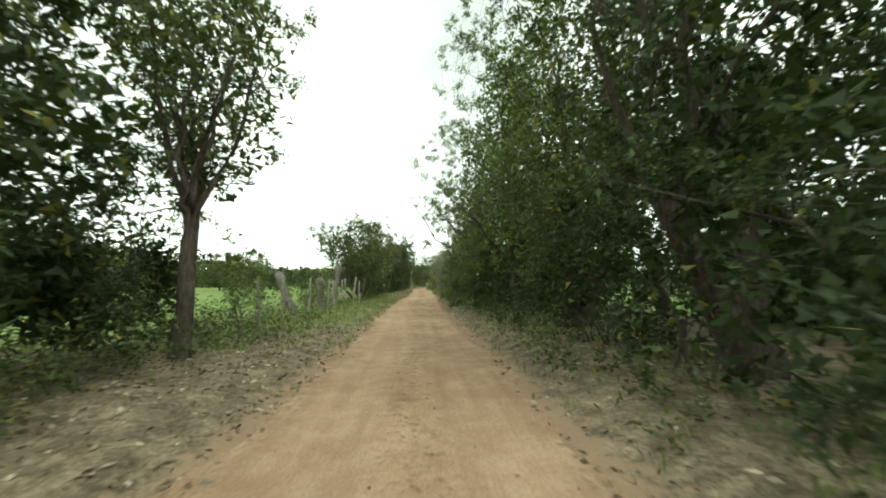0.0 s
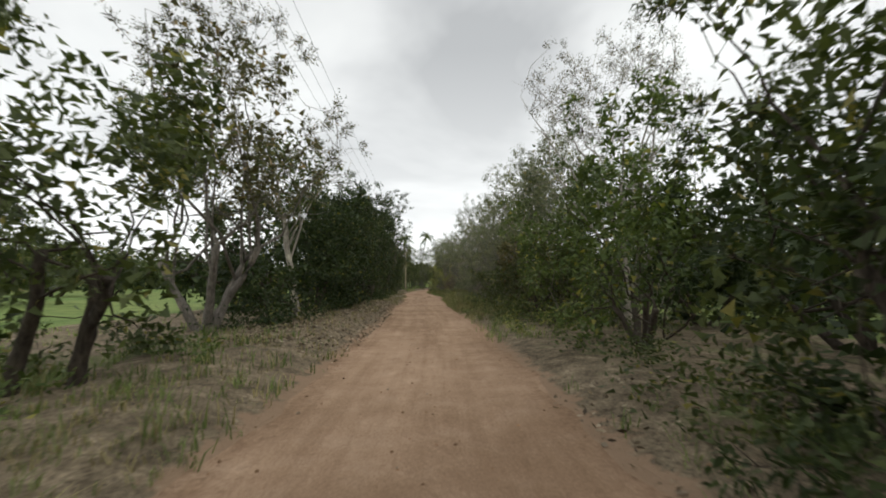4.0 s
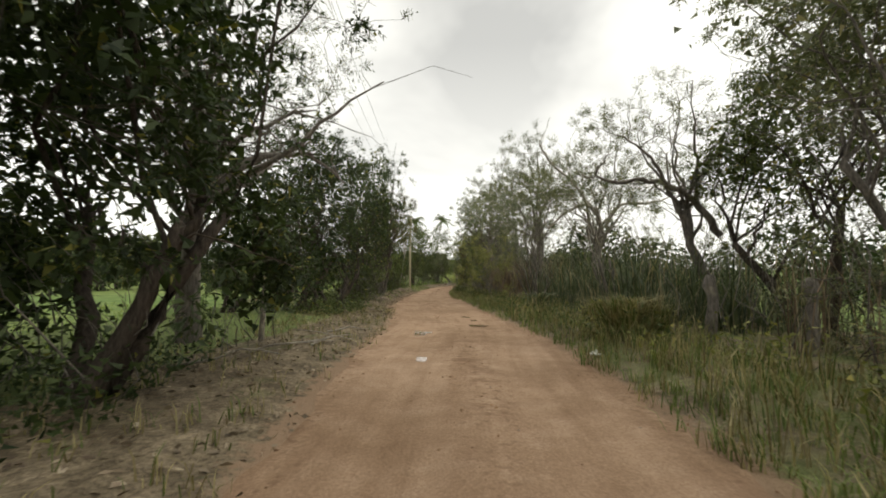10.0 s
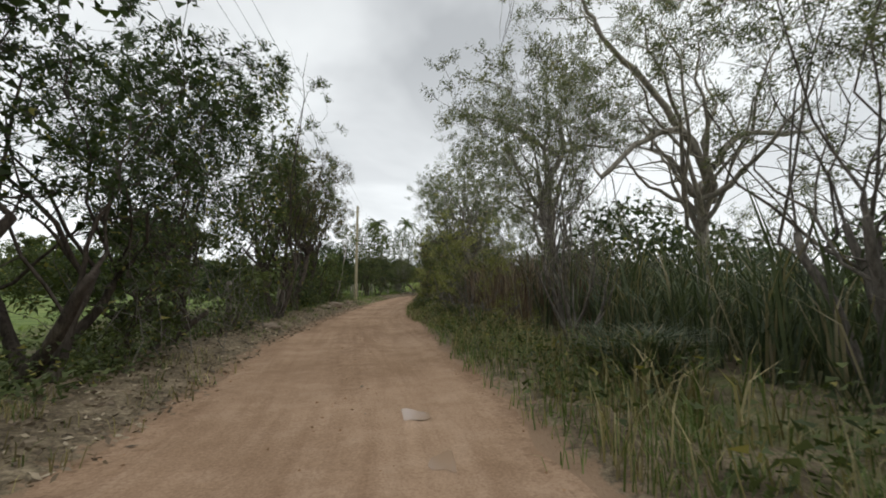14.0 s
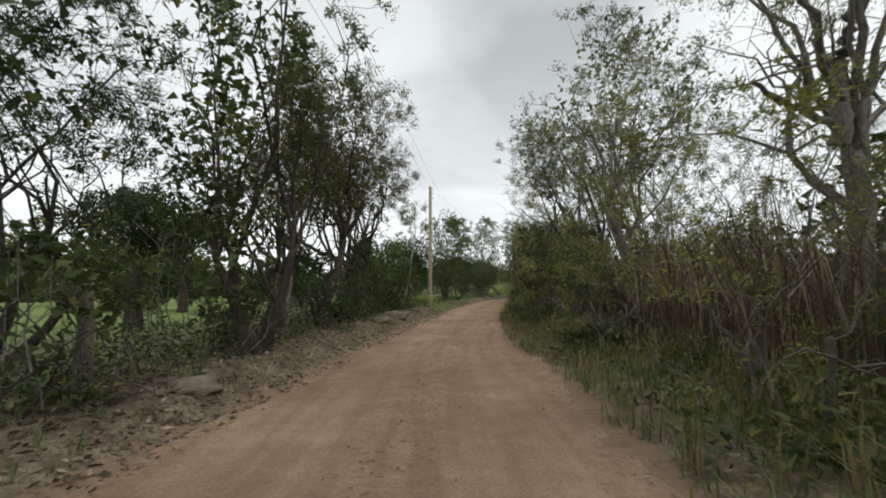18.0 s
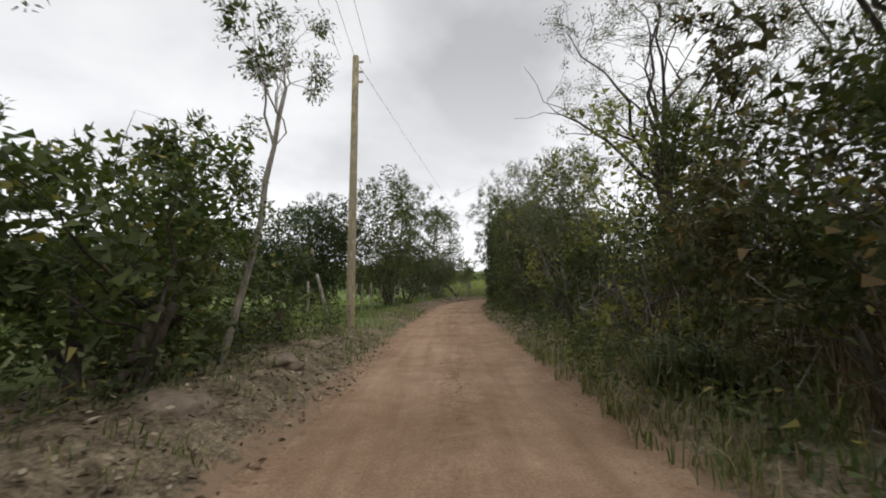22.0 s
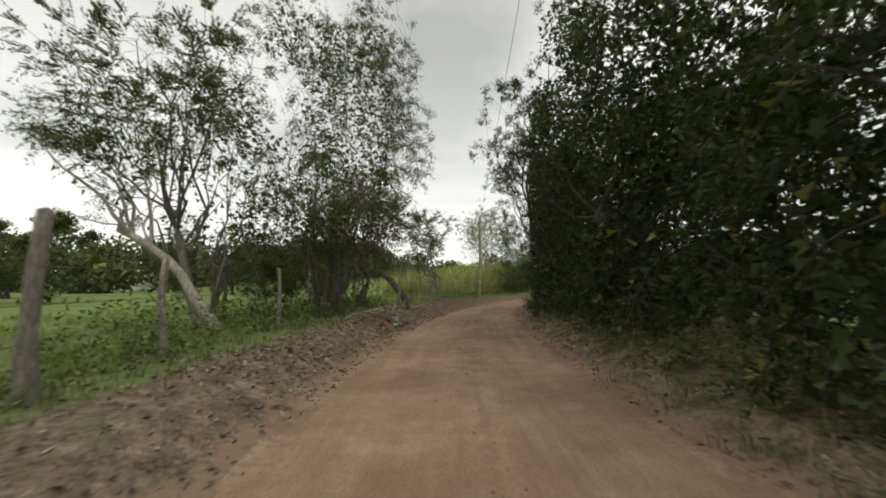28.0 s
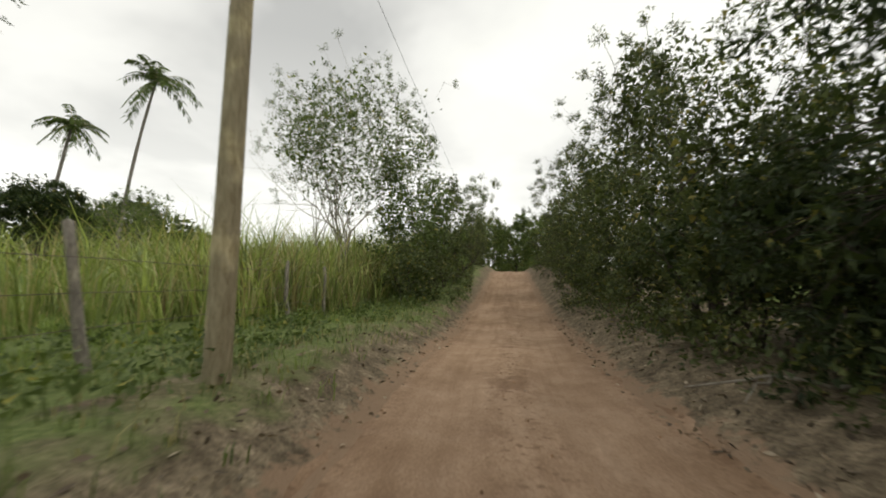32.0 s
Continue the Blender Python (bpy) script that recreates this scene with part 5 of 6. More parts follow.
for s, u, hh, rr in ((56, -8, 5.6, 3.0), (62, -8.5, 6.5, 3.2), (69, -8.5, 8, 3.4), (75, -8.8, 8, 3.2), (52, -8, 4.5, 2.6)):
    plant(s, u, hh, rr, "mass", LEAF_DARK, BARK_DARK, (0, 0), 0.15, 0.25, 0.12, label="dark tree standing behind the hedge", stems=2, limbs=6, group="trees behind the hedge", amount=0.8)

plant(0, 0, 6.2, 3.6, "thick", LEAF_FRESH, BARK_DARK, (0, 0), 0.2, 0.35, 0.3, at=(3.6, 112.4), label="spreading mango tree in the grazed pasture", limbs=9)
for x, y, hh in ((-14, 98, 4.2), (-8, 107, 3.8), (-1, 118, 4.0), (-20, 90, 4.4), (5, 128, 4.2)):
    plant(0, 0, hh, 3.4, "far", LEAF_DARK, BARK_DARK, (0, 0), 0.14, 0.25, 0.05, at=(x, y), label="dark bush at the far side of the pasture", stems=3, limbs=5, group="bushes across the pasture")
for s, u, hh in ((24.4, -4.7, 1.5), (19.8, -4.9, 1.3), (23.4, -5.8, 1.3), (16.6, -5.4, 1.2)):
    plant(s, u, hh, 0.75, "airy", LEAF_FRESH, BARK_GREY, (0, 0), 0.03, 0.3, 0.02, name="shrub", label="small leafy shrub along the pasture fence", stems=4, limbs=4, amount=1.6, group="fence shrubs")

# ---- undergrowth close to the road, right side ----
def undergrowth(s0, s1, step, u, h, r, look, leaf, label, group, seed, bark=None):
    rng = np.random.default_rng(seed)
    s = s0
    while s < s1:
        plant(s, u + rng.uniform(-0.35, 0.35), h * rng.uniform(0.75, 1.25), r * rng.uniform(0.85, 1.2), look, leaf, bark or BARK_DARK, (0, 0), 0.035, 0.2, 0.0,
              stems=4, name="shrub", label=label, group=group, limbs=4, amount=1.1)
        s += step * rng.uniform(0.8, 1.2)


undergrowth(2, 40, 3.6, 3.4, 2.7, 1.5, "thick", LEAF_DARK, "low dark undergrowth at the foot of tall trees", "undergrowth", 11)
undergrowth(44, 58, 4.4, 5.2, 2.6, 1.5, "broad", LEAF_MID, "low tangled undergrowth behind the roadside", "undergrowth", 12)
undergrowth(49, 60, 3.0, 3.9, 1.8, 1.3, "broad", LEAF_MID, "low leafy undergrowth in rough grass", "undergrowth", 22)
undergrowth(58, 78, 4.2, 4.8, 2.2, 1.5, "feather", LEAF_PALE, "low feathery scrub among dry grass", "undergrowth", 13)
undergrowth(78, 100, 5.0, 7.2, 2.6, 1.8, "feather", LEAF_PALE, "scrub growing behind the reeds", "undergrowth", 14)
undergrowth(100, 136, 4.2, 4.2, 2.6, 1.5, "broad", LEAF_MID, "tangled undergrowth by the roadside", "undergrowth", 15)
undergrowth(136, 182, 3.6, 3.9, 2.7, 1.6, "thick", LEAF_DARK, "low dark undergrowth at the foot of tall trees", "undergrowth", 16)
undergrowth(181, 216, 3.0, 3.7, 3.0, 1.7, "thick", LEAF_MID, "dense leafy growth down to the rising road", "undergrowth", 23)
undergrowth(190, 220, 3.2, -3.6, 3.0, 1.7, "thick", LEAF_MID, "dense leafy growth down to the rising road", "undergrowth", 24)
undergrowth(174, 184, 3.2, 5.6, 2.8, 1.7, "thick", LEAF_DARK, "low dark undergrowth at the foot of tall trees", "undergrowth", 25)
undergrowth(1, 10, 2.6, -6.0, 3.4, 1.7, "thick", LEAF_DARK, "dense dark shrub under the roadside trees", "undergrowth", 19)
undergrowth(46, 74, 4.2, -4.6, 2.4, 1.5, "thick", LEAF_DARK, "low dark undergrowth under the hedge", "undergrowth", 17)
undergrowth(155, 161, 2.6, -5.6, 2.0, 1.3, "broad", LEAF_MID, "leafy undergrowth round a clump of stems", "undergrowth", 20)
undergrowth(89, 113, 4.6, -4.3, 1.7, 1.1, "broad", LEAF_MID, "low leafy undergrowth on the bank", "undergrowth", 18)

# ---- grasses, reeds and fallen leaves ----
G = np.random.default_rng(5)


def grass(name, n, s0, s1, u0, u1, rel, height, count, mat, label, arch=0.95, width=0.006):
    tuft_field(name, G, scatter(G, n, s0, s1, u0, u1, rel), height, width, count, mat, label, "grass", arch)


grass("verge_grass", 420, 8, 40, 0.1, 3.2, "left", 0.22, 9, GRASS_GREEN, "short green grass tufts beside the dirt road")
grass("verge_grass", 140, 10, 40, 0.3, 3.6, "left", 0.45, 8, GRASS_DRY, "dry stalks among green verge grass")
grass("verge_grass", 340, 44, 78, 0.05, 1.3, "right", 0.32, 10, GRASS_GREEN, "green grass along the road's edge")
grass("dry_grass", 520, 56, 96, 0.3, 2.6, "right", 0.75, 10, GRASS_DRY, "tall dry grass beside the road", 0.75)
grass("verge_grass", 380, 62, 90, 0.1, 3.4, "left", 0.30, 9, GRASS_DRY, "straw-coloured verge grass on the bank")
grass("verge_grass", 300, 78, 114, 0.1, 1.4, "right", 0.42, 10, GRASS_GREEN, "rough green grass at the road's edge")
grass("tall_grass", 150, 84, 112, 1.0, 2.6, "right", 0.95, 11, GRASS_DRY, "tall drooping grass beside the road", 0.9, 0.011)
grass("verge_grass", 420, 112, 132, 0.2, 4.0, "left", 0.38, 10, GRASS_GREEN, "green grass around the utility pole")
grass("tall_grass", 110, 113, 123, 2.6, 5.0, "left", 0.85, 14, GRASS_GREEN, "tall pale-green grass below the utility pole", 0.5, 0.008)
grass("field_grass", 1900, 142, 186, 2.4, 14.0, "left", 0.42, 9, PASTURE_BLADE, "long green pasture grass behind the fence", 0.8, 0.008)
grass("field_grass", 900, 112, 146, 3.4, 16.0, "left", 0.36, 8, PASTURE_BLADE, "long green pasture grass behind the fence", 0.5, 0.009)
grass("field_grass", 500, 8, 46, 4.0, 14.0, "left", 0.20, 8, PASTURE_BLADE, "short pasture grass", 0.6, 0.008)
grass("field_grass", 500, 72, 106, 4.0, 13.0, "left", 0.20, 8, PASTURE_BLADE, "short pasture grass", 0.6, 0.008)
grass("verge_grass", 200, 112, 150, 0.1, 0.9, "right", 0.28, 8, GRASS_GREEN, "thin grass under the roadside bushes")

grass("verge_grass", 420, 14, 44, 0.0, 2.8, "left", 0.14, 10, GRASS_DRY, "short straw-coloured grass on the verge")
grass("verge_grass", 320, 44, 64, 0.6, 3.0, "left", 0.20, 6, GRASS_DRY, "thin dry stalks on the leafy bank")
grass("verge_grass", 320, 92, 116, 0.5, 2.6, "left", 0.28, 7, GRASS_GREEN, "sparse grass on the cut bank")
grass("verge_grass", 760, 171, 196, 0.5, 4.2, "left", 0.25, 9, GRASS_GREEN, "green grass around the pole by the cane")
grass("verge_grass", 420, 144, 175, 1.7, 4.2, "left", 0.32, 9, GRASS_GREEN, "green grass along the pasture fence")
grass("verge_grass", 260, 144, 186, 1.0, 3.4, "left", 0.22, 7, GRASS_DRY, "sparse dry grass on the leafy bank")
grass("verge_grass", 260, 2, 40, 0.2, 2.2, "right", 0.25, 7, GRASS_GREEN, "thin shaded grass under the trees")

grass("verge_grass", 700, 50, 80, 0.1, 2.6, "right", 0.42, 9, GRASS_DRY, "dense straw-coloured grass beside the road", 0.8, 0.007)
grass("verge_grass", 520, 62, 96, 0.2, 3.2, "right", 0.36, 9, GRASS_GREEN, "dense rough green grass beside the road", 0.9, 0.007)
grass("verge_grass", 500, 96, 116, 0.1, 1.7, "right", 0.40, 9, GRASS_DRY, "dry grass at the thicket's foot", 0.8, 0.007)
grass("verge_grass", 500, 14, 44, 0.2, 3.4, "left", 0.28, 9, GRASS_GREEN, "soft green grass along the fence", 0.8, 0.007)

# reed bed on the right, and dry canes after it
tuft_field("reed_bed", G, scatter(G, 240, 81, 94, 4.8, 9.5), 3.0, 0.018, 10, REED, "bed of tall dark reeds beside the road", "reeds", 0.6)
tuft_field("reed_bed", G, scatter(G, 170, 80, 89, 4.4, 9.0), 2.0, 0.016, 10, REED, "younger pale reeds along the bed's edge", "reeds", 0.9)
tuft_field("dry_canes", G, scatter(G, 260, 92, 103, 4.2, 7.6), 3.0, 0.013, 10, CANE_DRY, "stand of dry brown cane stalks", "canes", 0.5)
tuft_field("dry_canes", G, scatter(G, 150, 103, 114, 3.8, 6.8), 2.4, 0.011, 9, CANE_DRY, "loose stand of dry bent cane stalks", "canes", 0.9)
tuft_field("dry_canes", G, scatter(G, 120, 56, 78, 5.0, 9.0), 2.4, 0.010, 7, CANE_DRY, "dry stalks among the thin trees", "canes", 0.4)
tuft_field("dry_canes", G, scatter(G, 60, 112, 126, 3.8, 6.4), 2.4, 0.009, 6, CANE_DRY, "dry stalks tangled in roadside bushes", "canes", 1.0)
tuft_field("cane_field", G, scatter(G, 130, 180, 200, -8.0, -4.6), 2.4, 0.016, 16, CANE_GREEN, "loose green cane bunches at the field edge", "cane", 0.9)
tuft_field("cane_field", G, scatter(G, 620, 184, 208, -18, -5.6), 4.0, 0.020, 14, CANE_GREEN, "tall green sugar cane behind the fence", "cane", 0.75)
tuft_field("cane_field", G, scatter(G, 160, 182, 200, -8.5, -5.0), 2.5, 0.022, 9, GRASS_DRY, "dry lower cane leaves at the field's edge", "cane", 0.6)
for s, u, h in ((78.9, 3.3, 1.5), (79.9, 3.7, 1.4), (81.6, 3.5, 1.2), (85.6, 3.0, 1.2), (86.6, 3.5, 1.2), (98.5, 3.4, 1.0), (104.0, 3.3, 1.1), (109.5, 3.1, 1.0)):
    x, y = spot(s, u)
    places = np.array([[x, y, level(s, u)]]) + np.hstack([G.normal(size=(9, 2)) * 0.22, np.zeros((9, 1))])
    tagged(tuft_field("grass_clump", G, places, h, 0.012, 60, GRASS_DRY if s < 82 else REED, "big clump of arching coarse grass blades", "grass clump", 1.25), kind="stuff")


def tangle(n, s0, s1, u0, u1, h, mat, label, seed, flat=0.5):
    """Dry stems and creepers that lean and cross each other, one object of many thin rods."""
    rng = np.random.default_rng(seed)
    p = scatter(rng, n, s0, s1, u0, u1)
    s, u = along(p[:, 0], p[:, 1])
    aside = np.stack(spot(s, u + math.copysign(0.5, u0)), 1) - p[:, :2]
    rods = Tubes()
    for q, out in zip(p, unit(np.hstack([aside, np.zeros((n, 1))]))):
        hh = h * rng.uniform(0.35, 1.1)
        way = rng.normal(size=3) * [flat, flat, 0] * hh + [0, 0, hh]
        way = way - out * min(0.0, float(way @ out))  # none leans into the road
        a = q + [0, 0, rng.uniform(-0.1, 0.4) * hh]
        rods.add(bent(rng, a, a + way * rng.uniform(0.4, 1.0), 5, rng.uniform(-0.1, 0.15), 0.35), rng.uniform(0.004, 0.013) * np.linspace(1, 0.4, 5), 3)
    tagged(put("bramble_tangle", rods.mesh("bramble_tangle", mat)), label, "brambles", kind="stuff")


tangle(260, 46, 60, 3.4, 7.0, 3.0, BARK_PALE, "tangle of dry pale stems among bushes", 61, 0.5)
tangle(200, 60, 80, 4.0, 8.0, 3.0, BARK_GREY, "grey stems and creepers under thin trees", 62, 0.6)
tangle(240, 90, 104, 3.8, 7.5, 3.6, BARK_GREY, "grey stems and creepers among dry canes", 63, 0.5)
tangle(420, 102, 126, 3.3, 6.5, 3.4, BARK_GREY, "tangle of dry grey stems in roadside bushes", 64, 0.45)
tangle(160, 104, 120, 2.9, 4.2, 1.6, BARK_PALE, "bleached broken stems along the thicket's foot", 65, 0.7)
tangle(160, 150, 178, 3.0, 4.6, 2.0, BARK_GREY, "dry hanging stems at the foot of tall trees", 66, 0.6)
tangle(150, 155, 161, -6.2, -3.4, 4.2, BARK_GREY, "tangle of grey creepers round a clump of stems", 67, 0.4)
tangle(150, 88, 100, -4.8, -2.8, 2.6, BARK_GREY, "thin grey stems round a pollarded tree", 68, 0.5)
tangle(90, 70, 78, -5.2, -3.2, 1.8, BARK_GREY, "thin dry stems round the tree feet", 69, 0.5)


def weeds(n, s0, s1, u0, u1, rel, h, leaf, label, size=0.095, per=36):
    """Low leafy herbs: bunches of small leaves from the ground up to h."""
    p = scatter(G, n, s0, s1, u0, u1, rel)
    tall = h * G.uniform(0.35, 1.2, n)
    m = n * per
    k = G.random(m)
    where = np.repeat(p, per, axis=0) + np.hstack([G.normal(size=(m, 2)) * (0.10 + 0.16 * k)[:, None], (k * np.repeat(tall, per))[:, None] + 0.01])
    v, f = slips(G, where, G.normal(size=(m, 3)) * [1, 1, 0.6] + [0, 0, 0.25], size * G.uniform(0.6, 1.4, m), size * 0.26 * G.uniform(0.7, 1.3, m))
    tagged(put("weeds", mesh_of("weeds", v, f, leaf)), label, "weeds", kind="stuff")


weeds(170, 0, 14, 1.6, 5.0, "left", 0.7, LEAF_MID, "leafy weeds under the roadside trees")
weeds(260, 0, 42, 0.7, 2.6, "right", 0.6, LEAF_MID, "shaded leafy weeds at the foot of the trees")
weeds(150, 12, 42, 1.6, 4.0, "left", 0.4, LEAF_FRESH, "low green herbs along the pasture fence")
weeds(330, 44, 76, 1.7, 3.6, "left", 0.8, LEAF_DARK, "dark leafy weeds under the hedge")
weeds(260, 46, 64, 0.9, 4.0, "right", 0.7, LEAF_MID, "leafy weeds among roadside bushes")
weeds(110, 44, 80, 0.8, 3.4, "right", 0.7, LEAF_YELLOW, "yellow-green herbs in the dry grass")
weeds(220, 78, 112, 0.5, 2.4, "right", 0.6, LEAF_MID, "green herbs along the road's edge")
weeds(160, 84, 96, 1.2, 3.6, "left", 0.6, LEAF_MID, "leafy weeds below the pasture trees")
weeds(220, 96, 116, 1.3, 3.2, "left", 0.75, LEAF_MID, "leafy weeds on top of the cut bank")
weeds(250, 110, 150, 0.5, 2.6, "right", 0.7, LEAF_MID, "leafy weeds under the roadside bushes")
weeds(120, 126, 150, 2.2, 4.2, "left", 0.4, LEAF_FRESH, "leafy weeds along the fence")
weeds(150, 148, 162, 2.2, 4.4, "left", 0.8, LEAF_FRESH, "leafy weeds and seedlings round the tree stems")
weeds(260, 150, 192, 0.6, 2.4, "right", 0.7, LEAF_MID, "shaded leafy weeds at the foot of the trees")
weeds(160, 172, 200, 1.2, 4.0, "left", 0.4, LEAF_FRESH, "low fresh herbs beside the cane")


def fallen(name, n, s0, s1, u0, u1, rel, size=0.082, label="scattered dry brown leaves on the bank"):
    p = scatter(G, n, s0, s1, u0, u1, rel)
    p[:, 2] += G.uniform(0.004, 0.03, n)
    way = G.normal(size=(n, 3)) * [1, 1, 0.28]
    v, f = blades(G, p, way, size * G.uniform(0.5, 1.5, n), size * 0.24 * G.uniform(0.6, 1.4, n), 0.05)
    tagged(put(name, mesh_of(name, v, f, DEAD_LEAF)), label, "leaf litter", kind="stuff")


fallen("leaf_litter", 5720, -4, 14, 0.0, 4.5, "left")
fallen("leaf_litter", 3960, 2, 40, 0.0, 2.6, "right")
fallen("leaf_litter", 7040, 42, 64, 0.05, 2.6, "left")
fallen("leaf_litter", 3300, 64, 90, 0.1, 3.0, "left")
fallen("leaf_litter", 2400, 84, 96, 0.0, 3.0, "left")
fallen("leaf_litter", 5280, 92, 116, 0.0, 2.2, "left")
fallen("leaf_litter", 3960, 124, 150, 0.0, 3.0, "left")
fallen("leaf_litter", 5200, 148, 173, -0.05, 1.9, "left")
fallen("leaf_litter", 900, 173, 190, -0.05, 1.2, "left")
fallen("leaf_litter", 7040, 128, 190, -0.05, 2.0, "right")


# ---- fences, stumps, poles and wires ----
def post(s, u, h, r=0.055, lean=(0.0, 0.0), label="weathered wooden fence post", rough=True, wood=None, name="fence_post", cat="post", seed=0):
    x, y = (float(v) for v in spot(s, u))
    z = float(level(s, u))
    rng = np.random.default_rng(int(s * 100) + seed)
    t = Tubes()
    n = 7
    k = np.linspace(0, 1, n)[:, None]
    pts = np.array([[0, 0, -0.2]]) + k * np.array([[lean[0], lean[1], h + 0.2]]) + np.cumsum(rng.normal(size=(n, 3)) * 0.018, axis=0) * [1, 1, 0]
    t.add(pts, r * (1.12 - 0.3 * k[:, 0]) * rng.uniform(0.88, 1.12, n), 9, rng=rng if rough else None)
    ob = put(name, t.mesh(name, wood or POST_WOOD))
    ob.location = (x, y, z)
    return tagged(ob, label, cat, "posts of the pasture fence" if name == "fence_post" else "")


FENCE = []
for s, u, h, r, lx in ((12.2, -4.4, 1.5, 0.05, 0.0), (14.5, -4.4, 1.55, 0.06, 0.05), (17.4, -4.3, 1.5, 0.05, 0.0), (20.8, -4.2, 1.45, 0.05, 0.05), (22.2, -4.2, 1.5, 0.05, -0.05),
                       (25.2, -4.3, 1.5, 0.05, 0.0), (27.8, -4.7, 1.6, 0.06, 0.0), (28.0, -4.2, 1.7, 0.06, 0.22), (28.9, -3.9, 1.5, 0.05, 0.0), (33.5, -4.3, 1.5, 0.05, 0.0)):
    post(s, u, h, r, (lx, 0.0))
    FENCE.append((s, u))
for s, u, h, r, lx in ((77.8, -4.1, 1.75, 0.045, 0.04), (94.2, -4.0, 1.3, 0.09, 0.0), (99.0, -3.6, 1.4, 0.08, 0.05), (103.6, -3.8, 1.4, 0.07, -0.1)):
    post(s, u, h, r, (lx, 0.0))
for s, u, h, r, lx in ((119.6, -5.0, 1.6, 0.05, -0.1), (120.2, -4.35, 1.85, 0.075, -0.5), (121.8, -3.9, 1.2, 0.06, -0.1), (124.6, -4.6, 1.5, 0.05, 0.1), (126.6, -4.6, 1.55, 0.06, 0.0),
                       (128.8, -4.5, 1.65, 0.06, 0.0), (131.0, -4.5, 1.5, 0.05, 0.0), (136.0, -4.5, 1.5, 0.05, 0.1), (138.0, -4.5, 1.5, 0.05, 0.0), (140.0, -4.6, 1.5, 0.05, 0.0),
                       (143.2, -4.2, 1.5, 0.05, 0.0), (146.8, -3.7, 1.75, 0.08, 0.06), (149.4, -4.3, 1.5, 0.06, 0.0), (153.6, -4.5, 1.5, 0.05, 0.0), (160.2, -4.4, 1.5, 0.05, 0.0),
                       (162.8, -3.5, 1.75, 0.065, 0.03), (164.9, -3.4, 1.2, 0.05, 0.0), (166.3, -3.0, 1.1, 0.045, 0.0), (166.9, -2.9, 1.15, 0.035, 0.3), (169.2, -3.5, 1.25, 0.06, 0.0), (171.4, -3.7, 1.35, 0.06, 0.0), (174.8, -4.2, 1.3, 0.06, 0.0),
                       (176.2, -4.1, 1.3, 0.045, 0.25), (178.0, -4.1, 1.5, 0.06, -0.3), (182.5, -4.6, 1.4, 0.045, 0.0), (185.0, -5.0, 1.3, 0.045, 0.0)):
    post(s, u, h, r, (lx, 0.0))


def strand(name, a, b, sag, r, mat, label, cat, group=""):
    t = Tubes()
    k = np.linspace(0, 1, 17)[:, None]
    pts = np.array(a) + (np.array(b) - np.array(a)) * k
    pts[:, 2] -= sag * 4 * (k * (1 - k))[:, 0]
    t.add(pts, np.full(17, r), 4)
    return tagged(put(name, t.mesh(name, mat)), label, cat, group)


def build_metal(n, l):
    rust = noise_of(n, l, 40.0, 3.0)
    r = ramp_of(n, [(0.4, (0.10, 0.095, 0.09)), (0.65, (0.17, 0.10, 0.07))])
    l(rust.outputs["Fac"], r.inputs[0])
    p = shaded(n, l, r.outputs["Color"], 0.55, None, 0.5)
    p.inputs["Metallic"].default_value = 0.6
    return p.outputs[0]


WIRE = material("rusty_wire", build_metal)


def fence_wires(stations, hs):
    for (s0, u0), (s1, u1) in zip(stations, stations[1:]):
        for h in hs:
            (x0, y0), (x1, y1) = spot(s0, u0), spot(s1, u1)
            strand("fence_wire", (x0, y0, level(s0, u0) + h), (x1, y1, level(s1, u1) + h), 0.02, 0.004, WIRE, "thin rusty barbed fence wire strand", "wire", "fence wires")


fence_wires([(12.2, -4.4), (17.4, -4.3), (22.2, -4.2), (28.0, -4.2), (33.5, -4.3)], (0.5, 0.9, 1.3))
fence_wires([(119.6, -5.0), (124.6, -4.6), (128.8, -4.5), (136.0, -4.5), (143.2, -4.2), (149.4, -4.3), (153.6, -4.5)], (0.5, 0.9, 1.3))
fence_wires([(160.2, -4.4), (164.0, -4.3), (169.2, -3.5), (174.8, -4.2), (178.0, -4.1), (185.0, -5.0)], (0.45, 0.8, 1.15))


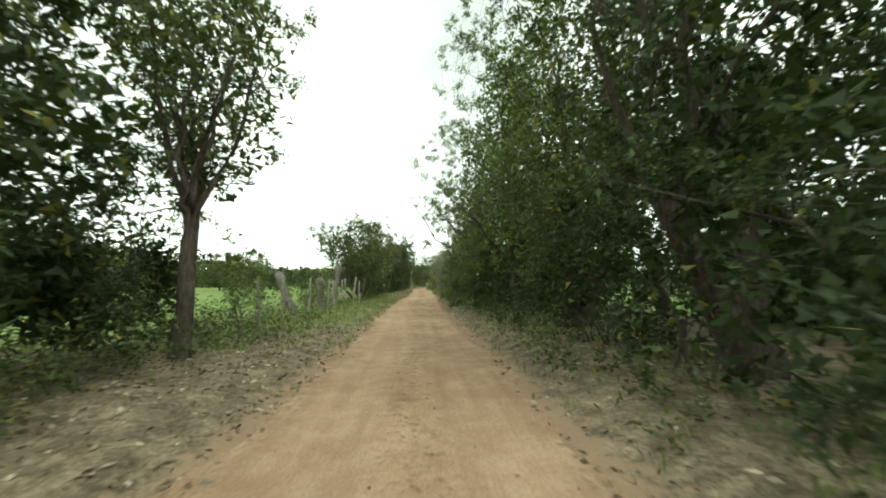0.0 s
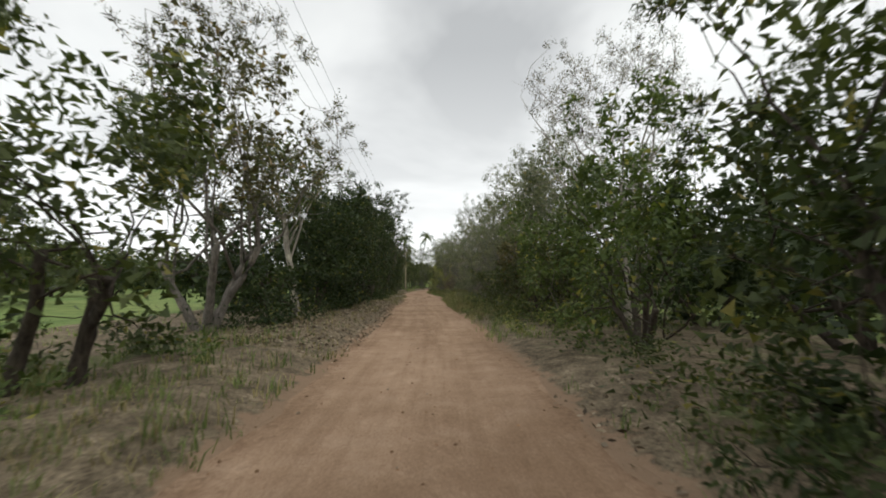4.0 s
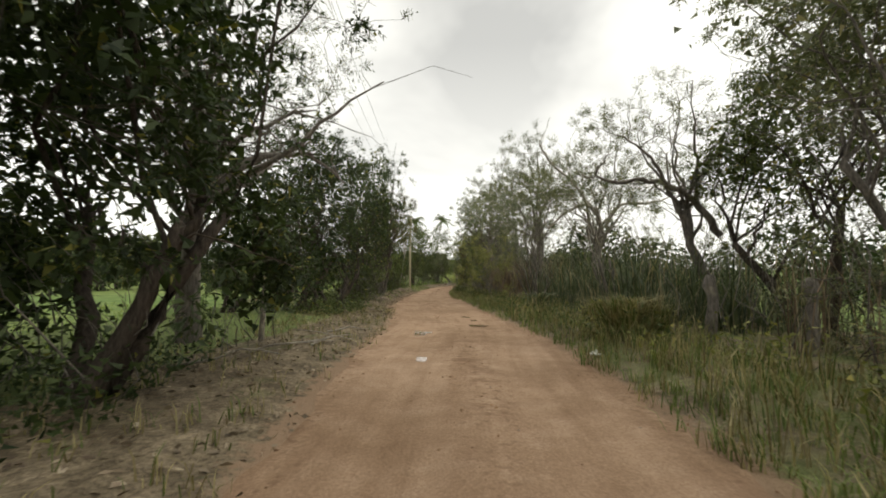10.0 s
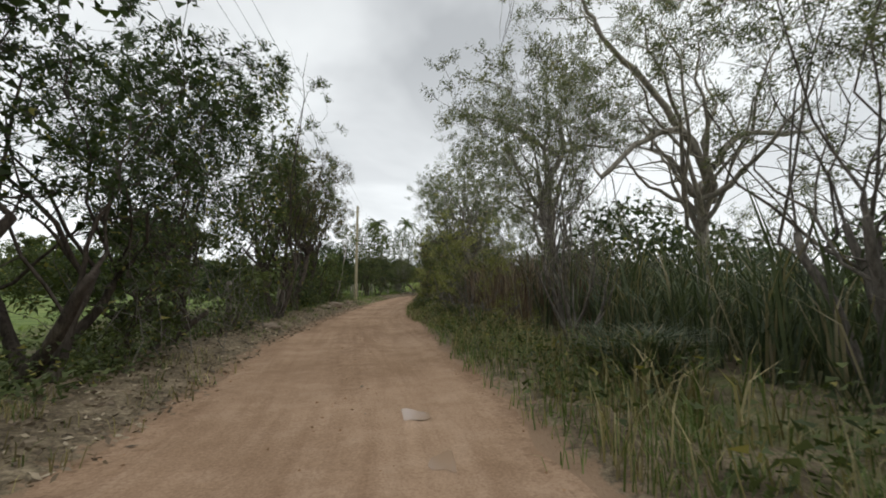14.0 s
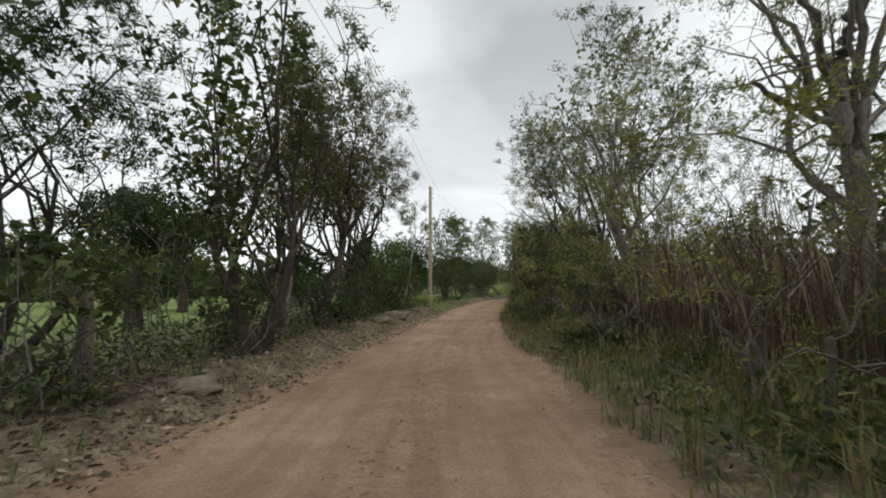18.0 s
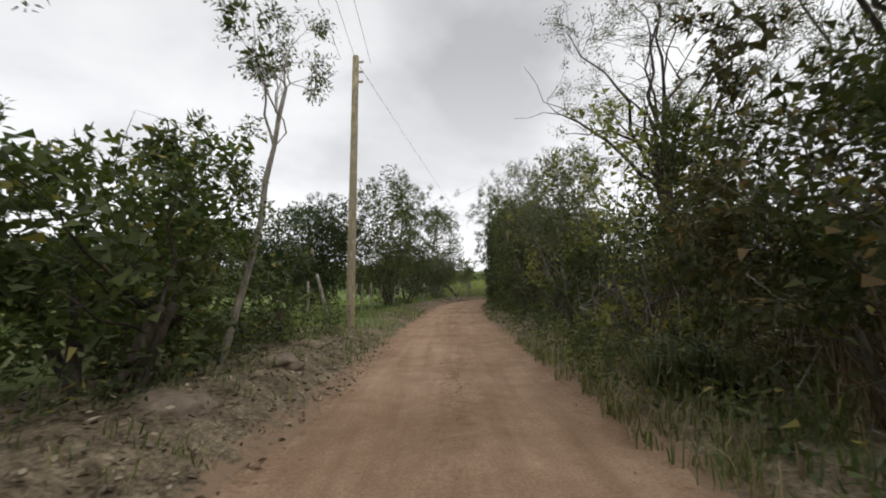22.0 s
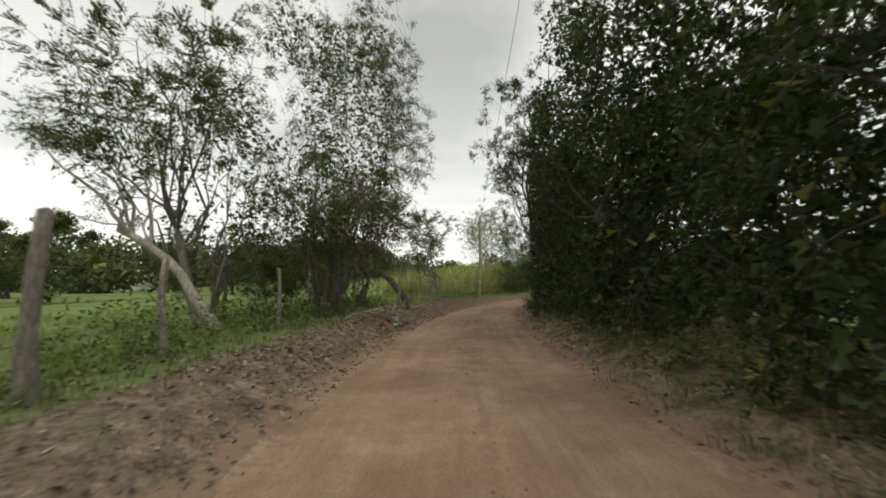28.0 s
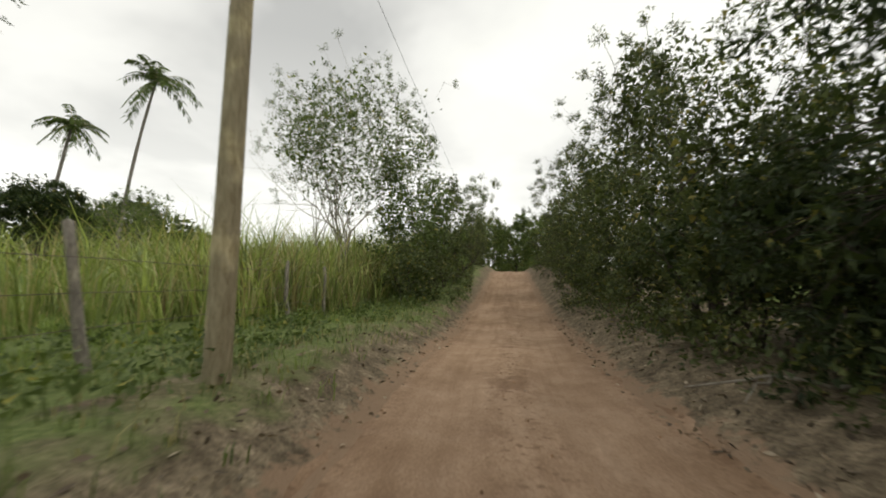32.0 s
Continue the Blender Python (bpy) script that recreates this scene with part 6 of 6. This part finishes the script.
def stump(s, u, h, r, lean, label, arms=3, leafy=True, seed=0):
    """A cut living post: knobby trunk, broken head, a few sprouts with leaves."""
    x, y = (float(v) for v in spot(s, u))
    base = thing("tree_stump", x, y, float(level(s, u)), label, "stump")
    rng = np.random.default_rng(700 + int(s * 10) + seed)
    t = Tubes()
    n = 9
    k = np.linspace(0, 1, n)[:, None]
    pts = np.array([[0, 0, -0.2]]) + k * [[lean[0], lean[1], h + 0.2]] + np.cumsum(rng.normal(size=(n, 3)) * 0.03, axis=0) * [1, 1, 0]
    rad = r * (1.2 - 0.35 * k[:, 0] + 0.35 * (k[:, 0] > 0.82)) * rng.uniform(0.85, 1.15, n)
    t.add(pts, rad, 11, rng=rng)
    put("trunk", t.mesh("trunk", BARK_GREY), base)
    tips = []
    for _ in range(arms):
        a = pts[-1 - rng.integers(0, 2)]
        b = a + [rng.normal() * 0.22, rng.normal() * 0.22, rng.uniform(0.05, 0.3)]
        lt = Tubes()
        lt.add(bent(rng, a, b, 5, 0, 0.35), r * 0.3 * np.linspace(1, 0.4, 5), 6)
        put("limb", lt.mesh("limb", BARK_GREY), base)
        tips.append(b)
    if leafy:
        c = np.array(tips + [pts[5], pts[3]])
        at = np.repeat(c, 60, axis=0) + rng.normal(size=(len(c) * 60, 3)) * [0.15, 0.15, 0.20]
        v, f = blades(rng, at, rng.normal(size=at.shape), 0.08 * rng.uniform(0.6, 1.3, len(at)), 0.02, 0.2)
        put("sprout_growth", mesh_of("sprout_growth", v, f, LEAF_MID), base, "fresh green sprouts", "stuff")


stump(15.8, -4.2, 1.7, 0.13, (-0.85, 0.1), "leaning cut stump overgrown with leafy sprouts", 3)
stump(18.8, -4.1, 1.5, 0.13, (0, 0), "short dark cut stump with leafy shoots", 4)
stump(22.6, -4.3, 2.3, 0.12, (0.3, 0), "tall cut trunk with a broken knobby head", 9, False)
stump(78.4, 4.7, 1.3, 0.09, (0.05, 0), "pale dead cut post in the scrub", 1, False)
stump(77.2, 5.4, 1.2, 0.08, (-0.1, 0), "pale dead cut post in the scrub", 1, False)
stump(160.0, -2.4, 0.5, 0.10, (0.3, 0.2), "rotten stump at the roadside", 2, False)


def utility_pole(x, y, h, top, label, lean=(0.0, 0.0)):
    s, u = along(np.array([x]), np.array([y]))
    base = thing("utility_pole", x, y, float(level(s, u)[0]), label, "utility pole", "poles of the power line")
    t = Tubes()
    k = np.linspace(0, 1, 12)
    pts = np.stack([lean[0] * k, lean[1] * k, -0.3 + (h + 0.3) * k], 1)
    t.add(pts, 0.125 - 0.035 * k, 14)
    put("shaft", t.mesh("shaft", POLE_WOOD), base)
    for dz in (0.15, 0.45, 0.75):
        b = Tubes()
        b.add(np.array([[lean[0] + 0.08, lean[1], h - dz], [lean[0] + 0.12, lean[1], h - dz], [lean[0] + 0.16, lean[1], h - dz + 0.02], [lean[0] + 0.20, lean[1], h - dz + 0.02]]), np.array([0.012, 0.045, 0.03, 0.05]), 10)
        put("insulator", b.mesh("insulator", CERAMIC), base, "pale ceramic insulator")
    for dz in (h * 0.55, h * 0.62, h * 0.71):
        b = Tubes()
        b.add(np.array([[lean[0] * dz / h + 0.09, 0, dz], [lean[0] * dz / h + 0.115, 0, dz]]), np.array([0.014, 0.012]), 8)
        put("bolt", b.mesh("bolt", WIRE), base)
    return np.array([x + lean[0], y + lean[1], float(level(s, u)[0]) + h])


CERAMIC = material("ceramic", lambda n, l: shaded(n, l, (0.55, 0.5, 0.45), 0.3, None, 0.5).outputs[0])
CABLE = material("black_cable", lambda n, l: shaded(n, l, (0.03, 0.03, 0.032), 0.5, None, 0.4).outputs[0])
TOP1 = utility_pole(17.5, 114.6, 7.7, 0, "tall weathered wooden utility pole in the grass")
TOP2 = utility_pole(41.38, 172.35, 6.8, 0, "tall wooden utility pole beside the fence", (0.1, 0.0))
BX, BY = spot(-30, -4.4)
TOP0 = utility_pole(float(BX), float(BY), 9.2, 0, "wooden utility pole at the roadside")
EX, EY = spot(236, -5.0)
TOP3 = utility_pole(float(EX), float(EY), 8.0, 0, "wooden utility pole beyond the crest")
for a, b, n in ((TOP0, TOP1, 3), (TOP1, TOP2, 1), (TOP2, TOP3, 1)):
    for i in range(n):
        off = np.array([0.42 * (i - (n - 1) / 2), 0, -0.12])
        strand("power_line", a + off, b + off, 0.5, 0.0055, CABLE, "black power cable hung between utility poles", "cable", "power lines")


# ---- palms and far trees ----
def palm(x, y, h, crown, lean, label, seed):
    rng = np.random.default_rng(seed)
    s, u = along(np.array([x]), np.array([y]))
    base = thing("palm_tree", x, y, float(level(np.clip(s, -40, 262), np.clip(u, -14, 14))[0]), label, "palm tree")
    k = np.linspace(0, 1, 14)
    pts = np.stack([lean * (k**1.6), 0.2 * lean * np.sin(k * 2), -0.3 + (h + 0.3) * k], 1)
    t = Tubes()
    t.add(pts, 0.20 - 0.07 * k + 0.12 * np.exp(-k * 12), 10, rng=rng)
    put("trunk", t.mesh("trunk", BARK_GREY), base)
    head = pts[-1]
    for i in range(26):
        a = i * 2.399 + rng.normal() * 0.15
        up = rng.uniform(-0.7, 1.5)
        ln = crown * rng.uniform(0.85, 1.1)
        k = np.linspace(0, 1, 8)
        out = np.array([math.cos(a), math.sin(a), 0])
        rib = head + out * (ln * k * math.cos(up * 0.8))[:, None] + np.array([0, 0, 1.0]) * (ln * (k * up * 0.75 - 0.48 * k**2.2))[:, None]
        fr = Tubes()
        fr.add(rib, np.linspace(0.035, 0.008, 8), 4)
        at = np.repeat(rib[1:], 14, axis=0)
        along_r = np.repeat(np.gradient(rib, axis=0)[1:], 14, axis=0)
        at = at + along_r * rng.uniform(-0.5, 0.5, (len(at), 1))
        side = np.cross(along_r, [0, 0, 1.0]) * np.where(rng.random(len(at)) < 0.5, 1, -1)[:, None]
        side /= np.linalg.norm(side, axis=1)[:, None] + 1e-9
        way = side + 0.5 * along_r / (np.linalg.norm(along_r, axis=1)[:, None] + 1e-9) + [0, 0, -0.55]
        v, f = blades(rng, at, way, crown * 0.22 * rng.uniform(0.7, 1.1, len(at)), 0.045, 0.15)
        frond = put("frond", mesh_of("frond", v, f, LEAF_FRESH), base)
        put("rib", fr.mesh("rib", GRASS_DRY), frond, "pale midrib")


palm(28.6, 202.3, 19.6, 3.6, 1.0, "tall coconut palm with a slender leaning trunk", 41)
palm(40.0, 222.0, 20.5, 3.9, 2.4, "tall coconut palm with a curved trunk", 42)
palm(33.8, 228.0, 15.8, 2.9, 1.6, "smaller coconut palm with a thin crown", 43)
MANGO = dict(look="far", leaf=LEAF_DARK, bark=BARK_DARK, trunk=0.35, fork=0.3, low=0.2, limbs=8)
for x, y, h, r in ((28, 219, 9.5, 5.0), (34.0, 226, 10.0, 5.2), (41, 233, 9.0, 4.6), (22, 214, 7.5, 4.4)):
    plant(0, 0, h, r, at=(x, y), label="dark round mango tree behind the cane field", **{**MANGO, "amount": 1.3})
plant(0, 0, 4.8, 3.2, "thick", LEAF_DARK, BARK_DARK, (0, 0), 0.2, 0.42, 0.40, at=(7.2, 102.2), label="umbrella-shaped tree in the grazed pasture", limbs=10, amount=1.2)
for x, y, h, r in ((-13, 62, 5.5, 3.6), (-22, 84, 6.5, 4.0), (-9, 112, 5.0, 3.4), (-14, 128, 6.0, 3.8), (2, 141, 5.5, 3.6), (-26, 48, 5.0, 3.4), (12, 172, 5.0, 3.2), (4, 186, 6.0, 4.0), (20, 196, 5.5, 3.4)):
    plant(0, 0, h, r, "far", LEAF_MID, BARK_DARK, (0, 0), 0.16, 0.25, 0.14, at=(x, y), label="broad green tree in the open pasture", stems=2)


def far_wood(name, label, centres, seed, leaf, n=230, size=0.62):
    """A distant belt of trees as one mass of leaf clumps with uneven tops."""
    rng = np.random.default_rng(seed)
    at = []
    for x, y, h, r in centres:
        p = in_ball(rng, n) * [r, r, h * 0.55] + [x, y, h * 0.46]
        p[:, 2] = np.abs(p[:, 2])
        at.append(p)
    at = np.vstack(at)
    s, u = along(at[:, 0], at[:, 1])
    at[:, 2] += level(np.clip(s, -40, 262), np.clip(u, -14, 14))
    v, f = slips(rng, at, rng.normal(size=at.shape), size * rng.uniform(0.6, 1.3, len(at)), size * 0.34)
    tagged(put(name, mesh_of(name, v, f, leaf)), label, "woods", kind="stuff")


W = np.random.default_rng(9)
belt = []
for i in range(190):
    s, u = W.uniform(-60, 250), -W.uniform(56, 100)
    x, y = spot(np.clip(s, -70, 255), u)
    belt.append((float(x), float(y), W.uniform(6.0, 11.0), W.uniform(4.0, 6.5)))
for i in range(60):
    a = W.uniform(-0.9, 0.9)
    d = W.uniform(70, 130)
    belt.append((95 + d * math.sin(a), 205 + d * math.cos(a), W.uniform(6, 11), W.uniform(3.5, 5.5)))
for i in range(40):
    belt.append((W.uniform(-60, 60), W.uniform(-120, -70), W.uniform(6, 10), W.uniform(3.5, 5.5)))
# the lighter leaf colour carries the haze over this far belt
far_wood("far_wood", "belt of distant trees round the fields", belt, 77, LEAF_MID, 520, 1.05)
thicket = []
for i in range(80):
    x, y = spot(W.uniform(-40, 230), W.uniform(11, 30))
    thicket.append((float(x), float(y), W.uniform(3.5, 6.0), W.uniform(2.6, 4.0)))
far_wood("thicket", "thicket of scrub behind the roadside trees", thicket, 78, LEAF_DARK, 1300, 0.36)


# ---- loose things on and beside the road ----
def build_soil(n, l):
    a = noise_of(n, l, 5.0, 6.0, 0.65)
    r = ramp_of(n, [(0.3, (0.13, 0.10, 0.075)), (0.7, (0.30, 0.24, 0.185))])
    l(a.outputs["Fac"], r.inputs[0])
    return shaded(n, l, r.outputs["Color"], 0.95, bumped(n, l, a.outputs["Fac"], 0.9, 0.06), 0.1).outputs[0]


SOIL = material("bare_pale_soil", build_soil)


def rock(s, u, r, label, mat, flat=0.6, seed=0):
    rng = np.random.default_rng(300 + seed)
    bm = bmesh.new()
    bmesh.ops.create_icosphere(bm, subdivisions=3, radius=r)
    for v in bm.verts:
        d = v.co.normalized()
        v.co *= 1 + 0.35 * noise.noise(d * 1.7 + Vector((seed, 0, 0))) + 0.22 * noise.noise(d * 5 + Vector((0, seed, 0))) + 0.12 * noise.noise(d * 12 + Vector((0, seed, 3)))
        v.co.z *= flat
    me = bpy.data.meshes.new("clod")
    bm.to_mesh(me)
    bm.free()
    me.materials.append(mat)
    me.polygons.foreach_set("use_smooth", np.full(len(me.polygons), True))
    ob = put("clod", me, None, label)
    x, y = spot(s, u)
    ob.location = (float(x), float(y), float(level(s, u)) - r * flat * 0.42)
    return tagged(ob, label, "clod", "earth clods on the bank")


for i, (s, u, r) in enumerate(((123.6, -3.2, 0.34), (125.4, -3.0, 0.3), (127.6, -2.7, 0.34), (104.2, -2.6, 0.4), (106.0, -2.5, 0.45), (108.4, -2.6, 0.35), (110.8, -2.5, 0.3), (112.4, -2.6, 0.26),
                               (94.6, -3.0, 0.3))):
    rock(s, u, r * 1.15, "low rough lump of pale bare earth on the bank", SOIL, 0.38, i)


def stick(s, u, ln, turn, r, label, mat, z=0.04, rise_=0.1, cat="branch"):
    rng = np.random.default_rng(int(s * 37 + turn))
    x, y = spot(s, u)
    a = np.array([0, 0, z])
    b = a + [math.cos(radians(turn)) * ln, math.sin(radians(turn)) * ln, rise_]
    t = Tubes()
    t.add(bent(rng, a, b, 7, 0.06, 0.2), r * np.linspace(1, 0.35, 7), 6)
    m = t.v[0].reshape(-1, 6, 3).mean(1)[3]
    t.add(bent(rng, m, m + [rng.normal() * ln * 0.3, rng.normal() * ln * 0.3, 0.12], 4, 0, 0.2), r * 0.6 * np.linspace(1, 0.4, 4), 5)
    ob = put("fallen_branch", t.mesh("fallen_branch", mat))
    ob.location = (float(x), float(y), float(level(s, u)))
    return tagged(ob, label, cat)


H = np.random.default_rng(21)
for i in range(26):
    stick(156.4 + H.normal() * 0.55, -2.05 + H.normal() * 0.3, H.uniform(0.3, 0.9), H.uniform(0, 360), H.uniform(0.012, 0.035), "dry broken branch in a heap of cut wood", BARK_PALE, H.uniform(0.03, 0.3), H.uniform(-0.05, 0.3))
for s, u, ln, tu in ((76.6, -3.6, 1.4, 20), (77.4, -2.9, 1.1, 50), (79.0, -3.2, 0.9, 10), (75.6, -4.0, 1.3, -20), (155.0, -3.2, 1.6, 10), (158.2, -2.8, 1.3, 160), (27.6, -3.3, 1.2, 10), (171.2, 3.0, 1.4, 20), (118.4, 2.9, 1.5, 10), (147.6, 3.0, 1.4, 30), (178.6, 3.4, 1.8, 140)):
    stick(s, u, ln, tu, 0.024, "bleached fallen branch lying on the bank", BARK_PALE)
fallen("chopped_litter", 500, 154, 158, 0.2, 1.6, "left", 0.09, "pile of broad dry leaf sheaths")


def litter(s, u, size, colour, label):
    rng = np.random.default_rng(int(s * 10))
    bm = bmesh.new()
    bmesh.ops.create_grid(bm, x_segments=5, y_segments=5, size=size)
    for v in bm.verts:
        v.co.z = 0.02 + abs(rng.normal()) * size * 0.5
        v.co.x += rng.normal() * size * 0.15
    me = bpy.data.meshes.new("litter")
    bm.to_mesh(me)
    bm.free()
    me.materials.append(material("plastic_litter", lambda n, l: shaded(n, l, colour, 0.35, None, 0.5).outputs[0]))
    me.materials[0].use_backface_culling = False
    ob = put("litter", me)
    x, y = spot(s, u)
    ob.location = (float(x), float(y), float(level(s, u)) + 0.02)
    tagged(ob, label, "litter")


litter(155.2, -2.05, 0.09, (0.55, 0.05, 0.02), "crumpled red plastic wrapper on the bank")
litter(77.6, 2.2, 0.07, (0.75, 0.75, 0.72), "scrap of white plastic beside the road")
litter(156.0, -1.9, 0.07, (0.7, 0.68, 0.62), "scrap of pale paper beside the road")


# puddles in the wheel tracks
def build_water(n, l):
    p = shaded(n, l, (0.30, 0.195, 0.125), 0.10, bumped(n, l, noise_of(n, l, 5.0, 2.0).outputs["Fac"], 0.03, 0.02), 0.5)
    return p.outputs[0]


WATER = material("muddy_water", build_water)


def puddle(s, u, a, b, seed):
    rng = np.random.default_rng(seed)
    ang = np.linspace(0, 2 * np.pi, 28, endpoint=False)
    rr = 1 + 0.18 * np.sin(ang * 3 + seed) + 0.1 * np.sin(ang * 5 + 2 * seed)
    ss, uu = s + a * rr * np.sin(ang), u + b * rr * np.cos(ang)
    x, y = spot(ss, uu)
    x0, y0 = spot(s, u)
    z = float(np.mean(level(ss, uu))) + 0.014
    v = np.vstack([np.stack([x, y, np.full(28, z)], 1), [[float(x0), float(y0), z]]])
    f = np.stack([np.arange(28), np.roll(np.arange(28), -1), np.full(28, 28)], 1)
    tagged(put("puddle", mesh_of("puddle", v, f, WATER)), "shallow muddy puddle in a wheel track", "puddle", "puddles on the road")


for i, (s, u, a, b) in enumerate(((80.9, -1.35, 0.45, 0.28), (77.3, -0.8, 0.2, 0.16), (82.7, -0.1, 0.34, 0.6), (85.7, 0.13, 0.22, 0.24), (84.4, 0.35, 0.2, 0.14))):
    puddle(s, u, a, b, i)

# loose clods along the middle of the road
def road_clods(n, s0, s1):
    s = G.uniform(s0, s1, n)
    mid = (edge_left(s) + edge_right(s)) / 2
    u = np.where(G.random(n) < 0.55, mid + G.normal(size=n) * 0.28, np.where(G.random(n) < 0.5, edge_left(s), edge_right(s)) + G.normal(size=n) * 0.22)
    x, y = spot(s, u)
    r = 0.006 + 0.016 * G.random(n) ** 3
    c = np.stack([x, y, level(s, u) + 0.012 + r * 0.3], 1)
    oct_v = np.array([[1, 0, 0], [-1, 0, 0], [0, 1, 0], [0, -1, 0], [0, 0, 0.7], [0, 0, -0.7]])
    oct_f = np.array([[0, 2, 4], [2, 1, 4], [1, 3, 4], [3, 0, 4], [2, 0, 5], [1, 2, 5], [3, 1, 5], [0, 3, 5]])
    v = (c[:, None] + r[:, None, None] * oct_v * G.uniform(0.6, 1.4, (n, 6, 1))).reshape(-1, 3)
    f = (np.arange(n)[:, None, None] * 6 + oct_f).reshape(-1, 3)
    tagged(put("road_clods", mesh_of("road_clods", v, f, CLOD)), "small crumbs of earth on the road", "clods", kind="stuff")


CLOD = leaf_material("earth_crumbs", (0.13, 0.075, 0.045), (0.34, 0.21, 0.13), (0.25, 0.2, 0.15), 0.1, 0.0, 0.95)
road_clods(5200, 0, 200)


# a long low shed far across the fields
def far_shed(x, y, turn, ln, wd, h):
    base = thing("shed", x, y, float(level(*[np.clip(q, -14, 262) for q in along(np.array([x]), np.array([y]))])[0]) - 0.1, "long low white farm shed far across the pasture", "shed")
    base.rotation_euler = (0, 0, radians(turn))

    def box(name, lo, hi, mat, label=""):
        bm = bmesh.new()
        bmesh.ops.create_cube(bm, size=1.0)
        for v in bm.verts:
            v.co = [lo[k] + (v.co[k] + 0.5) * (hi[k] - lo[k]) for k in range(3)]
        me = bpy.data.meshes.new(name)
        bm.to_mesh(me)
        bm.free()
        me.materials.append(mat)
        put(name, me, base, label)

    wall = material("limewash", lambda n, l: shaded(n, l, mixed(n, l, noise_of(n, l, 0.8, 5.0).outputs["Fac"], (0.5, 0.48, 0.44), (0.78, 0.77, 0.74)), 0.9).outputs[0])
    roof = material("sheet_roof", lambda n, l: shaded(n, l, mixed(n, l, noise_of(n, l, 1.2, 5.0).outputs["Fac"], (0.55, 0.55, 0.54), (0.8, 0.8, 0.79)), 0.6).outputs[0])
    box("wall", (-ln / 2, -wd / 2, 0), (ln / 2, wd / 2, h), wall)
    v = np.array([[x_, y_, z_] for x_ in (-ln / 2 - 0.4, ln / 2 + 0.4) for y_, z_ in ((-wd / 2 - 0.5, h - 0.1), (0, h + 1.3), (wd / 2 + 0.5, h - 0.1), (wd / 2 + 0.5, h + 0.02), (0, h + 1.45), (-wd / 2 - 0.5, h + 0.02))])
    k = np.arange(6)
    f = np.stack([k, np.roll(k, -1), np.roll(k, -1) + 6, k + 6], 1)
    put("roof", mesh_of("roof", v, [f, np.array([[0, 1, 4, 5], [1, 2, 3, 4], [11, 10, 7, 6], [10, 9, 8, 7]])], roof), base, "pale sheet-metal roof")


far_shed(-1.0, 236.0, 30, 18.0, 6.0, 2.6)
